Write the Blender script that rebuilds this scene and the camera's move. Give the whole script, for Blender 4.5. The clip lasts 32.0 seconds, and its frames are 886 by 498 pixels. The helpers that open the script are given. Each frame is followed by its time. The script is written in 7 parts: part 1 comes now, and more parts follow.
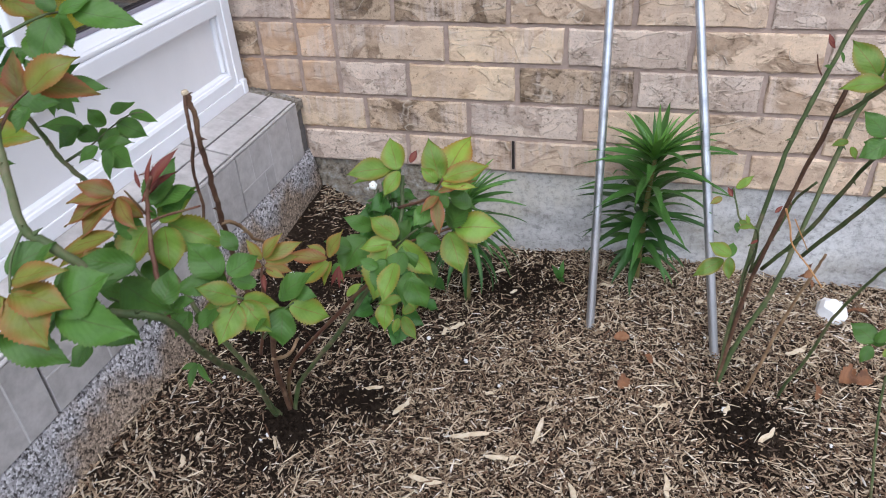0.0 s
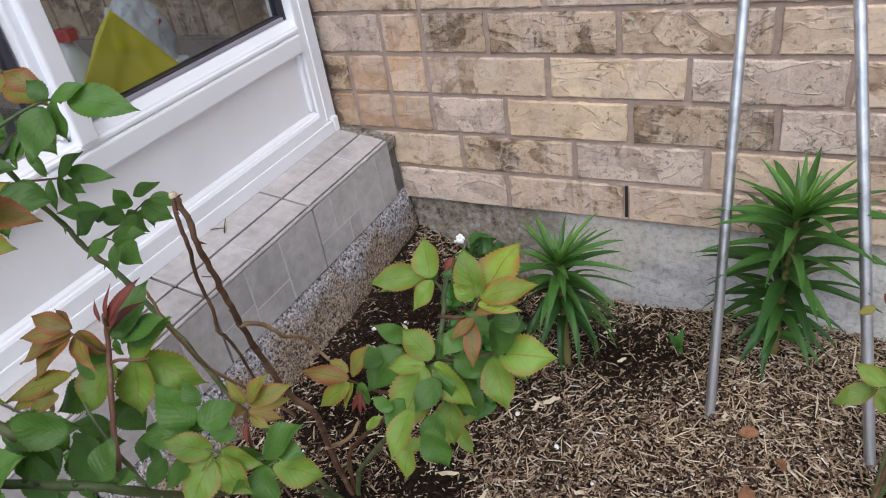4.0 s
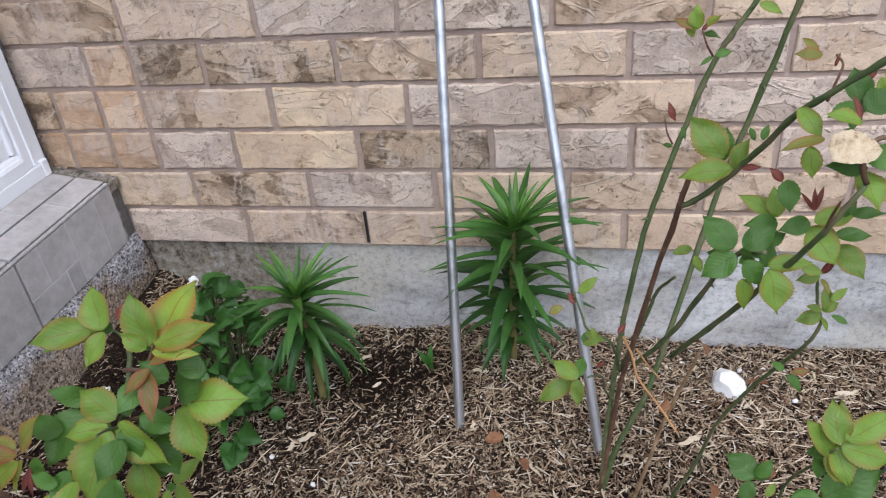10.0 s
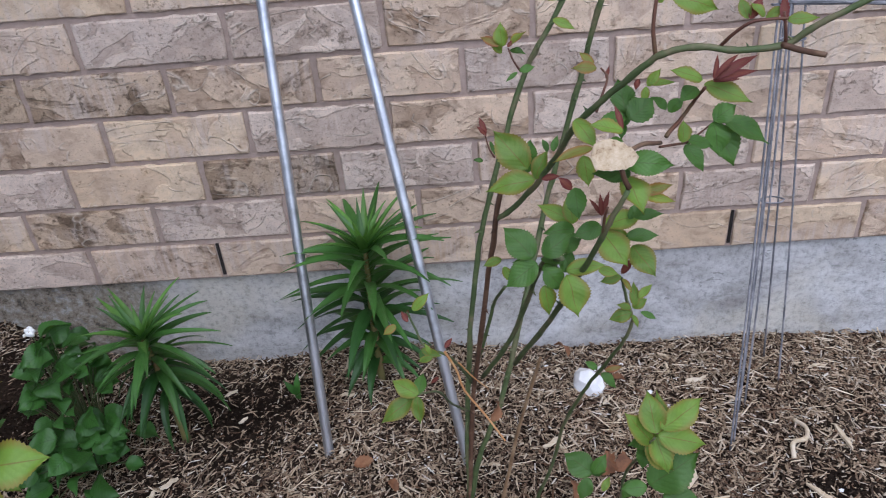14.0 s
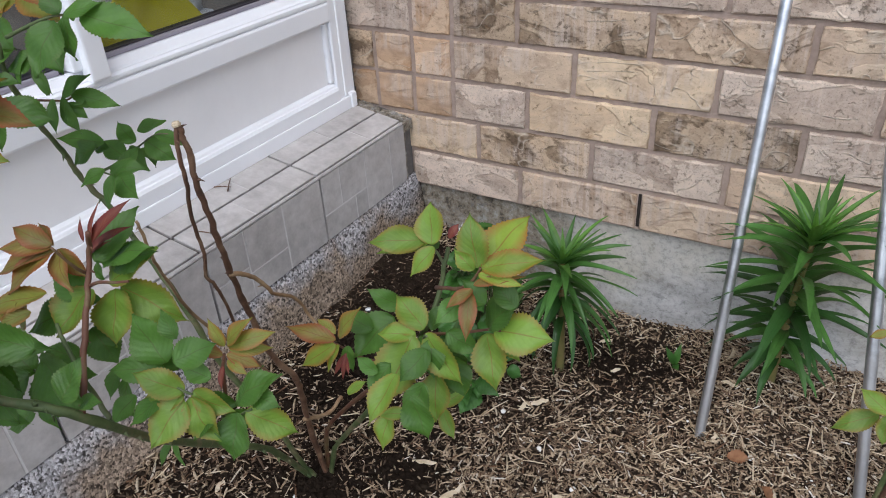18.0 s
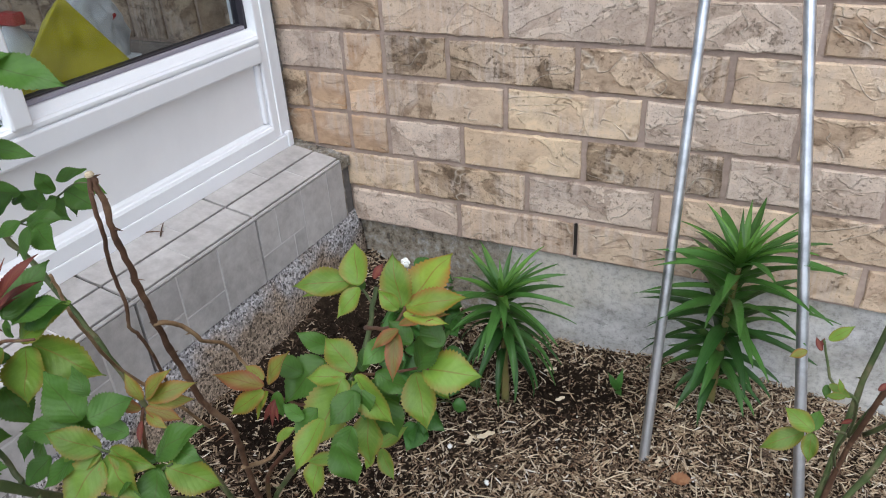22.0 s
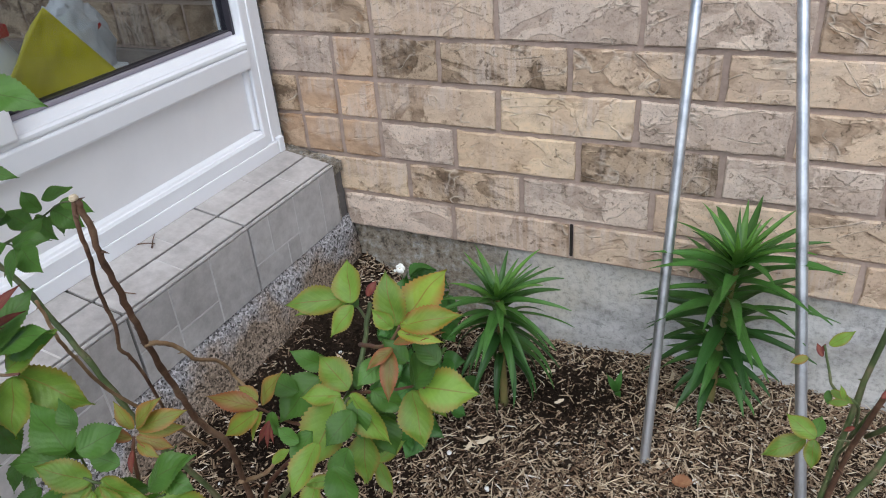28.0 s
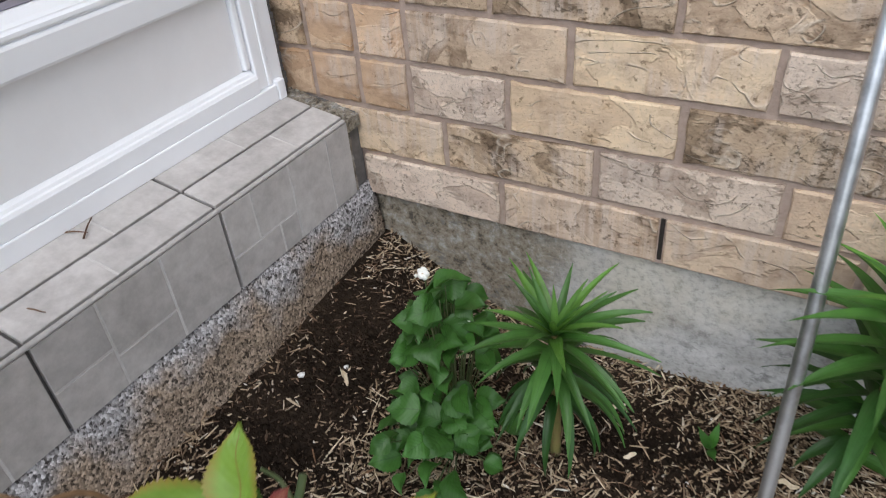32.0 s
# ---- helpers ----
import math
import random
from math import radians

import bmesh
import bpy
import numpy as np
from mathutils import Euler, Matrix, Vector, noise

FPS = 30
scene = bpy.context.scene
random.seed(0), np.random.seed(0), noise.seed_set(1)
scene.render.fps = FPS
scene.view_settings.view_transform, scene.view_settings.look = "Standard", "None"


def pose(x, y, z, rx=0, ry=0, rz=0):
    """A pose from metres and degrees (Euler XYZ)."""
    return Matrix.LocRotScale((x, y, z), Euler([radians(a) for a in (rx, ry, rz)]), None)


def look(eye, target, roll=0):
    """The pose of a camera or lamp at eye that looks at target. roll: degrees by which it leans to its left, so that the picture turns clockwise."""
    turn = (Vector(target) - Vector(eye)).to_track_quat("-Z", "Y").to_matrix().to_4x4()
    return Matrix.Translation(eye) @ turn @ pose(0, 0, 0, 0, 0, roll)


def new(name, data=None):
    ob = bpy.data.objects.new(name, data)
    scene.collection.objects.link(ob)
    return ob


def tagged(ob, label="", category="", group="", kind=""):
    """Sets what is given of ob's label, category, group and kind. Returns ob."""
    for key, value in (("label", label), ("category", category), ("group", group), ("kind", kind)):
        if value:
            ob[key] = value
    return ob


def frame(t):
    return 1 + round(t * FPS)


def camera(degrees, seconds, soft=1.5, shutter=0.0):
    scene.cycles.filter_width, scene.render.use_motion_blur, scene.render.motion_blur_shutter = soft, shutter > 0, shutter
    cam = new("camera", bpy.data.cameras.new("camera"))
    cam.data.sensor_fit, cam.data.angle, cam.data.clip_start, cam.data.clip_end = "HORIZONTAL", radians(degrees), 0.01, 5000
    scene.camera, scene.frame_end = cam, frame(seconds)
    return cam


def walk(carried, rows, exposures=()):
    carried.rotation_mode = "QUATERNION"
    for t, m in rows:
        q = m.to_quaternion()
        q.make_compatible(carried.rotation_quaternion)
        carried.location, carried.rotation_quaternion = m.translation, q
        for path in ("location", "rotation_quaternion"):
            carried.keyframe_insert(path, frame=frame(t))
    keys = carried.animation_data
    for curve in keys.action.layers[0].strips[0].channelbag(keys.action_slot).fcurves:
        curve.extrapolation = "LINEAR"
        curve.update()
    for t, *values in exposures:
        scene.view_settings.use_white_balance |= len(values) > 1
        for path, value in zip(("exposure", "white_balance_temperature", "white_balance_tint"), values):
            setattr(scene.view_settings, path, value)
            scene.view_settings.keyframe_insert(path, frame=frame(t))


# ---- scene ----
cam = camera(62.9, 32.0, soft=1.0, shutter=0.25)
METRES, EYE, TILT, LEAN, TURN = 8.0, 1.5, 0.0, 0.0, 0.0
PATH = [
    (0, (0.851, -1.555, 0.971), (0.355, 0.047, -0.12), -3.8),
    (0.5, (0.84, -1.47, 0.995), (0.378, 0.094, -0.163), -5.1),
    (1, (0.844, -1.407, 0.974), (0.113, 0.049, -0.186), -8.6),
    (1.5, (0.88, -1.343, 0.979), (0.06, 0.059, -0.187), -10.9),
    (2, (0.89, -1.331, 0.971), (0.036, 0.08, -0.161), -11.0),
    (2.5, (0.898, -1.314, 0.977), (0.043, 0.13, -0.112), -11.1),
    (3, (0.894, -1.31, 0.985), (0.024, 0.134, -0.092), -11.0),
    (3.5, (0.892, -1.303, 0.981), (0.02, 0.138, -0.098), -10.6),
    (5.5, (0.887, -1.305, 0.979), (0.032, 0.187, -0.042), -6.9),
    (6, (0.882, -1.312, 0.969), (0.058, 0.18, -0.076), -6.4),
    (6.5, (0.896, -1.304, 0.961), (0.117, 0.176, -0.136), -6.1),
    (7, (0.904, -1.302, 0.936), (0.25, 0.191, -0.221), -3.7),
    (7.5, (0.91, -1.296, 0.93), (0.247, 0.181, -0.245), -4.6),
    (8, (0.914, -1.297, 0.939), (0.229, 0.201, -0.195), -5.5),
    (8.5, (0.936, -1.286, 0.945), (0.311, 0.248, -0.175), -5.3),
    (9, (0.952, -1.283, 0.944), (0.445, 0.312, -0.15), -4.9),
    (9.5, (0.975, -1.267, 0.95), (0.552, 0.362, -0.131), -5.5),
    (10, (0.986, -1.254, 0.955), (0.634, 0.404, -0.106), -5.3),
    (10.5, (1.003, -1.248, 0.956), (0.747, 0.439, -0.088), -5.0),
    (11, (1.024, -1.243, 0.958), (0.81, 0.446, -0.093), -5.7),
    (11.5, (1.033, -1.239, 0.958), (0.867, 0.458, -0.086), -5.3),
    (12, (1.063, -1.238, 0.955), (1.036, 0.46, -0.1), -4.8),
    (12.5, (1.084, -1.236, 0.953), (1.145, 0.458, -0.11), -4.8),
    (13, (1.086, -1.235, 0.956), (1.142, 0.468, -0.091), -5.2),
    (13.5, (1.08, -1.238, 0.954), (1.084, 0.471, -0.084), -4.7),
    (14, (1.07, -1.243, 0.953), (0.992, 0.463, -0.089), -5.0),
    (14.5, (1.061, -1.247, 0.953), (0.841, 0.443, -0.093), -4.0),
    (15, (1.009, -1.248, 0.946), (0.574, 0.389, -0.118), -3.3),
    (15.5, (0.950, -1.249, 0.938), (0.311, 0.319, -0.127), -3.3),
    (17.5, (0.886, -1.3, 0.926), (0.019, 0.163, -0.127), -2.7),
    (18, (0.885, -1.302, 0.932), (0.0, 0.149, -0.122), -3.3),
    (18.5, (0.892, -1.299, 0.926), (0.044, 0.165, -0.139), -3.3),
    (19, (0.895, -1.297, 0.917), (0.083, 0.15, -0.199), -3.8),
    (19.5, (0.9, -1.293, 0.921), (0.081, 0.164, -0.178), -4.7),
    (20, (0.902, -1.289, 0.925), (0.086, 0.188, -0.147), -4.0),
    (20.5, (0.904, -1.292, 0.932), (0.084, 0.196, -0.123), -4.5),
    (21, (0.905, -1.305, 0.921), (0.109, 0.174, -0.165), -3.8),
    (21.5, (0.91, -1.306, 0.923), (0.128, 0.192, -0.147), -3.5),
    (22, (0.91, -1.287, 0.938), (0.119, 0.263, -0.048), -3.4),
    (22.5, (0.916, -1.288, 0.942), (0.123, 0.272, -0.024), -3.5),
    (23, (0.923, -1.296, 0.932), (0.144, 0.239, -0.087), -3.6),
    (23.5, (0.929, -1.304, 0.922), (0.161, 0.199, -0.151), -3.7),
    (24, (0.927, -1.303, 0.919), (0.166, 0.196, -0.165), -3.7),
    (24.5, (0.917, -1.29, 0.931), (0.142, 0.241, -0.096), -3.2),
    (25, (0.911, -1.28, 0.944), (0.129, 0.286, -0.025), -3.4),
    (25.5, (0.914, -1.286, 0.937), (0.143, 0.26, -0.071), -3.5),
    (27.5, (0.901, -1.267, 0.944), (0.118, 0.268, -0.072), -4.4),
    (28, (0.904, -1.267, 0.949), (0.125, 0.28, -0.051), -4.5),
    (28.5, (0.901, -1.268, 0.949), (0.102, 0.276, -0.041), -4.5),
    (29, (0.903, -1.264, 0.95), (0.11, 0.282, -0.041), -4.1),
    (29.5, (0.902, -1.253, 0.944), (0.108, 0.279, -0.067), -4.3),
    (30, (0.909, -1.219, 0.928), (0.057, 0.281, -0.084), -3.8),
    (30.5, (0.917, -1.2, 0.923), (0.046, 0.278, -0.106), -4.0),
    (31, (0.904, -1.144, 0.906), (0.127, 0.379, -0.132), -4.1),
    (31.5, (0.811, -1.033, 0.861), (0.014, 0.415, -0.265), -3.2),
    (32, (0.758, -0.905, 0.85), (-0.121, 0.457, -0.321), -5.3),
]
EXPOSURE = [(0.0, 0.82, 5850, 12), (2.0, 0.82, 5900, 12), (3.0, 0.72, 6050, 12), (6.0, 0.64, 6150, 12), (7.0, 0.68, 6150, 12), (8.0, 0.82, 5950, 11), (9.0, 0.76, 6000, 11), (11.0, 0.66, 5700, 14), (12.0, 0.58, 5600, 16), (13.0, 0.52, 5600, 16), (14.0, 0.41, 5550, 15), (15.0, 0.58, 5450, 14), (18.0, 0.62, 6050, 10), (20.0, 0.80, 6050, 8), (22.0, 0.70, 6050, 8), (23.0, 0.56, 6000, 9), (24.0, 0.72, 6000, 9), (25.0, 0.63, 5950, 8), (28.0, 0.63, 6000, 8), (29.0, 0.59, 6050, 8), (31.0, 0.52, 6200, 8), (32.0, 0.70, 6200, 8)]
walk(cam, [(t, look(eye, target, roll)) for t, eye, target, roll in PATH], EXPOSURE)

# ---------------------------------------------------------------- light
world = bpy.data.worlds.new("world")
scene.world = world
world.use_nodes = True
wn = world.node_tree.nodes
sky = wn.new("ShaderNodeTexSky")
sky.sky_type = "NISHITA"
sky.sun_disc = False
sky.sun_elevation, sky.sun_rotation = radians(55), radians(165)
sky.air_density, sky.dust_density, sky.ozone_density = 1.0, 2.0, 1.0
soft_sky = wn.new("ShaderNodeHueSaturation")
soft_sky.inputs["Saturation"].default_value = 0.5
world.node_tree.links.new(sky.outputs[0], soft_sky.inputs["Color"])
world.node_tree.links.new(soft_sky.outputs[0], wn["Background"].inputs[0])
wn["Background"].inputs[1].default_value = 0.15

sun = new("sun", bpy.data.lights.new("sun", "SUN"))
sun.data.energy, sun.data.angle, sun.data.color = 1.2, radians(60), (1.0, 0.98, 0.96)
sun.matrix_world = look((0.9, -3.2, 4.6), (0.6, 0.0, 0.0))


# ---------------------------------------------------------------- materials
def material(name, rough=0.7, metal=0.0, spec=0.4):
    m = bpy.data.materials.new(name)
    m.use_nodes = True
    p = m.node_tree.nodes["Principled BSDF"]
    p.inputs["Roughness"].default_value = rough
    p.inputs["Metallic"].default_value = metal
    p.inputs["Specular IOR Level"].default_value = spec
    return m, m.node_tree.nodes, m.node_tree.links, p


def add(nodes, links, kind, ins=(), **props):
    n = nodes.new("ShaderNode" + kind)
    for key, value in props.items():
        if key == "op":
            n.operation = value
        elif key == "blend":
            n.blend_type = value
        elif key == "data":
            n.data_type = value
        elif key == "feature":
            n.feature = value
    for key, value in dict(ins).items():
        if hasattr(value, "is_output"):
            links.new(value, n.inputs[key])
        else:
            n.inputs[key].default_value = value
    return n


def noise_tex(nodes, links, vec, scale, detail=4.0, rough=0.55, distort=0.0):
    return add(nodes, links, "TexNoise", {"Vector": vec, "Scale": scale, "Detail": detail, "Roughness": rough, "Distortion": distort})


def ramp(nodes, links, fac, stops, interp="LINEAR"):
    r = nodes.new("ShaderNodeValToRGB")
    r.color_ramp.interpolation = interp
    while len(r.color_ramp.elements) < len(stops):
        r.color_ramp.elements.new(0.5)
    for e, (pos, col) in zip(r.color_ramp.elements, stops):
        e.position = pos
        e.color = (*col, 1.0) if len(col) == 3 else col
    links.new(fac, r.inputs[0])
    return r


def mix(nodes, links, fac, a, b, blend="MIX"):
    n = nodes.new("ShaderNodeMixRGB")
    n.blend_type = blend
    for i, v in enumerate((fac, a, b)):
        if hasattr(v, "is_output"):
            links.new(v, n.inputs[i])
        elif i == 0:
            n.inputs[i].default_value = v
        else:
            n.inputs[i].default_value = (*v, 1.0)
    return n


def bump(nodes, links, p, height, strength=0.5, dist=0.002, normal=None):
    b = nodes.new("ShaderNodeBump")
    b.inputs["Strength"].default_value, b.inputs["Distance"].default_value = strength, dist
    links.new(height, b.inputs["Height"])
    if normal:
        links.new(normal, b.inputs["Normal"])
    links.new(b.outputs[0], p.inputs["Normal"])
    return b


def shifted(nodes, links, amount=17.0):
    """Object-space coordinates, moved by a random amount for each object, so that no two pieces look alike."""
    tc = nodes.new("ShaderNodeTexCoord")
    info = nodes.new("ShaderNodeObjectInfo")
    m = add(nodes, links, "Math", {0: info.outputs["Random"], 1: amount}, op="MULTIPLY")
    v = add(nodes, links, "VectorMath", {0: tc.outputs["Object"], 1: m.outputs[0]}, op="ADD")
    return v.outputs[0], info.outputs["Random"]


def brick_material(name, light, mid, dark, stained, speck):
    """Rolled clay: torn skins of two tones with a sharp ragged step between, soft drifts, streaks, stipple and a few raised scratches."""
    m, n, l, p = material(name, 0.9, spec=0.2)
    vec, rnd = shifted(n, l)
    flow = add(n, l, "VectorMath", {0: vec, 1: (0.8, 1.0, 1.15)}, op="MULTIPLY").outputs[0]
    # the torn skin
    tear = noise_tex(n, l, flow, 9.5, 4.5, 0.55, 0.9)
    skin = ramp(n, l, tear.outputs["Fac"], [(0.493, (0, 0, 0)), (0.512, (1, 1, 1))])
    tone = mix(n, l, skin.outputs[0], light, mid)
    # soft drifts towards a greyish pink
    drift = noise_tex(n, l, vec, 6.0, 3.0, 0.5, 0.3)
    dm = ramp(n, l, drift.outputs["Fac"], [(0.44, (0, 0, 0)), (0.68, (0.5, 0.5, 0.5))])
    pink = mix(n, l, dm.outputs[0], tone.outputs[0], tuple(0.45 * a + 0.55 * b for a, b in zip(mid, (0.50, 0.395, 0.335))))
    # brown stains that gather along the torn edges
    stain = noise_tex(n, l, flow, 22.0, 6.0, 0.66, 0.5)
    edge = add(n, l, "Math", {0: tear.outputs["Fac"], 1: 0.53}, op="SUBTRACT")
    edge = add(n, l, "Math", {0: edge.outputs[0]}, op="ABSOLUTE")
    near = add(n, l, "MapRange", {0: edge.outputs[0], 1: 0.0, 2: 0.10, 3: 0.10, 4: -0.04})
    st = add(n, l, "Math", {0: stain.outputs["Fac"], 1: near.outputs[0]}, op="ADD")
    sm = ramp(n, l, st.outputs[0], [(0.60 - stained, (0, 0, 0)), (0.78 - stained, (0.8, 0.8, 0.8))])
    c1 = mix(n, l, sm.outputs[0], pink.outputs[0], dark)
    # upright streaks left by the rollers, in places
    thin = add(n, l, "VectorMath", {0: vec, 1: (1.0, 0.2, 0.07)}, op="MULTIPLY").outputs[0]
    streak = noise_tex(n, l, thin, 95.0, 3.0, 0.6)
    some = ramp(n, l, drift.outputs["Fac"], [(0.50, (0, 0, 0)), (0.56, (1, 1, 1))])
    sk = add(n, l, "MapRange", {0: streak.outputs["Fac"], 1: 0.40, 2: 0.62, 3: 0.0, 4: 0.55})
    sk = add(n, l, "Math", {0: sk.outputs[0], 1: some.outputs[0]}, op="MULTIPLY")
    c2 = mix(n, l, sk.outputs[0], c1.outputs[0], (0.60, 0.505, 0.435))
    # stipple
    fine = noise_tex(n, l, vec, 250.0, 4.0, 0.7)
    fm = ramp(n, l, fine.outputs["Fac"], [(0.585 - speck, (0, 0, 0)), (0.70 - speck, (0.55, 0.55, 0.55))])
    c3 = mix(n, l, fm.outputs[0], c2.outputs[0], tuple(0.45 * v for v in mid))
    pits = noise_tex(n, l, vec, 120.0, 5.0, 0.72)
    wide = add(n, l, "MapRange", {0: stain.outputs["Fac"], 1: 0.40, 2: 0.60, 3: -0.05, 4: 0.06})
    deep = add(n, l, "Math", {0: pits.outputs["Fac"], 1: wide.outputs[0]}, op="ADD")
    pm = ramp(n, l, deep.outputs[0], [(0.635 - speck, (0, 0, 0)), (0.690 - speck, (0.62, 0.62, 0.62))])
    c3 = mix(n, l, pm.outputs[0], c3.outputs[0], tuple(0.5 * (a + 0.4 * b) for a, b in zip(dark, mid)))
    # a few long raised scratches
    vein = noise_tex(n, l, flow, 6.2, 1.6, 0.45, 1.7)
    off = add(n, l, "Math", {0: vein.outputs["Fac"], 1: 0.5}, op="SUBTRACT")
    off = add(n, l, "Math", {0: off.outputs[0]}, op="ABSOLUTE")
    line = ramp(n, l, off.outputs[0], [(0.0, (1, 1, 1)), (0.011, (0, 0, 0))])
    here = ramp(n, l, stain.outputs["Fac"], [(0.45, (0, 0, 0)), (0.51, (1, 1, 1))])
    line = add(n, l, "Math", {0: line.outputs[0], 1: here.outputs[0]}, op="MULTIPLY")
    lf = add(n, l, "Math", {0: line.outputs[0], 1: 0.55}, op="MULTIPLY")
    c4 = mix(n, l, lf.outputs[0], c3.outputs[0], (0.66, 0.57, 0.475))
    # warm and dull clouds a few centimetres wide
    cloud = noise_tex(n, l, flow, 34.0, 5.0, 0.68, 0.6)
    veil = ramp(n, l, cloud.outputs["Fac"], [(0.34, (0.80, 0.77, 0.75)), (0.50, (1.0, 1.0, 1.0)), (0.66, (1.12, 1.10, 1.07))])
    c4 = mix(n, l, 1.0, c4.outputs[0], veil.outputs[0], "MULTIPLY")
    rust = ramp(n, l, cloud.outputs["Fac"], [(0.56, (0, 0, 0)), (0.64, (0.5, 0.5, 0.5))])
    rusty = add(n, l, "Math", {0: rust.outputs[0], 1: sm.outputs[0]}, op="MULTIPLY")
    c4 = mix(n, l, rusty.outputs[0], c4.outputs[0], tuple(0.5 * (a + b) for a, b in zip(dark, (0.50, 0.27, 0.13))))
    each = add(n, l, "MapRange", {0: rnd, 1: 0.0, 2: 1.0, 3: 0.90, 4: 1.08})
    grey = add(n, l, "CombineColor", {0: each.outputs[0], 1: each.outputs[0], 2: each.outputs[0]})
    c5 = mix(n, l, 1.0, c4.outputs[0], (1, 1, 1), "MULTIPLY")
    l.new(grey.outputs[0], c5.inputs[2])
    l.new(c5.outputs[0], p.inputs["Base Color"])
    ridge = add(n, l, "Math", {0: line.outputs[0], 1: 0.7}, op="MULTIPLY")
    h1 = add(n, l, "Math", {0: skin.outputs[0], 1: -0.55, 2: ridge.outputs[0]}, op="MULTIPLY_ADD")
    h2 = add(n, l, "Math", {0: fine.outputs["Fac"], 1: 0.8, 2: h1.outputs[0]}, op="MULTIPLY_ADD")
    h3 = add(n, l, "Math", {0: stain.outputs["Fac"], 1: 1.1, 2: h2.outputs[0]}, op="MULTIPLY_ADD")
    h4 = add(n, l, "Math", {0: pm.outputs[0], 1: -0.9, 2: h3.outputs[0]}, op="MULTIPLY_ADD")
    bump(n, l, p, h4.outputs[0], 0.95, 0.0024)
    return m


BRICK = {
    "y": brick_material("brick_straw", (0.655, 0.51, 0.355), (0.565, 0.425, 0.295), (0.31, 0.205, 0.115), 0.0, 0.0),
    "t": brick_material("brick_buff", (0.655, 0.51, 0.375), (0.545, 0.41, 0.30), (0.31, 0.22, 0.145), 0.03, 0.02),
    "p": brick_material("brick_pale", (0.66, 0.54, 0.445), (0.50, 0.395, 0.32), (0.33, 0.25, 0.19), 0.02, 0.04),
    "m": brick_material("brick_mottled", (0.60, 0.46, 0.335), (0.44, 0.325, 0.23), (0.20, 0.135, 0.088), 0.085, 0.02),
    "b": brick_material("brick_brown", (0.51, 0.385, 0.27), (0.35, 0.255, 0.17), (0.145, 0.10, 0.066), 0.125, 0.05),
    "o": brick_material("brick_orange", (0.62, 0.45, 0.31), (0.53, 0.365, 0.24), (0.37, 0.21, 0.105), 0.04, 0.0),
}


def grainy(name, stops, scale, rough=0.9, bump_scale=160.0, strength=0.5, dist=0.002, spec=0.25, wide=3.0, moved=False):
    """A mineral surface: wide stains, fine grain and relief."""
    m, n, l, p = material(name, rough, spec=spec)
    if moved:
        vec, _ = shifted(n, l)
    else:
        vec = n.new("ShaderNodeTexCoord").outputs["Object"]
    a = noise_tex(n, l, vec, wide, 5.0, 0.6, 0.4)
    b = noise_tex(n, l, vec, scale, 6.0, 0.7)
    s = add(n, l, "Math", {0: a.outputs["Fac"], 1: b.outputs["Fac"]}, op="ADD")
    h = add(n, l, "Math", {0: s.outputs[0], 1: 0.5}, op="MULTIPLY")
    c = ramp(n, l, h.outputs[0], stops)
    l.new(c.outputs[0], p.inputs["Base Color"])
    f = noise_tex(n, l, vec, bump_scale, 5.0, 0.65)
    bump(n, l, p, f.outputs["Fac"], strength, dist)
    return m


MORTAR = grainy("mortar", [(0.35, (0.28, 0.215, 0.18)), (0.5, (0.37, 0.285, 0.24)), (0.65, (0.45, 0.355, 0.30))], 60.0, 0.95, 300.0, 0.8, 0.002)
TILE = grainy("stone_tile", [(0.36, (0.36, 0.338, 0.322)), (0.5, (0.47, 0.445, 0.43)), (0.62, (0.57, 0.545, 0.528))], 40.0, 0.62, 120.0, 0.3, 0.001, 0.4, 6.0, True)
tn, tl = TILE.node_tree.nodes, TILE.node_tree.links
tint = add(tn, tl, "MapRange", {0: tn.new("ShaderNodeNewGeometry").outputs["Random Per Island"], 1: 0.0, 2: 1.0, 3: 0.74, 4: 1.04})
toned = mix(tn, tl, 1.0, tn["Principled BSDF"].inputs["Base Color"].links[0].from_socket, (1, 1, 1), "MULTIPLY")
tl.new(add(tn, tl, "CombineColor", {0: tint.outputs[0], 1: tint.outputs[0], 2: tint.outputs[0]}).outputs[0], toned.inputs[2])
tl.new(toned.outputs[0], tn["Principled BSDF"].inputs["Base Color"])
TILE_SEAM = grainy("pale_tile_seam", [(0.38, (0.52, 0.50, 0.485)), (0.62, (0.68, 0.66, 0.645))], 60.0, 0.8)
GROUT = grainy("grout", [(0.35, (0.11, 0.10, 0.093)), (0.65, (0.19, 0.175, 0.165))], 90.0, 0.95)
SOIL = grainy("soil", [(0.36, (0.010, 0.007, 0.005)), (0.5, (0.020, 0.014, 0.010)), (0.66, (0.045, 0.032, 0.022))], 70.0, 0.95, 120.0, 1.0, 0.006, 0.05)


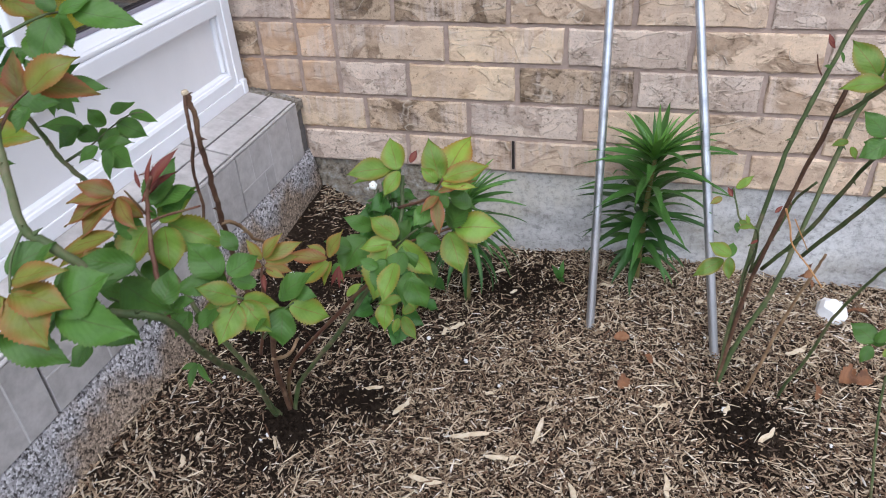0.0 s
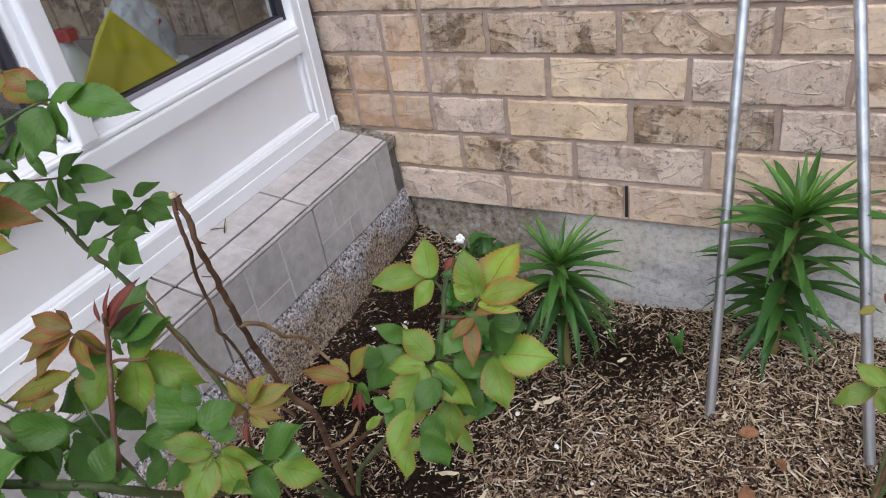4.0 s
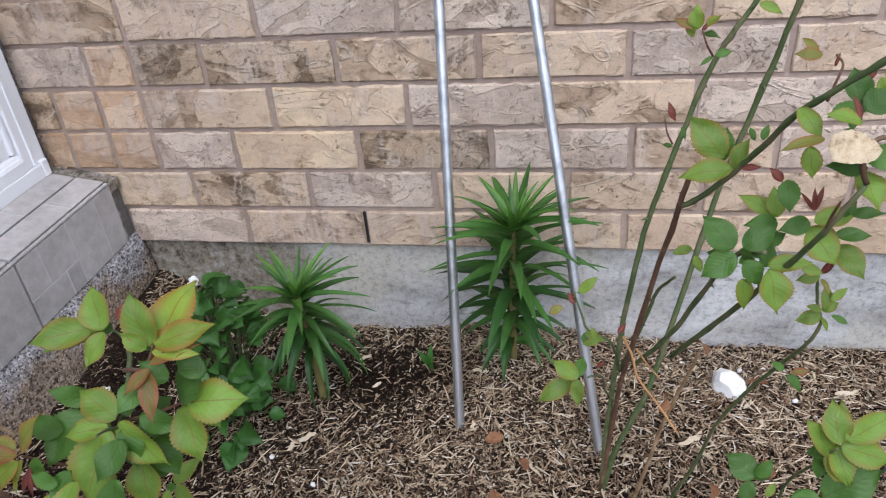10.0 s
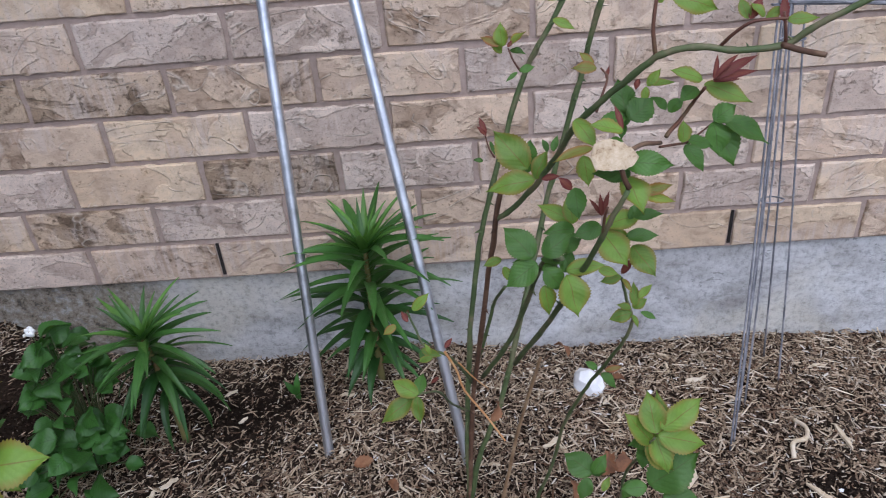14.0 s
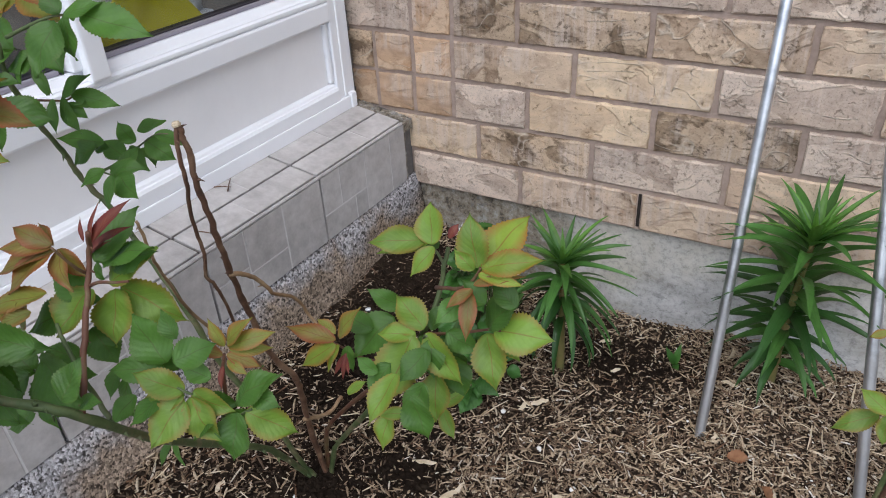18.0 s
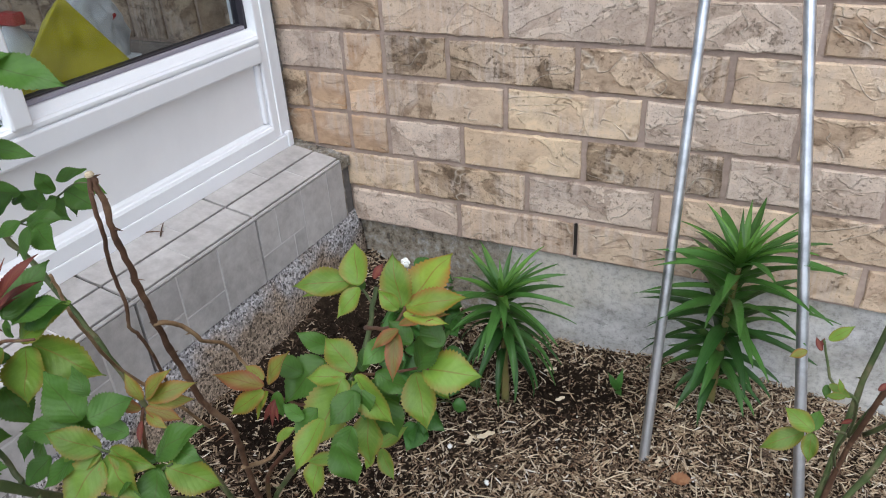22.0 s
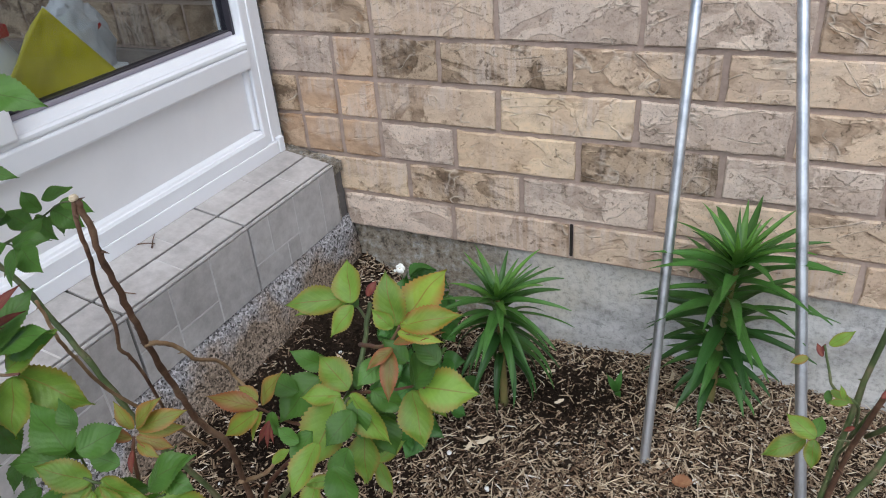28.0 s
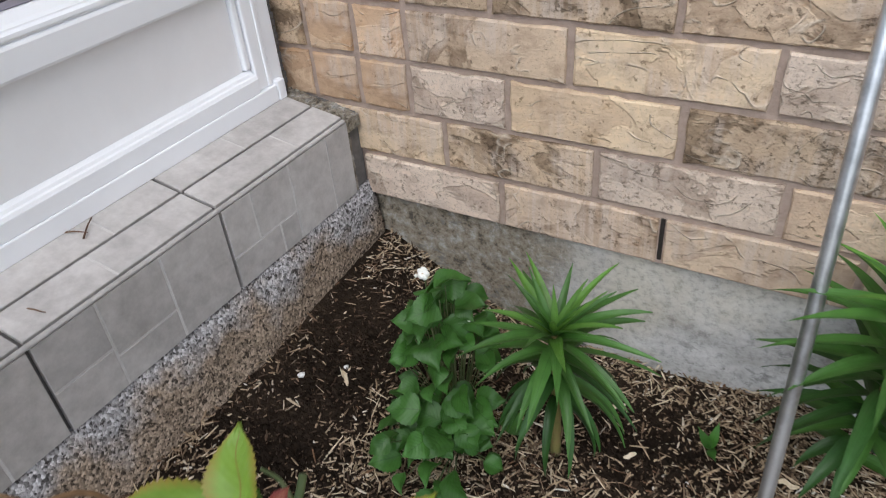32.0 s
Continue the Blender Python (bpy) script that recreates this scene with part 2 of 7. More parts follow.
def foundation_material():
    m, n, l, p = material("old_concrete", 0.9, spec=0.3)
    vec = n.new("ShaderNodeTexCoord").outputs["Object"]
    level = add(n, l, "VectorMath", {0: vec, 1: (1.0, 1.0, 1.9)}, op="MULTIPLY").outputs[0]
    a = noise_tex(n, l, level, 6.5, 8.0, 0.66, 0.4)
    c = ramp(n, l, a.outputs["Fac"], [(0.32, (0.27, 0.255, 0.24)), (0.42, (0.365, 0.355, 0.34)), (0.50, (0.44, 0.43, 0.42)), (0.58, (0.505, 0.50, 0.49)), (0.70, (0.60, 0.60, 0.595))])
    warm = noise_tex(n, l, vec, 3.2, 4.0, 0.6, 0.4)
    wf = ramp(n, l, warm.outputs["Fac"], [(0.52, (0, 0, 0)), (0.68, (0.6, 0.6, 0.6))])
    c = mix(n, l, wf.outputs[0], c.outputs[0], (0.50, 0.46, 0.37))
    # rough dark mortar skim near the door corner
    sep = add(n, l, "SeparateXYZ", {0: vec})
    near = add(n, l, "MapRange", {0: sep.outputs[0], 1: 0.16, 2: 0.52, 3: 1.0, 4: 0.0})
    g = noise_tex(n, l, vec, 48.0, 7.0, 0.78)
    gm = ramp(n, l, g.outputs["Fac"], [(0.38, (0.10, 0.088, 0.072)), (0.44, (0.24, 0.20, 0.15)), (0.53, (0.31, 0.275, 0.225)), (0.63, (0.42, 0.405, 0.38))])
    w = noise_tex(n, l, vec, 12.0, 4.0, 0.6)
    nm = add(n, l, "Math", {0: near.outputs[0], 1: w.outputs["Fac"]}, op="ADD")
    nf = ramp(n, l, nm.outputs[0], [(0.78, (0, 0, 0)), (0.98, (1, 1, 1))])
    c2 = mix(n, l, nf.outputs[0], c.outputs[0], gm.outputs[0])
    # dark pits and scuffs
    v = noise_tex(n, l, level, 30.0, 7.0, 0.72, 0.6)
    vm = ramp(n, l, v.outputs["Fac"], [(0.575, (0, 0, 0)), (0.61, (1, 1, 1))])
    vh = add(n, l, "Math", {0: vm.outputs[0], 1: 0.75}, op="MULTIPLY")
    patch = ramp(n, l, warm.outputs["Fac"], [(0.40, (1, 1, 1)), (0.58, (0.25, 0.25, 0.25))])
    vh = add(n, l, "Math", {0: vh.outputs[0], 1: patch.outputs[0]}, op="MULTIPLY")
    c3 = mix(n, l, vh.outputs[0], c2.outputs[0], (0.20, 0.195, 0.185))
    f = noise_tex(n, l, vec, 75.0, 7.0, 0.75)
    ff = ramp(n, l, f.outputs["Fac"], [(0.36, (0.66, 0.66, 0.66)), (0.50, (1, 1, 1)), (0.66, (1.12, 1.12, 1.12))])
    c3 = mix(n, l, 1.0, c3.outputs[0], ff.outputs[0], "MULTIPLY")
    l.new(c3.outputs[0], p.inputs["Base Color"])
    h = add(n, l, "Math", {0: g.outputs["Fac"], 1: nf.outputs[0]}, op="MULTIPLY")
    h2 = add(n, l, "Math", {0: h.outputs[0], 1: 3.0, 2: f.outputs["Fac"]}, op="MULTIPLY_ADD")
    bump(n, l, p, h2.outputs[0], 0.6, 0.004)
    return m


def aggregate_material():
    """Exposed pebble concrete: pale chips, black pits, stained brown lower down by soil splashes of uneven outline."""
    m, n, l, p = material("pebble_concrete", 0.92, spec=0.25)
    vec = n.new("ShaderNodeTexCoord").outputs["Object"]
    v = add(n, l, "TexVoronoi", {"Vector": vec, "Scale": 270.0})
    c = ramp(n, l, v.outputs["Color"], [(0.12, (0.07, 0.066, 0.066)), (0.35, (0.25, 0.24, 0.242)), (0.6, (0.37, 0.355, 0.36)), (0.9, (0.60, 0.585, 0.60))])
    g = noise_tex(n, l, vec, 110.0, 5.0, 0.7)
    gm = ramp(n, l, g.outputs["Fac"], [(0.57, (0, 0, 0)), (0.61, (1, 1, 1))])
    c1 = mix(n, l, gm.outputs[0], c.outputs[0], (0.045, 0.04, 0.038))
    s = noise_tex(n, l, vec, 7.0, 4.0, 0.6)
    zz = add(n, l, "SeparateXYZ", {0: vec})
    splash = add(n, l, "MapRange", {0: zz.outputs[2], 1: 0.03, 2: 0.175, 3: 0.34, 4: 0.0})
    both = add(n, l, "Math", {0: s.outputs["Fac"], 1: splash.outputs[0]}, op="ADD")
    sm = ramp(n, l, both.outputs[0], [(0.54, (0, 0, 0)), (0.70, (1, 1, 1))])
    sh = add(n, l, "Math", {0: sm.outputs[0], 1: 0.9}, op="MULTIPLY")
    c2 = mix(n, l, sh.outputs[0], c1.outputs[0], (0.80, 0.62, 0.43), "MULTIPLY")
    l.new(c2.outputs[0], p.inputs["Base Color"])
    h = add(n, l, "Math", {0: v.outputs["Distance"], 1: -0.5, 2: g.outputs["Fac"]}, op="MULTIPLY_ADD")
    bump(n, l, p, h.outputs[0], 0.8, 0.004)
    return m


def plastic(name, col, rough=0.35, stain=0.04):
    m, n, l, p = material(name, rough, spec=0.5)
    vec = n.new("ShaderNodeTexCoord").outputs["Object"]
    a = noise_tex(n, l, vec, 4.0, 6.0, 0.65, 0.3)
    c = ramp(n, l, a.outputs["Fac"], [(0.35, tuple(v - stain for v in col)), (0.6, col)])
    l.new(c.outputs[0], p.inputs["Base Color"])
    f = noise_tex(n, l, vec, 45.0, 3.0, 0.6)
    bump(n, l, p, f.outputs["Fac"], 0.06, 0.001)
    return m


FOUNDATION = foundation_material()
AGGREGATE = aggregate_material()
VINYL = plastic("white_vinyl", (0.88, 0.89, 0.92), 0.3, 0.03)
PANEL = plastic("greyish_panel", (0.88, 0.875, 0.885), 0.45, 0.05)
GASKET = plastic("dark_gasket", (0.035, 0.03, 0.04), 0.5, 0.01)
BEAD = plastic("grey_bead", (0.33, 0.31, 0.36), 0.4, 0.03)


def glass_material():
    m = bpy.data.materials.new("window_glass")
    m.use_nodes = True
    n, l = m.node_tree.nodes, m.node_tree.links
    n.clear()
    out = n.new("ShaderNodeOutputMaterial")
    clear = n.new("ShaderNodeBsdfTransparent")
    clear.inputs[0].default_value = (0.76, 0.79, 0.80, 1)
    gloss = n.new("ShaderNodeBsdfGlossy")
    gloss.inputs["Roughness"].default_value = 0.01
    facing = n.new("ShaderNodeLayerWeight")
    facing.inputs[0].default_value = 0.5
    steep = add(n, l, "Math", {0: facing.outputs["Facing"], 1: 4.0}, op="POWER")
    gloss_share = add(n, l, "Math", {0: steep.outputs[0], 1: 0.75, 2: 0.05}, op="MULTIPLY_ADD")
    mx = n.new("ShaderNodeMixShader")
    l.new(gloss_share.outputs[0], mx.inputs[0])
    l.new(clear.outputs[0], mx.inputs[1])
    l.new(gloss.outputs[0], mx.inputs[2])
    l.new(mx.outputs[0], out.inputs[0])
    return m


GLASS = glass_material()


def metal_material():
    m, n, l, p = material("galvanised_steel", 0.30, 0.95)
    vec = n.new("ShaderNodeTexCoord").outputs["Object"]
    a = noise_tex(n, l, vec, 26.0, 5.0, 0.65)
    c = ramp(n, l, a.outputs["Fac"], [(0.35, (0.42, 0.43, 0.455)), (0.6, (0.66, 0.67, 0.70))])
    sep = add(n, l, "SeparateXYZ", {0: vec})
    low = add(n, l, "MapRange", {0: sep.outputs[2], 1: 0.10, 2: 0.34, 3: 1.0, 4: 0.0})
    d = noise_tex(n, l, vec, 60.0, 5.0, 0.7)
    dm = add(n, l, "Math", {0: low.outputs[0], 1: d.outputs["Fac"]}, op="ADD")
    df = ramp(n, l, dm.outputs[0], [(0.75, (0, 0, 0)), (1.2, (0.75, 0.75, 0.75))])
    c2 = mix(n, l, df.outputs[0], c.outputs[0], (0.46, 0.45, 0.45))
    l.new(c2.outputs[0], p.inputs["Base Color"])
    r = add(n, l, "MapRange", {0: df.outputs[0], 1: 0.0, 2: 1.0, 3: 0.33, 4: 0.6})
    l.new(r.outputs[0], p.inputs["Roughness"])
    bump(n, l, p, d.outputs["Fac"], 0.1, 0.0006)
    return m


STEEL = metal_material()


def mulch_material(name, stops):
    """Shredded wood: each splinter with its own tone and lengthwise fibres."""
    m, n, l, p = material(name, 0.92, spec=0.15)
    geo = n.new("ShaderNodeNewGeometry")
    tc = n.new("ShaderNodeTexCoord")
    c = ramp(n, l, geo.outputs["Random Per Island"], stops)
    f = noise_tex(n, l, tc.outputs["Object"], 260.0, 4.0, 0.7)
    fr = ramp(n, l, f.outputs["Fac"], [(0.3, (0.50, 0.48, 0.45)), (0.7, (1.12, 1.12, 1.12))])
    mm = mix(n, l, 1.0, c.outputs[0], fr.outputs[0], "MULTIPLY")
    l.new(mm.outputs[0], p.inputs["Base Color"])
    bump(n, l, p, f.outputs["Fac"], 0.4, 0.001)
    return m


MULCH = mulch_material("mulch_shreds", [
    (0.0, (0.060, 0.042, 0.030)), (0.12, (0.11, 0.076, 0.053)), (0.20, (0.17, 0.095, 0.055)), (0.26, (0.18, 0.125, 0.085)), (0.42, (0.28, 0.20, 0.132)), (0.60, (0.40, 0.30, 0.20)),
    (0.80, (0.50, 0.395, 0.275)), (0.95, (0.61, 0.52, 0.40)), (1.0, (0.74, 0.70, 0.64))])
DARK_MULCH = mulch_material("damp_mulch", [(0.0, (0.022, 0.015, 0.011)), (0.45, (0.055, 0.037, 0.026)), (0.75, (0.11, 0.073, 0.050)), (0.93, (0.15, 0.10, 0.068)), (1.0, (0.40, 0.33, 0.25))])


# ---------------------------------------------------------------- building helpers
def link_mesh(name, bm, mat, smooth=False):
    me = bpy.data.meshes.new(name)
    bm.to_mesh(me)
    bm.free()
    if mat:
        me.materials.append(mat)
    if smooth:
        me.shade_smooth()
    return new(name, me)


def part(name, bm, mat, parent, label="", smooth=False):
    ob = link_mesh(name, bm, mat, smooth)
    ob.parent = parent
    if label:
        ob["label"] = label
    return ob


def box(bm, lo, hi, bevel=0.0, segs=1):
    """A box between two corners, its edges rounded by bevel."""
    c = [(a + b) / 2 for a, b in zip(lo, hi)]
    s = [b - a for a, b in zip(lo, hi)]
    r = bmesh.ops.create_cube(bm, size=1.0, matrix=Matrix.Translation(c) @ Matrix.Diagonal((*s, 1.0)))
    if bevel:
        edges = list({e for v in r["verts"] for e in v.link_edges})
        bmesh.ops.bevel(bm, geom=edges, offset=bevel, segments=segs, affect="EDGES", profile=0.5)
    return bm


def boxed(name, lo, hi, mat, parent, bevel=0.0, label=""):
    return part(name, box(bmesh.new(), lo, hi, bevel), mat, parent, label)


def empty(name, at, label, category, group="", kind=""):
    ob = new(name)
    ob.location = at
    ob.empty_display_size = 0.05
    bpy.context.view_layer.update()
    return tagged(ob, label, category, group, kind)


def prism(bm, profile, y0, y1):
    """A profile of (x, z) points drawn out along y."""
    a = [bm.verts.new((x, y0, z)) for x, z in profile]
    b = [bm.verts.new((x, y1, z)) for x, z in profile]
    n = len(profile)
    for i in range(n):
        bm.faces.new((a[i], a[(i + 1) % n], b[(i + 1) % n], b[i]))
    bm.faces.new(a[::-1])
    bm.faces.new(b)
    bmesh.ops.recalc_face_normals(bm, faces=bm.faces[:])
    return bm


GROUND = -0.055
BRICK_FOOT, COURSE, BRICK_TALL = 0.160, 0.0892, 0.079


# ---------------------------------------------------------------- ground
def lie(x, y):
    """Height of the soil: a level bed, heaped a little along the wall and round the roots."""
    h = GROUND + 0.012 * noise.noise((x * 3.1, y * 3.1, 0.3)) + 0.006 * noise.noise((x * 11, y * 11, 2.0))
    h -= 0.02 * max(0.0, min(1.0, (x - 1.6) / 0.5))
    h += 0.030 * math.exp(-((x - 0.87) ** 2 + (y + 0.10) ** 2) / 0.02)
    h -= (0.014 + 0.016 * max(0.0, min(1.0, (x - 0.9) / 0.3))) * math.exp(-((y / 0.13) ** 2)) * max(0.0, min(1.0, (x - 0.35) / 0.1))
    h -= 0.018 * math.exp(-((x - 0.64) ** 2 + (y + 0.10) ** 2) / 0.012)
    h += 0.020 * math.exp(-((x - 0.26) ** 2 + (y + 0.68) ** 2) / 0.006)
    h += 0.125 * max(0.0, min(1.0, (0.34 - x) / 0.29)) ** 1.4
    return h


def axis_steps(fine_lo, fine_hi, step, far):
    v, d = [fine_lo], step
    out_lo, out_hi = [], []
    x = fine_lo
    while x > -far:
        d *= 1.5
        x -= d
        out_lo.append(x)
    x, d = fine_hi, step
    while x < far:
        d *= 1.5
        x += d
        out_hi.append(x)
    n = int((fine_hi - fine_lo) / step)
    return out_lo[::-1] + [fine_lo + i * (fine_hi - fine_lo) / n for i in range(n + 1)] + out_hi


gx, gy = axis_steps(-0.06, 2.5, 0.012, 60.0), axis_steps(-1.5, 0.02, 0.012, 60.0)
verts = [(x, y, lie(x, y) if -3 < x < 5 and -4 < y < 1 else GROUND) for y in gy for x in gx]
nx = len(gx)
faces = [(j * nx + i, j * nx + i + 1, (j + 1) * nx + i + 1, (j + 1) * nx + i) for j in range(len(gy) - 1) for i in range(nx - 1)]
me = bpy.data.meshes.new("ground")
me.from_pydata(verts, [], faces)
me.materials.append(SOIL)
me.shade_smooth()
ground = tagged(new("ground", me), "dark crumbly garden soil under the wood mulch", "ground", kind="structure")

# ---------------------------------------------------------------- brick wall and its foundation
wall = link_mesh("wall_north", box(bmesh.new(), (-2.2, 0.006, BRICK_FOOT - 0.004), (3.6, 0.30, 2.55)), MORTAR)
tagged(wall, "buff and brown brick house wall with recessed mortar joints", "wall", kind="structure")
base = bmesh.new()
box(base, (-2.2, 0.014, -0.45), (3.6, 0.31, BRICK_FOOT - 0.006))
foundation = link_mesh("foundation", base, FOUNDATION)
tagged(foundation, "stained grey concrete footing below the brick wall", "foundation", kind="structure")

# ---------------------------------------------------------------- tiled sill under the porch front
FACE = 0.030
SLOPE = 0.17
TILE_END = -0.040


def sill_top(x):
    """Height of the tiled top, which falls towards the front."""
    return 0.3265 + (FACE - x) * SLOPE


sill = link_mesh("door_sill", prism(bmesh.new(), [(FACE - 0.010, -0.40), (FACE - 0.010, 0.3205), (-0.10, 0.3405), (-0.45, 0.3405), (-0.45, -0.40)], -2.6, 0.004), GROUT)
tagged(sill, "raised porch sill clad in greige stone-look tiles", "sill", kind="structure")


def ledge():
    """The rough pebbly concrete below the tiles, as a band with an uneven, bulging face."""
    bm = bmesh.new()
    n, k = 200, 14
    grid = []
    for i in range(n + 1):
        y = -2.6 + 2.606 * i / n
        row = []
        for j in range(k + 1):
            z = -0.16 + (0.1825 + 0.16) * j / k
            u = j / k
            bulge = 0.014 + 0.020 * min(1.0, max(0.0, (-0.03 - y) / 0.30))
            x = FACE + bulge - (bulge - 0.002) * (max(0.0, u - 0.42) / 0.58) ** 1.5
            x += 0.007 * noise.noise((y * 14, z * 18, 0.0)) + 0.003 * noise.noise((y * 60, z * 60, 3.0))
            if j == k:
                x = FACE - 0.004
            row.append(bm.verts.new((x, y, z)))
        grid.append(row)
    for i in range(n):
        for j in range(k):
            bm.faces.new((grid[i][j], grid[i + 1][j], grid[i + 1][j + 1], grid[i][j + 1]))
    ret = bmesh.ops.extrude_face_region(bm, geom=bm.faces[:])
    for v in [g for g in ret["geom"] if isinstance(g, bmesh.types.BMVert)]:
        v.co.x = FACE - 0.0105
    bmesh.ops.recalc_face_normals(bm, faces=bm.faces[:])
    return bm


band = part("concrete_band", ledge(), AGGREGATE, sill, "rough speckled exposed-aggregate concrete", smooth=True)

# porch front: white vinyl frame with a panel below and windows above
porch = empty("porch_front", (-0.10, -1.0, 0.345), "white vinyl porch front with greyish lower panel and windows", "porch front", kind="structure")
IN = Matrix.Translation((0.10, 1.0, -0.345))


def vinyl(name, lo, hi, mat=VINYL, bevel=0.003, label="", parent=None):
    bm = box(bmesh.new(), lo, hi, bevel, 2)
    bm.transform(IN)
    return part(name, bm, mat, parent or porch, label)


DOOR_Y0, DOOR_Y1 = -2.55, -0.028
PX = -0.112
vinyl("corner_post", (-0.165, -0.058, 0.352), (-0.102, DOOR_Y1, 2.35))
vinyl("post_foot", (-0.150, -0.056, 0.3475), (-0.091, DOOR_Y1 - 0.010, 0.382), VINYL, 0.002)
vinyl("stile", (-0.165, -0.0915, 0.3772), (-0.100, -0.0585, 2.30))
vinyl("stile_lip", (-0.104, -0.0690, 0.3775), (-0.0975, -0.0600, 2.30), VINYL, 0.002)
vinyl("panel_bead_side", (-0.150, -0.1060, 0.4165), (-0.104, -0.0930, 0.5455), VINYL, 0.004)
vinyl("bottom_rail", (-0.165, DOOR_Y0, 0.3475), (-0.093, -0.0570, 0.3770), VINYL, 0.002)
vinyl("lower_rail", (-0.165, DOOR_Y0, 0.3772), (-0.0955, -0.0920, 0.4020), VINYL, 0.0015)
bm = prism(bmesh.new(), [(-0.150, 0.4021), (-0.0965, 0.4021), (-0.0985, 0.4060), (-0.1030, 0.4068), (-0.1050, 0.4110), (-0.1110, 0.4152), (-0.150, 0.4152)], DOOR_Y0, -0.0935)
bm.transform(IN)
part("panel_bead", bm, VINYL, porch)
vinyl("kick_panel", (-0.150, DOOR_Y0, 0.4155), (PX, -0.107, 0.5475), PANEL, 0.0, "grey-white scuffed smooth lower panel")
vinyl("middle_rail", (-0.165, DOOR_Y0, 0.5480), (-0.095, -0.0920, 0.5895), VINYL, 0.005)
vinyl("rail_lip", (-0.165, DOOR_Y0, 0.5898), (-0.098, -0.0920, 0.5940), VINYL, 0.0015)
bm = prism(bmesh.new(), [(-0.165, 0.5943), (-0.096, 0.5943), (-0.0965, 0.599), (-0.101, 0.602), (-0.1015, 0.604), (-0.108, 0.607), (-0.116, 0.617), (-0.120, 0.618), (-0.165, 0.618)], DOOR_Y0, -0.0920)
bm.transform(IN)
part("glazing_rail", bm, VINYL, porch)
# windows between mullions
for y1, y0 in ((-0.100, -0.620), (-0.692, -1.33), (-1.402, -2.03)):
    window = boxed("window_pane", (-0.137, y0, 0.6185), (-0.133, y1, 2.20), GLASS, None)
    window.data.transform(IN)
    window.parent = porch
    window.visible_shadow = False
    window["label"] = "clear window pane"
    vinyl("glazing_bead", (-0.150, y0, 0.6184), (-0.121, y1, 0.6262), BEAD, 0.002, "grey rubber glazing bead", window)
    vinyl("gasket", (-0.150, y0, 0.6264), (-0.126, y1, 0.6284), GASKET, 0.001, "", window)
    vinyl("gasket", (-0.150, y1 + 0.001, 0.6186), (-0.120, y1 + 0.0070, 2.2), GASKET, 0.001, "", window)
    vinyl("gasket", (-0.150, y0 - 0.0070, 0.6186), (-0.120, y0 - 0.001, 2.2), GASKET, 0.001, "", window)
for y in (-0.628, -1.338, -2.038):
    vinyl("mullion", (-0.165, y - 0.052, 0.6185), (-0.104, y, 2.25), VINYL, 0.004)
    vinyl("mullion_cap", (-0.112, y - 0.036, 0.6000), (-0.090, y - 0.001, 2.24), VINYL, 0.004)
vinyl("head_rail", (-0.165, DOOR_Y0, 2.36), (-0.085, DOOR_Y1, 2.50))


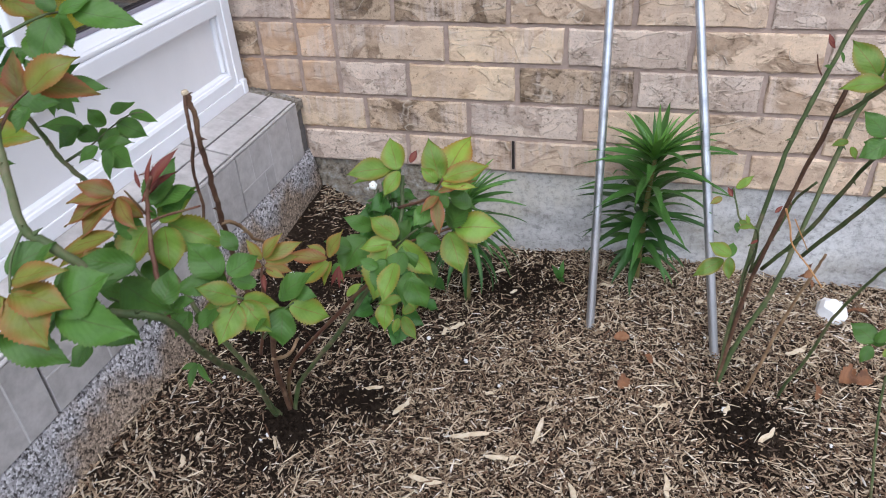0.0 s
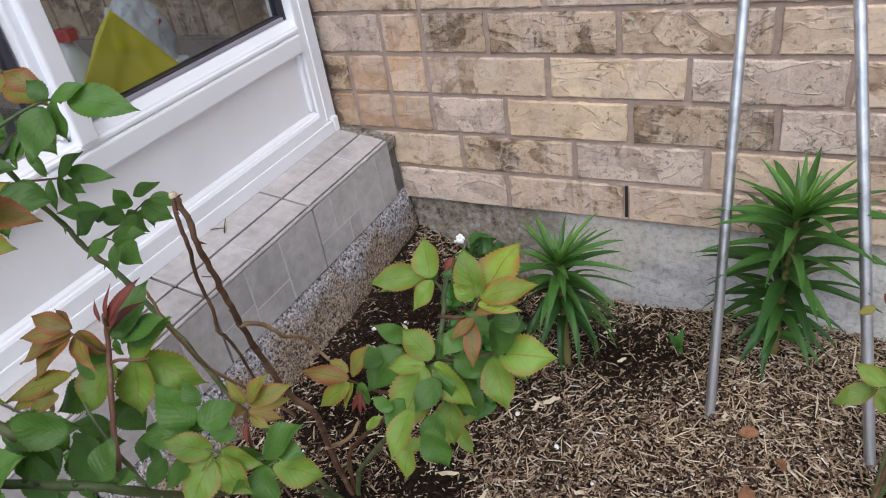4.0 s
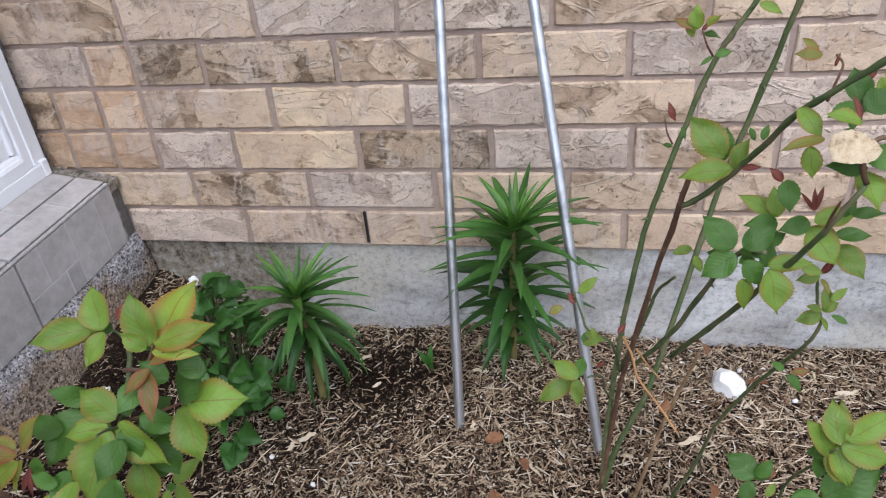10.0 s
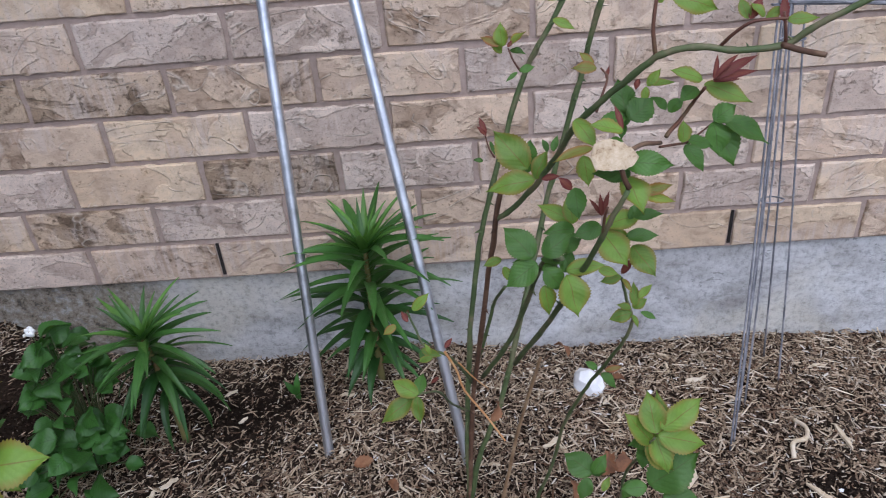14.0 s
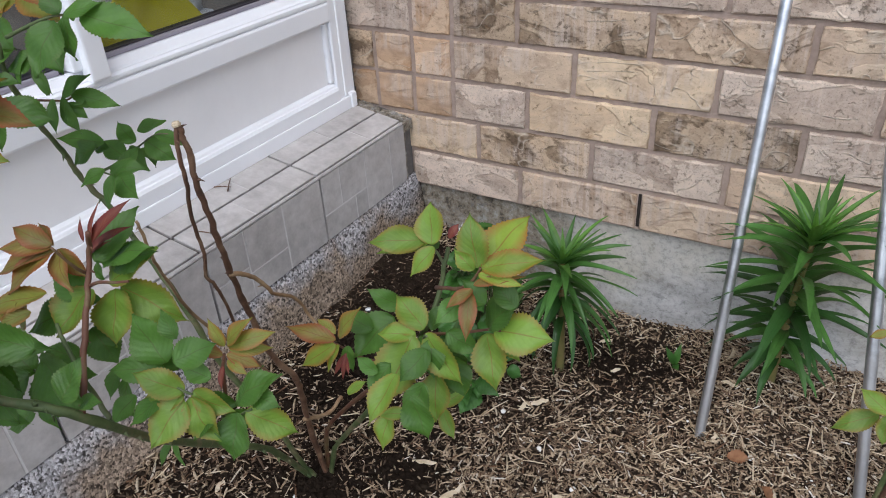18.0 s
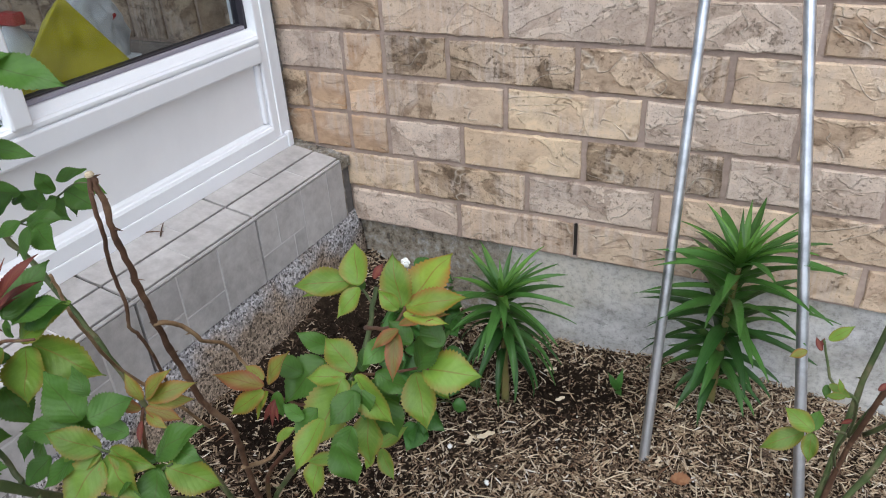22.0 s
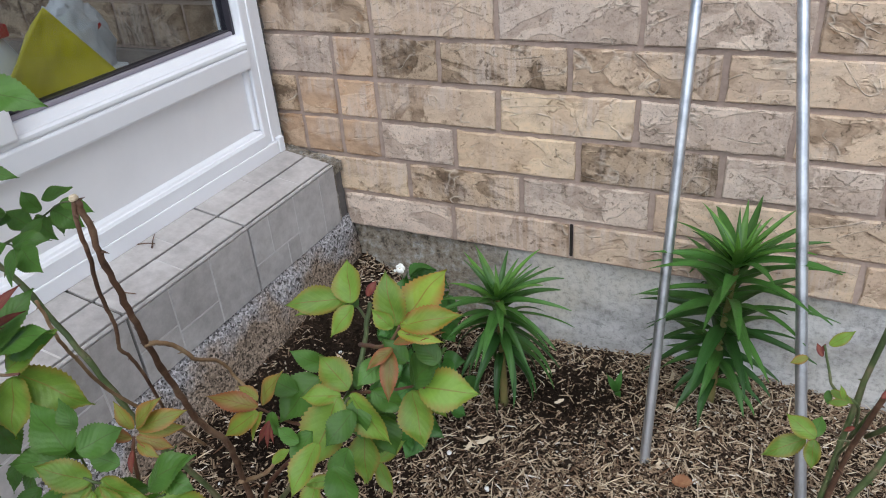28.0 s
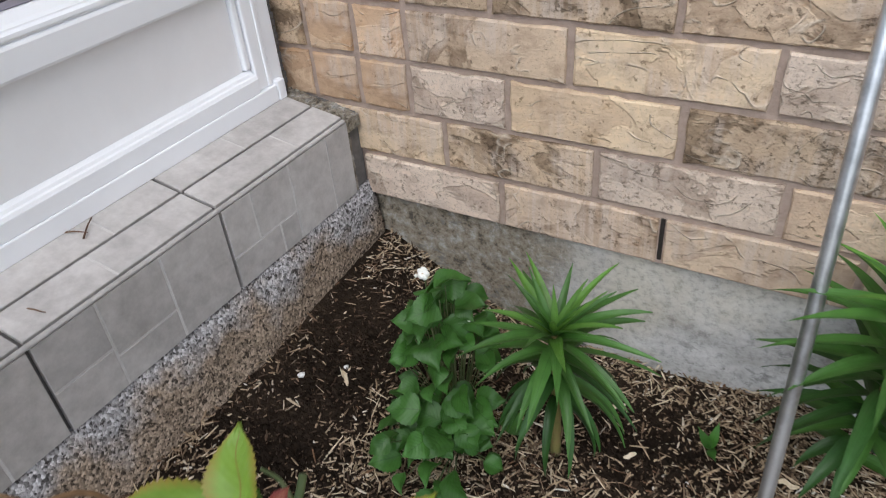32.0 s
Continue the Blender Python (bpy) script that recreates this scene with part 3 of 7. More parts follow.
# ---------------------------------------------------------------- plant materials
def leaf_material(name, blade, rim, rim_from, vein, rough=0.46, thin=0.30, netted=True):
    m, n, l, p = material(name, rough, spec=0.36)
    uv = n.new("ShaderNodeUVMap")
    uv.uv_map = "UVMap"
    sep = add(n, l, "SeparateXYZ", {0: uv.outputs[0]})
    side = add(n, l, "Math", {0: sep.outputs[0]}, op="ABSOLUTE")
    vec, rnd = shifted(n, l)
    blot = noise_tex(n, l, vec, 55.0, 5.0, 0.62)
    tone = add(n, l, "Math", {0: rnd, 1: 0.45, 2: 0.72}, op="MULTIPLY_ADD")
    tone2 = add(n, l, "Math", {0: blot.outputs["Fac"], 1: 0.75, 2: tone.outputs[0]}, op="MULTIPLY_ADD")
    tone3 = add(n, l, "Math", {0: tone2.outputs[0], 1: 0.32}, op="SUBTRACT")
    grey = add(n, l, "CombineColor", {0: tone3.outputs[0], 1: tone3.outputs[0], 2: tone3.outputs[0]})
    base = mix(n, l, 1.0, blade, (1, 1, 1), "MULTIPLY")
    l.new(grey.outputs[0], base.inputs[2])
    # reddish rim, uneven
    r0 = add(n, l, "Math", {0: blot.outputs["Fac"], 1: 0.5, 2: side.outputs[0]}, op="MULTIPLY_ADD")
    rf = add(n, l, "MapRange", {0: r0.outputs[0], 1: rim_from + 0.15, 2: rim_from + 0.75, 3: 0.0, 4: 1.0})
    c1 = mix(n, l, rf.outputs[0], base.outputs[0], rim)
    # midrib and side veins
    w1 = add(n, l, "Math", {0: side.outputs[0], 1: -0.34 if netted else -1.0, 2: sep.outputs[1] if netted else 0.0}, op="MULTIPLY_ADD")
    w2 = add(n, l, "Math", {0: w1.outputs[0], 1: 50.0 if netted else 16.0}, op="MULTIPLY")
    w3 = add(n, l, "Math", {0: w2.outputs[0]}, op="SINE")
    w4 = add(n, l, "MapRange", {0: w3.outputs[0], 1: 0.78, 2: 1.0, 3: 0.0, 4: 0.5})
    vh = add(n, l, "Math", {0: w4.outputs[0], 1: 0.27}, op="MULTIPLY")
    c1b = mix(n, l, vh.outputs[0], c1.outputs[0], vein)
    rib = add(n, l, "MapRange", {0: side.outputs[0], 1: 0.015, 2: 0.05, 3: 0.65, 4: 0.0})
    c2 = mix(n, l, rib.outputs[0], c1b.outputs[0], tuple((0.75 if netted else 0.8) * v for v in rim))
    l.new(c2.outputs[0], p.inputs["Base Color"])
    h = add(n, l, "Math", {0: w3.outputs[0], 1: -0.055, 2: blot.outputs["Fac"]}, op="MULTIPLY_ADD")
    bump(n, l, p, h.outputs[0], 0.75, 0.0018)
    tr = n.new("ShaderNodeBsdfTranslucent")
    bright = mix(n, l, 1.0, c2.outputs[0], (1.3, 1.35, 0.8), "MULTIPLY")
    l.new(bright.outputs[0], tr.inputs[0])
    mx = n.new("ShaderNodeMixShader")
    mx.inputs[0].default_value = thin
    l.new(p.outputs[0], mx.inputs[1])
    l.new(tr.outputs[0], mx.inputs[2])
    l.new(mx.outputs[0], n["Material Output"].inputs[0])
    return m


LEAF = {
    "g": leaf_material("rose_leaf_green", (0.068, 0.155, 0.024), (0.09, 0.13, 0.026), 0.85, (0.10, 0.20, 0.05)),
    "l": leaf_material("rose_leaf_light", (0.150, 0.250, 0.034), (0.25, 0.14, 0.03), 0.68, (0.23, 0.35, 0.06)),
    "v": leaf_material("rose_leaf_flushed", (0.195, 0.27, 0.032), (0.31, 0.12, 0.025), 0.58, (0.26, 0.30, 0.07)),
    "y": leaf_material("rose_leaf_olive", (0.20, 0.215, 0.036), (0.27, 0.12, 0.030), 0.50, (0.26, 0.26, 0.07)),
    "r": leaf_material("rose_leaf_bronze", (0.185, 0.150, 0.034), (0.24, 0.080, 0.028), 0.40, (0.26, 0.19, 0.06)),
    "d": leaf_material("rose_leaf_red", (0.19, 0.055, 0.035), (0.14, 0.025, 0.022), 0.25, (0.25, 0.10, 0.06)),
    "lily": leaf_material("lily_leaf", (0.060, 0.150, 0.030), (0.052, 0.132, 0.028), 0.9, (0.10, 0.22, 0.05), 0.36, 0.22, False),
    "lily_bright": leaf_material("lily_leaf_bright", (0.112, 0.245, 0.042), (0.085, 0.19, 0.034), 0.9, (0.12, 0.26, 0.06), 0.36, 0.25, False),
    # darker copy of the lily leaf, with the shade inside the plant in its colour
    "lily_shaded": leaf_material("lily_leaf_shaded", (0.030, 0.085, 0.018), (0.032, 0.088, 0.018), 0.9, (0.06, 0.14, 0.04), 0.38, 0.2, False),
    "violet": leaf_material("violet_leaf", (0.046, 0.128, 0.022), (0.042, 0.11, 0.022), 0.9, (0.09, 0.22, 0.06), 0.42, 0.25),
}


def stalk_material(name, c0, c1, c2, rough=0.6):
    m, n, l, p = material(name, rough, spec=0.35)
    vec, _ = shifted(n, l)
    a = noise_tex(n, l, vec, 24.0, 5.0, 0.65, 0.5)
    c = ramp(n, l, a.outputs["Fac"], [(0.34, c0), (0.5, c1), (0.66, c2)])
    l.new(c.outputs[0], p.inputs["Base Color"])
    f = noise_tex(n, l, vec, 220.0, 4.0, 0.7)
    bump(n, l, p, f.outputs["Fac"], 0.4, 0.001)
    return m


CANE = stalk_material("green_cane", (0.052, 0.076, 0.026), (0.085, 0.115, 0.042), (0.16, 0.14, 0.075))
BARK = stalk_material("brown_cane", (0.060, 0.032, 0.020), (0.115, 0.060, 0.036), (0.20, 0.125, 0.075))
BARK_TAN = stalk_material("tan_cane", (0.14, 0.085, 0.045), (0.24, 0.15, 0.08), (0.34, 0.24, 0.14))
SHOOT = stalk_material("red_shoot", (0.090, 0.035, 0.022), (0.125, 0.055, 0.032), (0.14, 0.11, 0.05))
TWIG = stalk_material("orange_twig", (0.32, 0.15, 0.055), (0.42, 0.21, 0.08), (0.50, 0.30, 0.14))
WIRE = stalk_material("weathered_wire", (0.09, 0.09, 0.10), (0.17, 0.17, 0.185), (0.30, 0.29, 0.30), 0.5)
PALE_WOOD = grainy("pale_wood", [(0.35, (0.42, 0.32, 0.20)), (0.5, (0.58, 0.48, 0.34)), (0.65, (0.68, 0.60, 0.48))], 120.0, 0.85, 200.0, 0.5, 0.001, 0.2, 20.0, True)
WHITE_STONE = grainy("white_stone", [(0.35, (0.70, 0.69, 0.68)), (0.6, (0.86, 0.86, 0.86))], 40.0, 0.8, 120.0, 0.4, 0.002, 0.3, 12.0, True)
DEAD_LEAF = stalk_material("dead_leaf", (0.10, 0.045, 0.022), (0.19, 0.085, 0.038), (0.27, 0.14, 0.07), 0.75)
PETAL = grainy("dried_petal", [(0.38, (0.22, 0.14, 0.075)), (0.47, (0.47, 0.36, 0.23)), (0.62, (0.58, 0.47, 0.33))], 330.0, 0.85, 320.0, 0.6, 0.0015, 0.15, 90.0)
PETAL_WHITE = plastic("white_petal", (0.84, 0.84, 0.80), 0.6, 0.04)


# ---------------------------------------------------------------- plant helpers
def thing_at(name, at, label, category, group=""):
    ob = new(name)
    ob.location = at
    ob.empty_display_size = 0.05
    return tagged(ob, label, category, group)


leaf_rng = random.Random(31)


def blade(base, tip, width, normal, droop=0.10, fold=0.22, teeth=11, serrate=0.045, shape=0.82, tip_power=0.62, acute=0.75):
    """A leaf blade from base to tip: folded along its rib, drooping, with a toothed rim. UV: across -1..1, along 0..1."""
    base, tip = Vector(base), Vector(tip)
    axis = tip - base
    length = axis.length
    axis.normalize()
    up = Vector(normal)
    up -= axis * up.dot(axis)
    up = up.normalized() if up.length > 1e-4 else axis.orthogonal().normalized()
    side = axis.cross(up)
    bm = bmesh.new()
    uv = bm.loops.layers.uv.new("UVMap")
    coords = {}
    rows = []
    for i in range(teeth + 1):
        v = i / teeth
        w = (math.sin(math.pi * v ** shape) ** (tip_power + acute * v)) if 0 < i < teeth else 0.0
        w = max(w, 0.03 if i == 0 else 0.008)
        row = []
        for u in (-1.0, -0.55, 0.0, 0.55, 1.0):
            s = u * w
            if abs(u) == 1.0 and 0 < i < teeth:
                s *= 1.0 + serrate * (1 if i % 2 else -1)
            back = serrate * 0.6 * (1 if (abs(u) == 1.0 and i % 2) else 0)
            z = fold * abs(s) * width * 0.5 + droop * length * (math.sin(math.pi * v) - 0.25 * v)
            z += 0.05 * width * math.sin(9 * v + 2.3 * u + length * 900)
            co = base + axis * (length * (v + back / teeth * 2)) + side * (s * width * 0.5) + up * z
            vert = bm.verts.new(co)
            coords[vert] = (u, v)
            row.append(vert)
        rows.append(row)
    for a, b in zip(rows, rows[1:]):
        for k in range(4):
            f = bm.faces.new((a[k], a[k + 1], b[k + 1], b[k]))
            f.smooth = True
            for loop in f.loops:
                loop[uv].uv = coords[loop.vert]
    return bm


def leaf_on(plant, base, tip, width, normal, kind, name="leaf", **more):
    bm = blade(base, tip, width, normal, **more)
    o = plant.location
    bm.transform(Matrix.Translation((-o.x, -o.y, -o.z)))
    return part(name, bm, LEAF[kind], plant)


def spray(plant, rows):
    """Leaflets of one shoot: base, tip, width as a share of the length, and the leaf's colour."""
    for bx, by, bz, tx, ty, tz, w, kind in rows:
        base, tip = Vector((bx, by, bz)), Vector((tx, ty, tz))
        base, tip = base - 0.02 * (tip - base), tip + 0.09 * (tip - base)
        length = (tip - base).length
        n = Vector((leaf_rng.uniform(-0.32, 0.32), -0.62 + leaf_rng.uniform(-0.3, 0.3), 0.70 + leaf_rng.uniform(-0.25, 0.25)))
        leaf_on(plant, base, tip, min(max(w, 0.13), 0.76) * length * 1.04, n, kind, droop=leaf_rng.uniform(0.02, 0.10), fold=leaf_rng.uniform(0.06, 0.36),
                teeth=31 if length > 0.03 else 15, serrate=0.055)
        # a paler or smaller sister leaflet behind, on the same stalk
        if kind in "glv" and length > 0.022 and leaf_rng.random() < 0.42:
            turned = (tip - base) * leaf_rng.uniform(0.62, 0.85)
            turned.rotate(Matrix.Rotation(leaf_rng.choice((-1, 1)) * leaf_rng.uniform(0.7, 1.25), 3, Vector((0.1, -0.6, 0.75))))
            foot = base + Vector((0.0, 0.012, -0.010))
            leaf_on(plant, foot, foot + turned, turned.length * leaf_rng.uniform(0.5, 0.66), n + Vector((leaf_rng.uniform(-0.3, 0.3), 0, 0)), "g" if leaf_rng.random() < 0.7 else kind, droop=0.08, fold=0.3, teeth=25, serrate=0.06)


def smooth_path(pts, per=5):
    """Catmull-Rom points along a path."""
    p = [Vector(q) for q in pts]
    p = [p[0] * 2 - p[1]] + p + [p[-1] * 2 - p[-2]]
    out = []
    for i in range(1, len(p) - 2):
        for k in range(per):
            t = k / per
            a, b, c, d = p[i - 1], p[i], p[i + 1], p[i + 2]
            out.append(0.5 * ((2 * b) + (c - a) * t + (2 * a - 5 * b + 4 * c - d) * t * t + (3 * b - a - 3 * c + d) * t ** 3))
    out.append(p[-2])
    return out


def stem(plant, pts, r0, r1, mat, thorns=0, name="stem"):
    path = smooth_path(pts)
    n = len(path)
    if r0 > 0.0018 and name == "stem":
        path = [q + Vector((noise.noise((q.z * 45, i * 0.7, r0 * 999)), noise.noise((q.z * 45, i * 0.7, 7.0)), 0.0)) * r0 * 0.45 if 0 < i < n - 1 else q for i, q in enumerate(path)]
    o = plant.location
    bm = bmesh.new()
    radii = [(r0 + (r1 - r0) * i / (n - 1)) * (1.0 + 0.10 * noise.noise((i * 0.9, r0 * 999, 1.0))) for i in range(n)]
    for i in range(4, n - 2, 5):
        if r0 > 0.003:
            radii[i] *= 1.16
    tube(bm, [q - o for q in path], radii, 9)
    for k in range(thorns):
        i = min(n - 2, 3 + int((n - 5) * (k + leaf_rng.random()) / thorns))
        d = (path[i + 1] - path[i - 1]).normalized()
        s = d.orthogonal().normalized()
        s.rotate(Matrix.Rotation(leaf_rng.uniform(0, 6.28), 3, d))
        foot = path[i] - o + s * radii[i] * 0.6
        size = radii[i] * leaf_rng.uniform(1.0, 1.8)
        tube(bm, [foot, foot + s * size * 0.6 - d * size * 0.1, foot + s * size * 1.3 - d * size * 0.5], [size * 0.5, size * 0.22, size * 0.03], 5)
    return part(name, bm, mat, plant, smooth=True)

# ---------------------------------------------------------------- poles leaning on the wall
def tube(bm, pts, radii, sides=8, cap=True):
    """A tapered tube along points."""
    pts = [Vector(p) for p in pts]
    rings = []
    ref = Vector((0.31, 0.47, 0.83))
    for i, p in enumerate(pts):
        d = (pts[min(i + 1, len(pts) - 1)] - pts[max(i - 1, 0)]).normalized()
        a = d.cross(ref)
        if a.length < 0.1:
            a = d.cross(Vector((1, 0, 0)))
        a.normalize()
        b = d.cross(a)
        r = radii[i] if hasattr(radii, "__len__") else radii
        rings.append([bm.verts.new(p + r * (math.cos(2 * math.pi * k / sides) * a + math.sin(2 * math.pi * k / sides) * b)) for k in range(sides)])
    for i in range(len(rings) - 1):
        for k in range(sides):
            bm.faces.new((rings[i][k], rings[i][(k + 1) % sides], rings[i + 1][(k + 1) % sides], rings[i + 1][k]))
    if cap:
        bm.faces.new(rings[0][::-1])
        bm.faces.new(rings[-1])
    return bm


for foot, slope in (((0.785, -0.303, -0.06), (-0.022, 0.292)), ((1.041, -0.335, -0.06), (-0.166, 0.325))):
    ob = tagged(new("metal_pole"), "slim galvanised steel pole leaning on the brick wall, foot in mulch", "pole", "leaning poles")
    ob.location = foot
    k = 1.03 - foot[2]
    top = Vector((slope[0] * k, slope[1] * k, k))
    bm = bmesh.new()
    n = 24
    tube(bm, [top * (i / n - 0.03) for i in range(n + 1)], 0.0088, 20)
    part("tube", bm, STEEL, ob, smooth=True)
    bm = bmesh.new()
    tube(bm, [top * 0.969, top * 0.972, top * 0.99, top * 0.993], [0.0080, 0.0098, 0.0098, 0.0080], 20)
    part("end_cap", bm, GASKET, ob, "dark plastic end cap", smooth=True)

# the rose bush beside the sill: cut brown canes, a low green cane and many leafy shoots
rose = thing_at('rose_bush', (0.262, -0.690, -0.050), 'young rose bush with light green and bronze leaves, cut canes', 'rose bush')
stem(rose, ((0.262, -0.690, -0.060), (0.272, -0.723, 0.119), (0.302, -0.753, 0.222), (0.314, -0.772, 0.281), (0.309, -0.791, 0.317), (0.313, -0.807, 0.358), (0.316, -0.819, 0.404), (0.327, -0.839, 0.463), (0.336, -0.854, 0.520), (0.345, -0.868, 0.575), (0.351, -0.879, 0.623), (0.356, -0.883, 0.662), (0.358, -0.886, 0.681), (0.356, -0.888, 0.692)), 0.0047, 0.0027, BARK, 12)
stem(rose, ((0.3558, -0.8882, 0.6905), (0.3556, -0.8884, 0.6925), (0.3555, -0.8885, 0.6945)), 0.0041, 0.0034, PALE_WOOD, 0, "cut_end")
stem(rose, ((0.300, -0.832, 0.381), (0.317, -0.853, 0.452), (0.321, -0.865, 0.489), (0.321, -0.873, 0.506), (0.329, -0.874, 0.537), (0.330, -0.877, 0.560), (0.335, -0.882, 0.596), (0.347, -0.887, 0.627), (0.352, -0.891, 0.656), (0.354, -0.891, 0.676), (0.355, -0.888, 0.693)), 0.0019, 0.0023, BARK, 5)
stem(rose, ((0.332, -0.852, 0.498), (0.336, -0.840, 0.493), (0.337, -0.822, 0.477), (0.341, -0.808, 0.455), (0.342, -0.803, 0.444), (0.341, -0.769, 0.415), (0.347, -0.758, 0.386), (0.356, -0.754, 0.367)), 0.003, 0.002, BARK_TAN, 3)
stem(rose, ((0.279, -0.737, 0.151), (0.276, -0.703, 0.125), (0.279, -0.679, 0.116), (0.289, -0.659, 0.135)), 0.0034, 0.003, BARK_TAN, 0)
stem(rose, ((0.310, -0.800, 0.295), (0.316, -0.840, 0.368), (0.318, -0.864, 0.408), (0.317, -0.900, 0.473), (0.324, -0.922, 0.531), (0.332, -0.935, 0.564), (0.333, -0.939, 0.595), (0.332, -0.941, 0.612)), 0.0022, 0.0015, BARK_TAN, 3)
stem(rose, ((0.262, -0.690, -0.060), (0.245, -0.724, 0.015), (0.243, -0.764, 0.151), (0.224, -0.810, 0.291), (0.212, -0.826, 0.373), (0.186, -0.833, 0.442), (0.130, -0.834, 0.522), (0.111, -0.842, 0.556), (0.102, -0.848, 0.582), (0.099, -0.855, 0.612), (0.103, -0.870, 0.646), (0.105, -0.886, 0.699), (0.116, -0.889, 0.743)), 0.0044, 0.0026, CANE, 12)
stem(rose, ((0.100, -0.837, 0.561), (0.107, -0.817, 0.565), (0.117, -0.801, 0.570)), 0.0022, 0.0016, CANE, 0)
stem(rose, ((0.117, -0.801, 0.570), (0.151, -0.785, 0.595), (0.189, -0.790, 0.616), (0.210, -0.789, 0.620)), 0.0012, 0.0008, CANE, 0)
stem(rose, ((0.107, -0.818, 0.564), (0.115, -0.807, 0.554), (0.125, -0.805, 0.549)), 0.0011, 0.0008, CANE, 0)
stem(rose, ((0.110, -0.872, 0.675), (0.129, -0.862, 0.674), (0.138, -0.852, 0.672), (0.146, -0.844, 0.677)), 0.0014, 0.0009, SHOOT, 0)
stem(rose, ((0.133, -0.888, 0.750), (0.166, -0.873, 0.764), (0.185, -0.859, 0.769), (0.196, -0.842, 0.765)), 0.0022, 0.001, CANE, 0)
stem(rose, ((0.262, -0.690, -0.060), (0.247, -0.728, 0.007), (0.307, -0.834, 0.192), (0.346, -0.929, 0.312), (0.396, -1.035, 0.447), (0.423, -1.095, 0.540), (0.402, -1.122, 0.567), (0.375, -1.148, 0.589)), 0.0047, 0.0036, CANE, 26)
stem(rose, ((0.423, -1.095, 0.540), (0.409, -1.076, 0.559), (0.390, -1.052, 0.581), (0.379, -1.031, 0.609), (0.378, -1.019, 0.636), (0.392, -1.023, 0.659)), 0.003, 0.002, SHOOT, 5)
stem(rose, ((0.410, -1.069, 0.501), (0.397, -1.066, 0.517), (0.399, -1.071, 0.547), (0.381, -1.066, 0.568), (0.367, -1.060, 0.587)), 0.0026, 0.0016, CANE, 2)
stem(rose, ((0.375, -1.028, 0.606), (0.399, -1.033, 0.620), (0.436, -1.041, 0.636), (0.453, -1.041, 0.642)), 0.0016, 0.001, SHOOT, 0)
stem(rose, ((0.373, -1.024, 0.615), (0.379, -1.036, 0.631), (0.378, -1.047, 0.655)), 0.0016, 0.001, SHOOT, 0)
stem(rose, ((0.439, -0.986, 0.406), (0.465, -0.996, 0.486), (0.469, -0.994, 0.524), (0.470, -0.989, 0.540)), 0.0022, 0.0014, SHOOT, 2)
stem(rose, ((0.448, -0.989, 0.433), (0.463, -1.005, 0.494), (0.462, -1.026, 0.522), (0.450, -1.029, 0.527)), 0.0016, 0.001, CANE, 0)
stem(rose, ((0.448, -0.989, 0.433), (0.497, -1.010, 0.498), (0.511, -1.008, 0.510)), 0.0016, 0.001, CANE, 0)
stem(rose, ((0.425, -1.012, 0.456), (0.401, -0.997, 0.477), (0.399, -0.996, 0.500)), 0.0016, 0.001, CANE, 0)
stem(rose, ((0.399, -1.075, 0.541), (0.368, -1.079, 0.540), (0.350, -1.083, 0.549)), 0.0015, 0.001, CANE, 0)
spray(rose, ((0.205, -0.848, 0.768, 0.270, -0.828, 0.750, 0.46, 'g'), (0.197, -0.861, 0.770, 0.224, -0.838, 0.779, 0.50, 'g'), (0.197, -0.861, 0.769, 0.207, -0.869, 0.732, 0.80, 'g'), (0.192, -0.862, 0.772, 0.173, -0.861, 0.790, 0.70, 'g'), (0.190, -0.869, 0.766, 0.186, -0.901, 0.723, 0.70, 'g'), (0.180, -0.860, 0.781, 0.145, -0.863, 0.800, 0.60, 'r'),))
spray(rose, ((0.162, -0.869, 0.685, 0.187, -0.850, 0.705, 0.50, 'g'), (0.163, -0.858, 0.685, 0.209, -0.841, 0.673, 0.36, 'g'), (0.161, -0.869, 0.683, 0.183, -0.875, 0.652, 0.42, 'g'), (0.162, -0.880, 0.686, 0.167, -0.891, 0.655, 0.35, 'g'), (0.164, -0.883, 0.692, 0.154, -0.882, 0.713, 0.40, 'g'), (0.162, -0.894, 0.666, 0.123, -0.906, 0.688, 0.60, 'g'),))
spray(rose, ((0.139, -0.825, 0.611, 0.103, -0.853, 0.621, 0.45, 'g'), (0.144, -0.837, 0.613, 0.122, -0.855, 0.594, 0.80, 'g'), (0.129, -0.797, 0.579, 0.098, -0.798, 0.594, 0.70, 'g'), (0.135, -0.782, 0.594, 0.119, -0.785, 0.617, 0.80, 'g'), (0.158, -0.790, 0.616, 0.176, -0.764, 0.621, 0.65, 'g'), (0.188, -0.789, 0.617, 0.213, -0.774, 0.601, 0.50, 'g'), (0.158, -0.783, 0.600, 0.191, -0.775, 0.579, 0.62, 'g'),))
spray(rose, ((0.127, -0.785, 0.587, 0.151, -0.786, 0.562, 0.75, 'g'), (0.182, -0.854, 0.597, 0.221, -0.840, 0.600, 0.50, 'g'), (0.204, -0.861, 0.598, 0.234, -0.868, 0.581, 0.75, 'g'), (0.215, -0.875, 0.607, 0.219, -0.893, 0.577, 0.42, 'g'), (0.191, -0.867, 0.605, 0.180, -0.890, 0.594, 0.60, 'g'),))
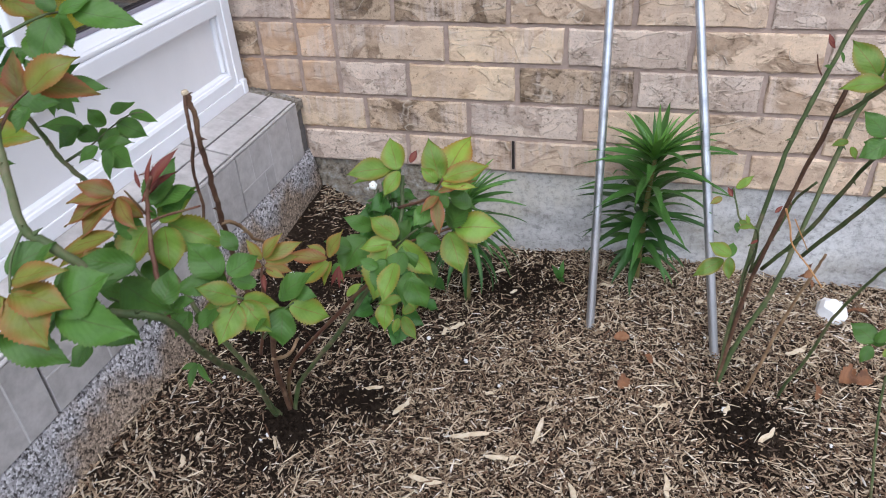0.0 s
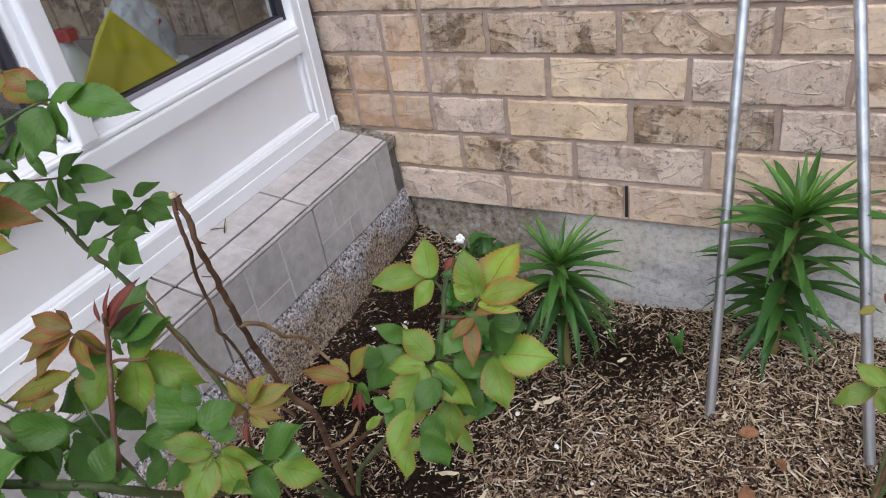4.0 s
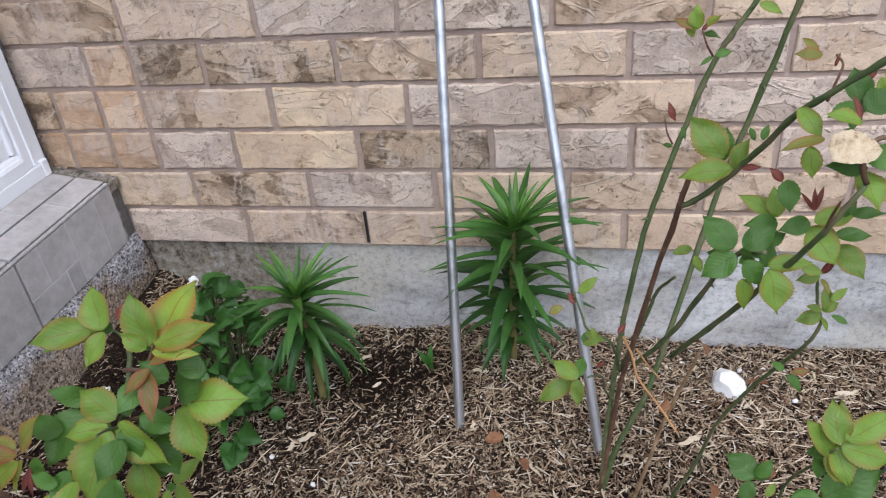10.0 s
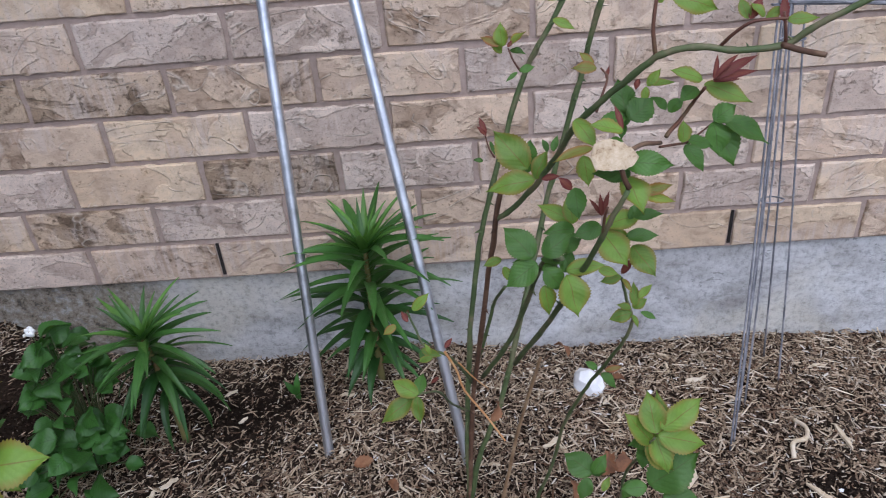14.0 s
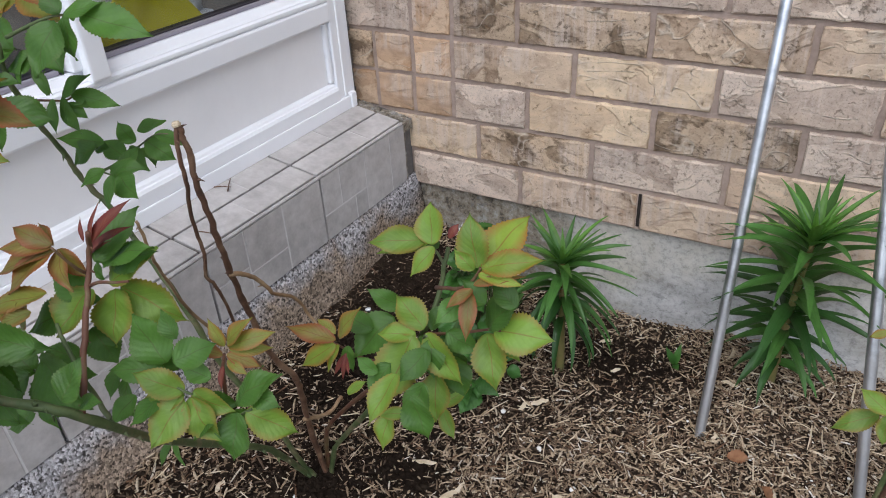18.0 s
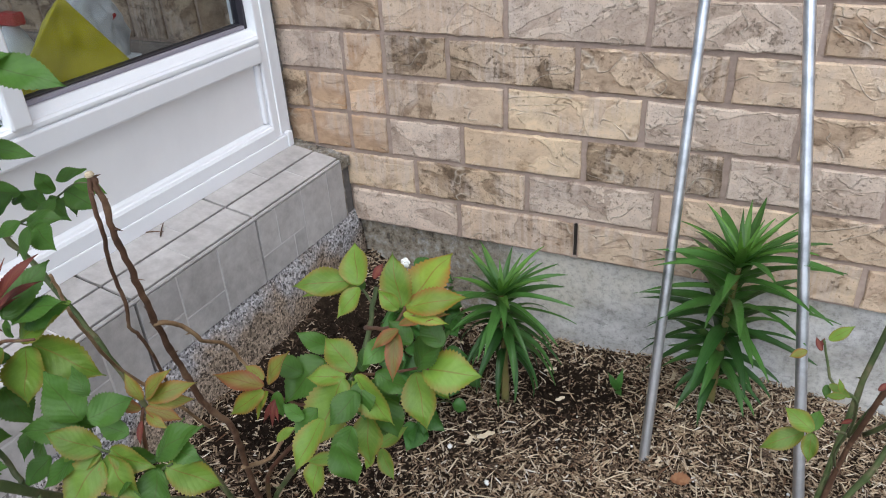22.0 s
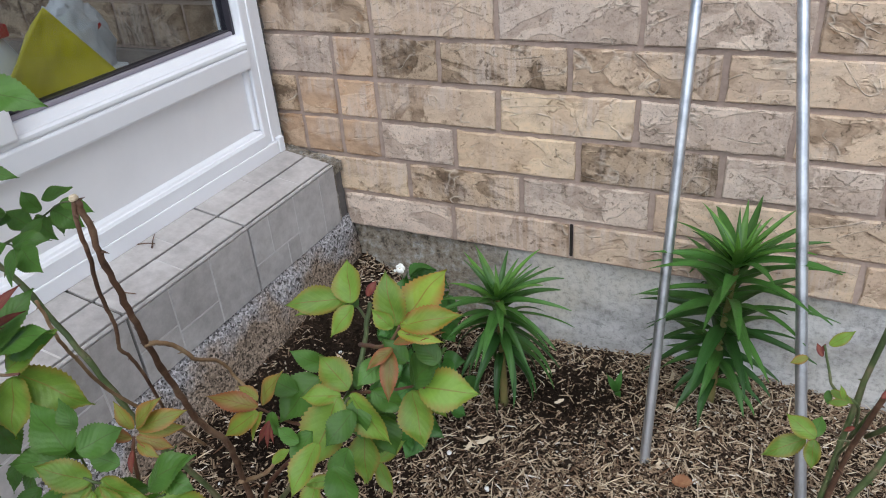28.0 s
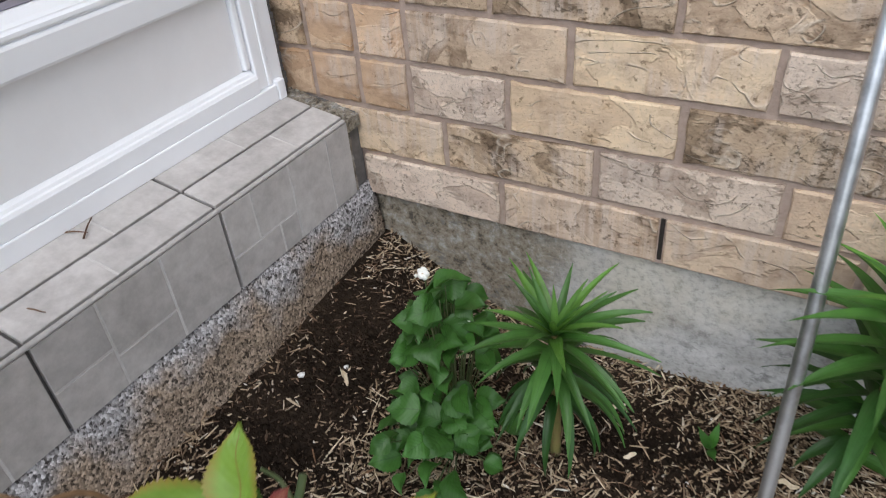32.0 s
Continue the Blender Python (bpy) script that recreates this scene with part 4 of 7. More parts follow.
spray(rose, ((0.378, -1.016, 0.642, 0.403, -0.991, 0.672, 0.22, 'd'), (0.367, -1.013, 0.628, 0.395, -0.991, 0.647, 0.22, 'd'), (0.378, -1.016, 0.642, 0.383, -1.003, 0.671, 0.16, 'd'), (0.369, -1.016, 0.641, 0.363, -1.009, 0.657, 0.20, 'd'), (0.364, -1.014, 0.623, 0.377, -1.000, 0.634, 0.22, 'd'), (0.369, -1.012, 0.620, 0.381, -0.971, 0.650, 0.50, 'g'), (0.375, -1.010, 0.617, 0.406, -0.985, 0.627, 0.70, 'g'),))
spray(rose, ((0.347, -1.031, 0.640, 0.315, -1.037, 0.651, 0.50, 'r'), (0.347, -1.032, 0.638, 0.311, -1.051, 0.638, 0.42, 'r'), (0.346, -1.031, 0.634, 0.307, -1.059, 0.617, 0.42, 'r'), (0.346, -1.034, 0.634, 0.326, -1.064, 0.609, 0.50, 'r'), (0.347, -1.027, 0.633, 0.368, -1.039, 0.608, 0.55, 'r'), (0.347, -1.026, 0.633, 0.365, -1.021, 0.609, 0.50, 'r'), (0.347, -1.029, 0.639, 0.328, -1.024, 0.651, 0.60, 'r'),))
spray(rose, ((0.378, -1.011, 0.598, 0.396, -0.975, 0.617, 0.75, 'l'), (0.380, -1.003, 0.592, 0.428, -0.988, 0.563, 0.60, 'l'), (0.377, -1.007, 0.590, 0.390, -1.031, 0.554, 0.80, 'l'), (0.368, -1.023, 0.597, 0.357, -1.056, 0.570, 0.75, 'l'), (0.375, -1.014, 0.604, 0.369, -1.010, 0.618, 0.80, 'g'), (0.362, -1.027, 0.589, 0.341, -1.033, 0.613, 0.70, 'g'), (0.351, -1.034, 0.582, 0.318, -1.058, 0.561, 0.60, 'g'),))
spray(rose, ((0.304, -1.063, 0.513, 0.269, -1.067, 0.540, 0.70, 'g'), (0.296, -1.056, 0.501, 0.327, -1.054, 0.462, 0.85, 'g'), (0.311, -1.072, 0.520, 0.289, -1.102, 0.501, 0.75, 'g'), (0.288, -1.073, 0.464, 0.265, -1.088, 0.447, 0.70, 'g'), (0.352, -1.026, 0.553, 0.373, -1.027, 0.524, 0.75, 'g'), (0.322, -1.029, 0.509, 0.298, -1.045, 0.524, 0.60, 'g'), (0.325, -1.060, 0.593, 0.318, -1.078, 0.580, 0.55, 'r'), (0.325, -1.057, 0.589, 0.322, -1.068, 0.564, 0.60, 'y'),))
spray(rose, ((0.443, -1.025, 0.549, 0.412, -1.021, 0.581, 0.72, 'g'), (0.452, -1.025, 0.552, 0.471, -0.998, 0.557, 0.72, 'g'), (0.437, -1.026, 0.539, 0.401, -1.048, 0.541, 0.50, 'g'), (0.369, -1.025, 0.514, 0.374, -1.044, 0.496, 0.50, 'g'), (0.368, -1.026, 0.508, 0.377, -1.012, 0.518, 0.60, 'g'), (0.380, -1.028, 0.507, 0.390, -1.038, 0.474, 0.60, 'g'),))
spray(rose, ((0.470, -0.987, 0.547, 0.456, -0.985, 0.568, 0.40, 'y'), (0.472, -0.985, 0.548, 0.489, -0.970, 0.570, 0.45, 'y'), (0.473, -0.985, 0.547, 0.507, -0.964, 0.558, 0.36, 'y'), (0.475, -0.986, 0.544, 0.500, -0.964, 0.539, 0.34, 'y'), (0.474, -0.989, 0.541, 0.498, -0.979, 0.529, 0.40, 'r'), (0.471, -0.992, 0.541, 0.453, -1.001, 0.553, 0.45, 'r'), (0.475, -0.997, 0.534, 0.480, -1.008, 0.521, 0.30, 'd'), (0.476, -0.992, 0.537, 0.496, -0.992, 0.530, 0.40, 'y'),))
spray(rose, ((0.456, -1.027, 0.523, 0.425, -1.044, 0.543, 0.55, 'l'), (0.457, -1.029, 0.519, 0.422, -1.047, 0.510, 0.50, 'l'), (0.458, -1.031, 0.517, 0.450, -1.064, 0.492, 0.72, 'l'), (0.462, -1.027, 0.518, 0.490, -1.031, 0.488, 0.70, 'l'), (0.463, -1.023, 0.522, 0.496, -1.016, 0.509, 0.55, 'l'),))
spray(rose, ((0.440, -1.037, 0.518, 0.427, -1.062, 0.504, 0.60, 'g'), (0.475, -1.031, 0.589, 0.457, -1.025, 0.605, 0.60, 'g'), (0.506, -1.001, 0.520, 0.532, -0.998, 0.514, 0.60, 'g'), (0.472, -1.010, 0.530, 0.447, -1.015, 0.537, 0.60, 'g'), (0.401, -1.037, 0.503, 0.394, -1.060, 0.488, 0.60, 'g'), (0.266, -1.030, 0.444, 0.236, -1.043, 0.454, 0.70, 'g'), (0.332, -1.041, 0.559, 0.341, -1.026, 0.582, 0.60, 'g'),))
spray(rose, ((0.496, -1.009, 0.513, 0.525, -0.985, 0.534, 0.62, 'g'), (0.507, -1.010, 0.508, 0.540, -0.993, 0.484, 0.58, 'l'), (0.499, -1.013, 0.504, 0.500, -1.029, 0.468, 0.75, 'g'), (0.481, -1.019, 0.510, 0.474, -1.041, 0.490, 0.70, 'g'),))
spray(rose, ((0.333, -1.162, 0.633, 0.361, -1.132, 0.646, 0.60, 'g'), (0.341, -1.173, 0.619, 0.395, -1.172, 0.611, 0.55, 'y'), (0.343, -1.174, 0.619, 0.378, -1.192, 0.583, 0.75, 'y'), (0.335, -1.176, 0.615, 0.306, -1.197, 0.582, 0.70, 'y'), (0.318, -1.182, 0.577, 0.374, -1.177, 0.551, 0.50, 'g'), (0.341, -1.168, 0.628, 0.390, -1.157, 0.639, 0.40, 'y'),))
spray(rose, ((0.309, -1.038, 0.754, 0.352, -1.015, 0.740, 0.50, 'r'), (0.305, -1.042, 0.751, 0.348, -1.022, 0.775, 0.55, 'y'), (0.294, -1.044, 0.745, 0.288, -1.029, 0.780, 0.50, 'r'), (0.289, -1.045, 0.741, 0.253, -1.041, 0.754, 0.60, 'r'), (0.300, -1.046, 0.736, 0.294, -1.062, 0.719, 0.60, 'g'),))
spray(rose, ((0.376, -1.166, 0.603, 0.420, -1.143, 0.627, 0.75, 'g'), (0.375, -1.165, 0.599, 0.448, -1.169, 0.589, 0.50, 'g'), (0.413, -1.102, 0.609, 0.373, -1.119, 0.623, 0.55, 'g'), (0.439, -1.111, 0.575, 0.442, -1.091, 0.600, 0.80, 'g'),))
spray(rose, ((0.134, -0.851, 0.741, 0.169, -0.865, 0.712, 0.70, 'g'), (0.134, -0.865, 0.724, 0.109, -0.885, 0.711, 0.70, 'g'), (0.112, -0.872, 0.732, 0.086, -0.901, 0.717, 0.70, 'g'), (0.123, -0.924, 0.720, 0.152, -0.928, 0.697, 0.70, 'g'), (0.166, -0.940, 0.699, 0.204, -0.915, 0.683, 0.58, 'g'), (0.174, -0.945, 0.692, 0.186, -0.960, 0.667, 0.70, 'g'), (0.133, -0.954, 0.709, 0.164, -0.939, 0.706, 0.50, 'g'), (0.134, -0.873, 0.717, 0.153, -0.874, 0.690, 0.35, 'g'),))
spray(rose, ((0.134, -0.979, 0.685, 0.184, -0.960, 0.692, 0.60, 'y'), (0.143, -0.996, 0.670, 0.217, -0.978, 0.669, 0.50, 'v'), (0.154, -1.014, 0.656, 0.189, -0.992, 0.643, 0.50, 'g'), (0.157, -1.024, 0.643, 0.184, -1.021, 0.617, 0.70, 'g'), (0.150, -1.006, 0.664, 0.175, -1.004, 0.656, 0.60, 'y'),))
spray(rose, ((0.102, -0.838, 0.777, 0.153, -0.841, 0.756, 0.60, 'y'), (0.089, -0.847, 0.774, 0.083, -0.866, 0.747, 0.50, 'y'), (0.102, -0.836, 0.779, 0.063, -0.856, 0.761, 0.60, 'y'), (0.086, -0.867, 0.755, 0.118, -0.876, 0.734, 0.70, 'g'), (0.095, -0.894, 0.734, 0.073, -0.913, 0.709, 0.70, 'g'),))
spray(rose, ((0.316, -1.107, 0.580, 0.363, -1.073, 0.569, 0.50, 'g'), (0.331, -1.104, 0.569, 0.306, -1.140, 0.534, 0.60, 'g'), (0.320, -1.118, 0.562, 0.308, -1.139, 0.544, 0.60, 'g'), (0.335, -1.108, 0.556, 0.374, -1.119, 0.535, 0.60, 'g'), (0.371, -1.083, 0.569, 0.426, -1.090, 0.548, 0.62, 'g'), (0.329, -1.122, 0.533, 0.359, -1.107, 0.514, 0.35, 'g'), (0.341, -1.108, 0.529, 0.357, -1.113, 0.518, 0.50, 'g'), (0.366, -1.093, 0.532, 0.383, -1.097, 0.511, 0.50, 'g'), (0.283, -1.107, 0.598, 0.316, -1.093, 0.603, 0.50, 'l'), (0.335, -1.068, 0.602, 0.309, -1.086, 0.586, 0.40, 'y'), (0.352, -1.052, 0.606, 0.303, -1.083, 0.592, 0.35, 'y'), (0.347, -1.066, 0.596, 0.330, -1.085, 0.589, 0.50, 'y'),))
spray(rose, ((0.337, -0.980, 0.366, 0.323, -0.992, 0.366, 0.40, 'g'), (0.337, -0.980, 0.366, 0.331, -0.998, 0.341, 0.30, 'g'), (0.339, -0.979, 0.366, 0.360, -0.991, 0.350, 0.35, 'g'),))
stem(rose, ((0.380, -1.121, 0.612), (0.353, -1.131, 0.646), (0.340, -1.135, 0.665), (0.327, -1.117, 0.715), (0.316, -1.096, 0.752), (0.280, -1.036, 0.801)), 0.0045, 0.0032, CANE, 6)
stem(rose, ((0.320, -1.106, 0.735), (0.312, -1.074, 0.748), (0.317, -1.055, 0.756)), 0.0016, 0.001, SHOOT, 0)
stem(rose, ((0.341, -1.136, 0.663), (0.342, -1.160, 0.646), (0.344, -1.176, 0.622)), 0.0016, 0.001, CANE, 0)
stem(rose, ((0.262, -0.690, -0.050), (0.303, -0.708, 0.072), (0.426, -0.770, 0.255), (0.500, -0.792, 0.371), (0.546, -0.797, 0.451), (0.557, -0.779, 0.491), (0.550, -0.742, 0.529)), 0.0042, 0.0024, CANE, 5)
stem(rose, ((0.262, -0.690, -0.050), (0.284, -0.699, 0.095), (0.457, -0.785, 0.328), (0.519, -0.821, 0.412), (0.489, -0.827, 0.416), (0.451, -0.834, 0.432)), 0.004, 0.0012, SHOOT, 0)
stem(rose, ((0.553, -0.775, 0.499), (0.603, -0.809, 0.535), (0.621, -0.813, 0.557), (0.627, -0.816, 0.569)), 0.0024, 0.0012, SHOOT, 0)
stem(rose, ((0.546, -0.797, 0.451), (0.597, -0.812, 0.480), (0.633, -0.813, 0.498), (0.647, -0.817, 0.504)), 0.0018, 0.001, SHOOT, 0)
stem(rose, ((0.547, -0.800, 0.446), (0.594, -0.865, 0.514), (0.622, -0.905, 0.552)), 0.0016, 0.001, CANE, 0)
stem(rose, ((0.550, -0.753, 0.515), (0.539, -0.749, 0.525), (0.530, -0.752, 0.534)), 0.0016, 0.001, CANE, 0)
spray(rose, ((0.551, -0.789, 0.564, 0.506, -0.815, 0.564, 0.48, 'l'), (0.555, -0.791, 0.561, 0.512, -0.810, 0.551, 0.30, 'l'), (0.562, -0.792, 0.564, 0.548, -0.768, 0.592, 0.72, 'l'), (0.565, -0.794, 0.562, 0.550, -0.813, 0.538, 0.55, 'l'),))
spray(rose, ((0.623, -0.813, 0.567, 0.608, -0.797, 0.608, 0.60, 'l'), (0.627, -0.810, 0.568, 0.649, -0.765, 0.598, 0.62, 'v'), (0.627, -0.812, 0.567, 0.678, -0.798, 0.580, 0.42, 'v'), (0.620, -0.816, 0.565, 0.603, -0.818, 0.582, 0.60, 'l'), (0.626, -0.817, 0.562, 0.666, -0.813, 0.559, 0.30, 'v'), (0.624, -0.823, 0.554, 0.663, -0.805, 0.563, 0.26, 'r'), (0.623, -0.825, 0.549, 0.608, -0.846, 0.538, 0.40, 'r'), (0.621, -0.826, 0.546, 0.630, -0.853, 0.516, 0.36, 'r'), (0.579, -0.788, 0.573, 0.585, -0.779, 0.585, 0.50, 'd'),))
spray(rose, ((0.633, -0.813, 0.498, 0.653, -0.786, 0.526, 0.75, 'g'), (0.639, -0.812, 0.499, 0.693, -0.806, 0.501, 0.66, 'l'), (0.631, -0.812, 0.491, 0.652, -0.838, 0.452, 0.62, 'l'), (0.590, -0.820, 0.485, 0.621, -0.813, 0.468, 0.60, 'g'),))
spray(rose, ((0.563, -0.820, 0.480, 0.525, -0.806, 0.498, 0.62, 'l'), (0.557, -0.827, 0.475, 0.520, -0.838, 0.471, 0.50, 'l'), (0.557, -0.831, 0.475, 0.541, -0.867, 0.417, 0.62, 'l'), (0.569, -0.824, 0.478, 0.610, -0.834, 0.440, 0.50, 'l'), (0.510, -0.797, 0.460, 0.487, -0.838, 0.432, 0.80, 'g'), (0.519, -0.790, 0.473, 0.486, -0.802, 0.492, 0.50, 'g'), (0.614, -0.827, 0.537, 0.600, -0.853, 0.523, 0.60, 'g'), (0.599, -0.798, 0.437, 0.575, -0.812, 0.414, 0.70, 'g'),))
spray(rose, ((0.580, -0.830, 0.435, 0.589, -0.849, 0.393, 0.62, 'l'), (0.615, -0.925, 0.498, 0.632, -0.931, 0.464, 0.70, 'g'), (0.597, -0.919, 0.511, 0.591, -0.955, 0.485, 0.50, 'l'), (0.575, -0.906, 0.444, 0.575, -0.923, 0.415, 0.62, 'l'), (0.594, -0.903, 0.450, 0.568, -0.914, 0.446, 0.40, 'l'), (0.529, -0.743, 0.293, 0.553, -0.718, 0.309, 0.45, 'l'), (0.526, -0.736, 0.280, 0.548, -0.751, 0.254, 0.50, 'l'), (0.525, -0.751, 0.289, 0.518, -0.761, 0.268, 0.45, 'l'),))
spray(rose, ((0.578, -0.839, 0.471, 0.564, -0.869, 0.451, 0.65, 'g'), (0.596, -0.822, 0.503, 0.616, -0.803, 0.521, 0.65, 'g'), (0.495, -0.817, 0.453, 0.460, -0.817, 0.461, 0.60, 'g'), (0.588, -0.810, 0.444, 0.605, -0.818, 0.407, 0.65, 'g'), (0.579, -0.903, 0.504, 0.569, -0.921, 0.474, 0.60, 'g'), (0.604, -0.889, 0.479, 0.599, -0.909, 0.445, 0.60, 'g'), (0.569, -0.818, 0.400, 0.595, -0.796, 0.410, 0.60, 'g'), (0.656, -0.802, 0.523, 0.629, -0.791, 0.538, 0.60, 'g'), (0.633, -0.821, 0.533, 0.611, -0.819, 0.551, 0.60, 'g'),))
spray(rose, ((0.481, -0.863, 0.467, 0.429, -0.871, 0.471, 0.36, 'r'), (0.484, -0.867, 0.465, 0.452, -0.884, 0.439, 0.42, 'v'), (0.488, -0.865, 0.464, 0.480, -0.878, 0.438, 0.42, 'v'), (0.481, -0.855, 0.464, 0.494, -0.834, 0.491, 0.60, 'y'), (0.476, -0.855, 0.468, 0.453, -0.852, 0.476, 0.50, 'y'), (0.502, -0.872, 0.464, 0.493, -0.884, 0.442, 0.20, 'd'), (0.502, -0.872, 0.464, 0.504, -0.885, 0.441, 0.16, 'd'), (0.501, -0.873, 0.464, 0.509, -0.881, 0.446, 0.18, 'd'), (0.520, -0.899, 0.440, 0.535, -0.888, 0.452, 0.50, 'l'), (0.571, -0.913, 0.498, 0.551, -0.912, 0.507, 0.60, 'g'), (0.576, -0.827, 0.475, 0.585, -0.842, 0.444, 0.70, 'g'),))

# the taller rose bush by the poles
tall_rose = thing_at('rose_bush', (1.040, -0.420, -0.055), 'tall sparse rose bush with thorny green canes and fresh leaves', 'rose bush')
stem(tall_rose, ((1.040, -0.420, -0.070), (1.047, -0.415, 0.129), (1.061, -0.397, 0.293), (1.081, -0.384, 0.429), (1.108, -0.378, 0.536), (1.144, -0.367, 0.651), (1.167, -0.373, 0.700), (1.201, -0.371, 0.762), (1.222, -0.367, 0.809)), 0.0042, 0.0030, CANE, 20)
stem(tall_rose, ((1.040, -0.420, -0.070), (1.056, -0.429, 0.165), (1.082, -0.478, 0.391), (1.098, -0.529, 0.539), (1.107, -0.538, 0.601)), 0.0038, 0.0030, BARK, 8)
stem(tall_rose, ((1.040, -0.420, -0.070), (1.061, -0.419, 0.048), (1.101, -0.408, 0.162), (1.131, -0.379, 0.268), (1.172, -0.332, 0.424), (1.195, -0.323, 0.516), (1.225, -0.321, 0.635), (1.247, -0.337, 0.744), (1.259, -0.345, 0.808)), 0.0045, 0.0034, CANE, 20)
stem(tall_rose, ((1.101, -0.532, 0.554), (1.116, -0.545, 0.571), (1.140, -0.568, 0.611), (1.157, -0.600, 0.655), (1.167, -0.642, 0.702), (1.178, -0.672, 0.731), (1.208, -0.705, 0.774), (1.222, -0.715, 0.787), (1.245, -0.724, 0.792), (1.267, -0.732, 0.790), (1.297, -0.739, 0.794), (1.313, -0.746, 0.808), (1.347, -0.758, 0.830)), 0.0031, 0.0022, CANE, 6)
stem(tall_rose, ((1.295, -0.739, 0.794), (1.305, -0.750, 0.792), (1.315, -0.762, 0.792)), 0.0024, 0.002, BARK, 0)
stem(tall_rose, ((1.058, -0.421, 0.215), (1.087, -0.442, 0.335), (1.098, -0.449, 0.382), (1.109, -0.498, 0.437)), 0.003, 0.002, CANE, 2)
stem(tall_rose, ((1.075, -0.426, 0.228), (1.110, -0.496, 0.345), (1.132, -0.556, 0.459), (1.140, -0.636, 0.558), (1.152, -0.685, 0.594)), 0.0034, 0.0024, CANE, 3)
stem(tall_rose, ((1.120, -0.472, 0.289), (1.150, -0.559, 0.417), (1.161, -0.639, 0.515), (1.172, -0.704, 0.601), (1.178, -0.742, 0.655), (1.191, -0.753, 0.695)), 0.0034, 0.002, CANE, 3)
stem(tall_rose, ((1.150, -0.430, -0.070), (1.156, -0.445, -0.009), (1.173, -0.465, 0.074), (1.184, -0.499, 0.192), (1.203, -0.534, 0.287), (1.222, -0.570, 0.364), (1.233, -0.610, 0.433), (1.239, -0.614, 0.465), (1.232, -0.611, 0.489), (1.222, -0.623, 0.526)), 0.003, 0.0016, CANE, 2)
stem(tall_rose, ((1.090, -0.430, -0.070), (1.102, -0.444, 0.009), (1.127, -0.443, 0.145), (1.147, -0.462, 0.250), (1.156, -0.469, 0.296)), 0.0032, 0.0022, BARK_TAN, 0)
stem(tall_rose, ((1.037, -0.681, 0.490), (1.047, -0.679, 0.464), (1.054, -0.683, 0.439), (1.074, -0.701, 0.420), (1.092, -0.719, 0.401)), 0.0013, 0.0010, TWIG, 0)
stem(tall_rose, ((1.050, -0.683, 0.477), (1.063, -0.676, 0.451), (1.079, -0.661, 0.419)), 0.0009, 0.0007, TWIG, 0)
stem(tall_rose, ((1.058, -0.421, 0.215), (1.044, -0.508, 0.322), (1.031, -0.554, 0.380), (1.006, -0.555, 0.396), (0.996, -0.550, 0.423), (0.989, -0.548, 0.444)), 0.0022, 0.0012, CANE, 0)
stem(tall_rose, ((1.050, -0.444, 0.178), (1.031, -0.533, 0.280), (1.023, -0.615, 0.376), (1.009, -0.663, 0.420), (1.004, -0.668, 0.422)), 0.0016, 0.001, CANE, 0)
stem(tall_rose, ((1.144, -0.379, 0.670), (1.135, -0.381, 0.685), (1.129, -0.377, 0.700)), 0.0014, 0.001, SHOOT, 0)
stem(tall_rose, ((1.108, -0.377, 0.558), (1.101, -0.374, 0.571), (1.097, -0.370, 0.588)), 0.0013, 0.0009, SHOOT, 0)
stem(tall_rose, ((1.215, -0.711, 0.784), (1.212, -0.710, 0.805), (1.214, -0.707, 0.828), (1.218, -0.699, 0.842)), 0.0017, 0.0012, SHOOT, 0)
stem(tall_rose, ((1.256, -0.727, 0.792), (1.261, -0.736, 0.803), (1.270, -0.742, 0.812), (1.284, -0.742, 0.813), (1.294, -0.743, 0.813)), 0.0014, 0.0009, SHOOT, 0)
stem(tall_rose, ((1.297, -0.739, 0.794), (1.294, -0.742, 0.805), (1.292, -0.740, 0.817)), 0.0013, 0.0009, SHOOT, 0)
stem(tall_rose, ((1.241, -0.669, 0.700), (1.258, -0.652, 0.709), (1.266, -0.655, 0.725), (1.269, -0.669, 0.741)), 0.002, 0.0014, SHOOT, 0)
stem(tall_rose, ((1.235, -0.674, 0.693), (1.263, -0.637, 0.678), (1.277, -0.618, 0.671), (1.300, -0.610, 0.684)), 0.0012, 0.0009, SHOOT, 0)
stem(tall_rose, ((1.180, -0.674, 0.728), (1.186, -0.666, 0.740), (1.191, -0.659, 0.752), (1.186, -0.655, 0.759)), 0.0012, 0.0009, SHOOT, 0)
stem(tall_rose, ((1.177, -0.736, 0.646), (1.174, -0.754, 0.673), (1.175, -0.759, 0.685)), 0.0014, 0.001, SHOOT, 0)
stem(tall_rose, ((1.192, -0.752, 0.696), (1.185, -0.751, 0.718), (1.206, -0.717, 0.715), (1.233, -0.681, 0.700)), 0.0022, 0.0018, BARK, 0)
stem(tall_rose, ((1.270, -0.660, -0.070), (1.244, -0.608, 0.170), (1.243, -0.683, 0.335), (1.247, -0.706, 0.380)), 0.0022, 0.0012, CANE, 0)
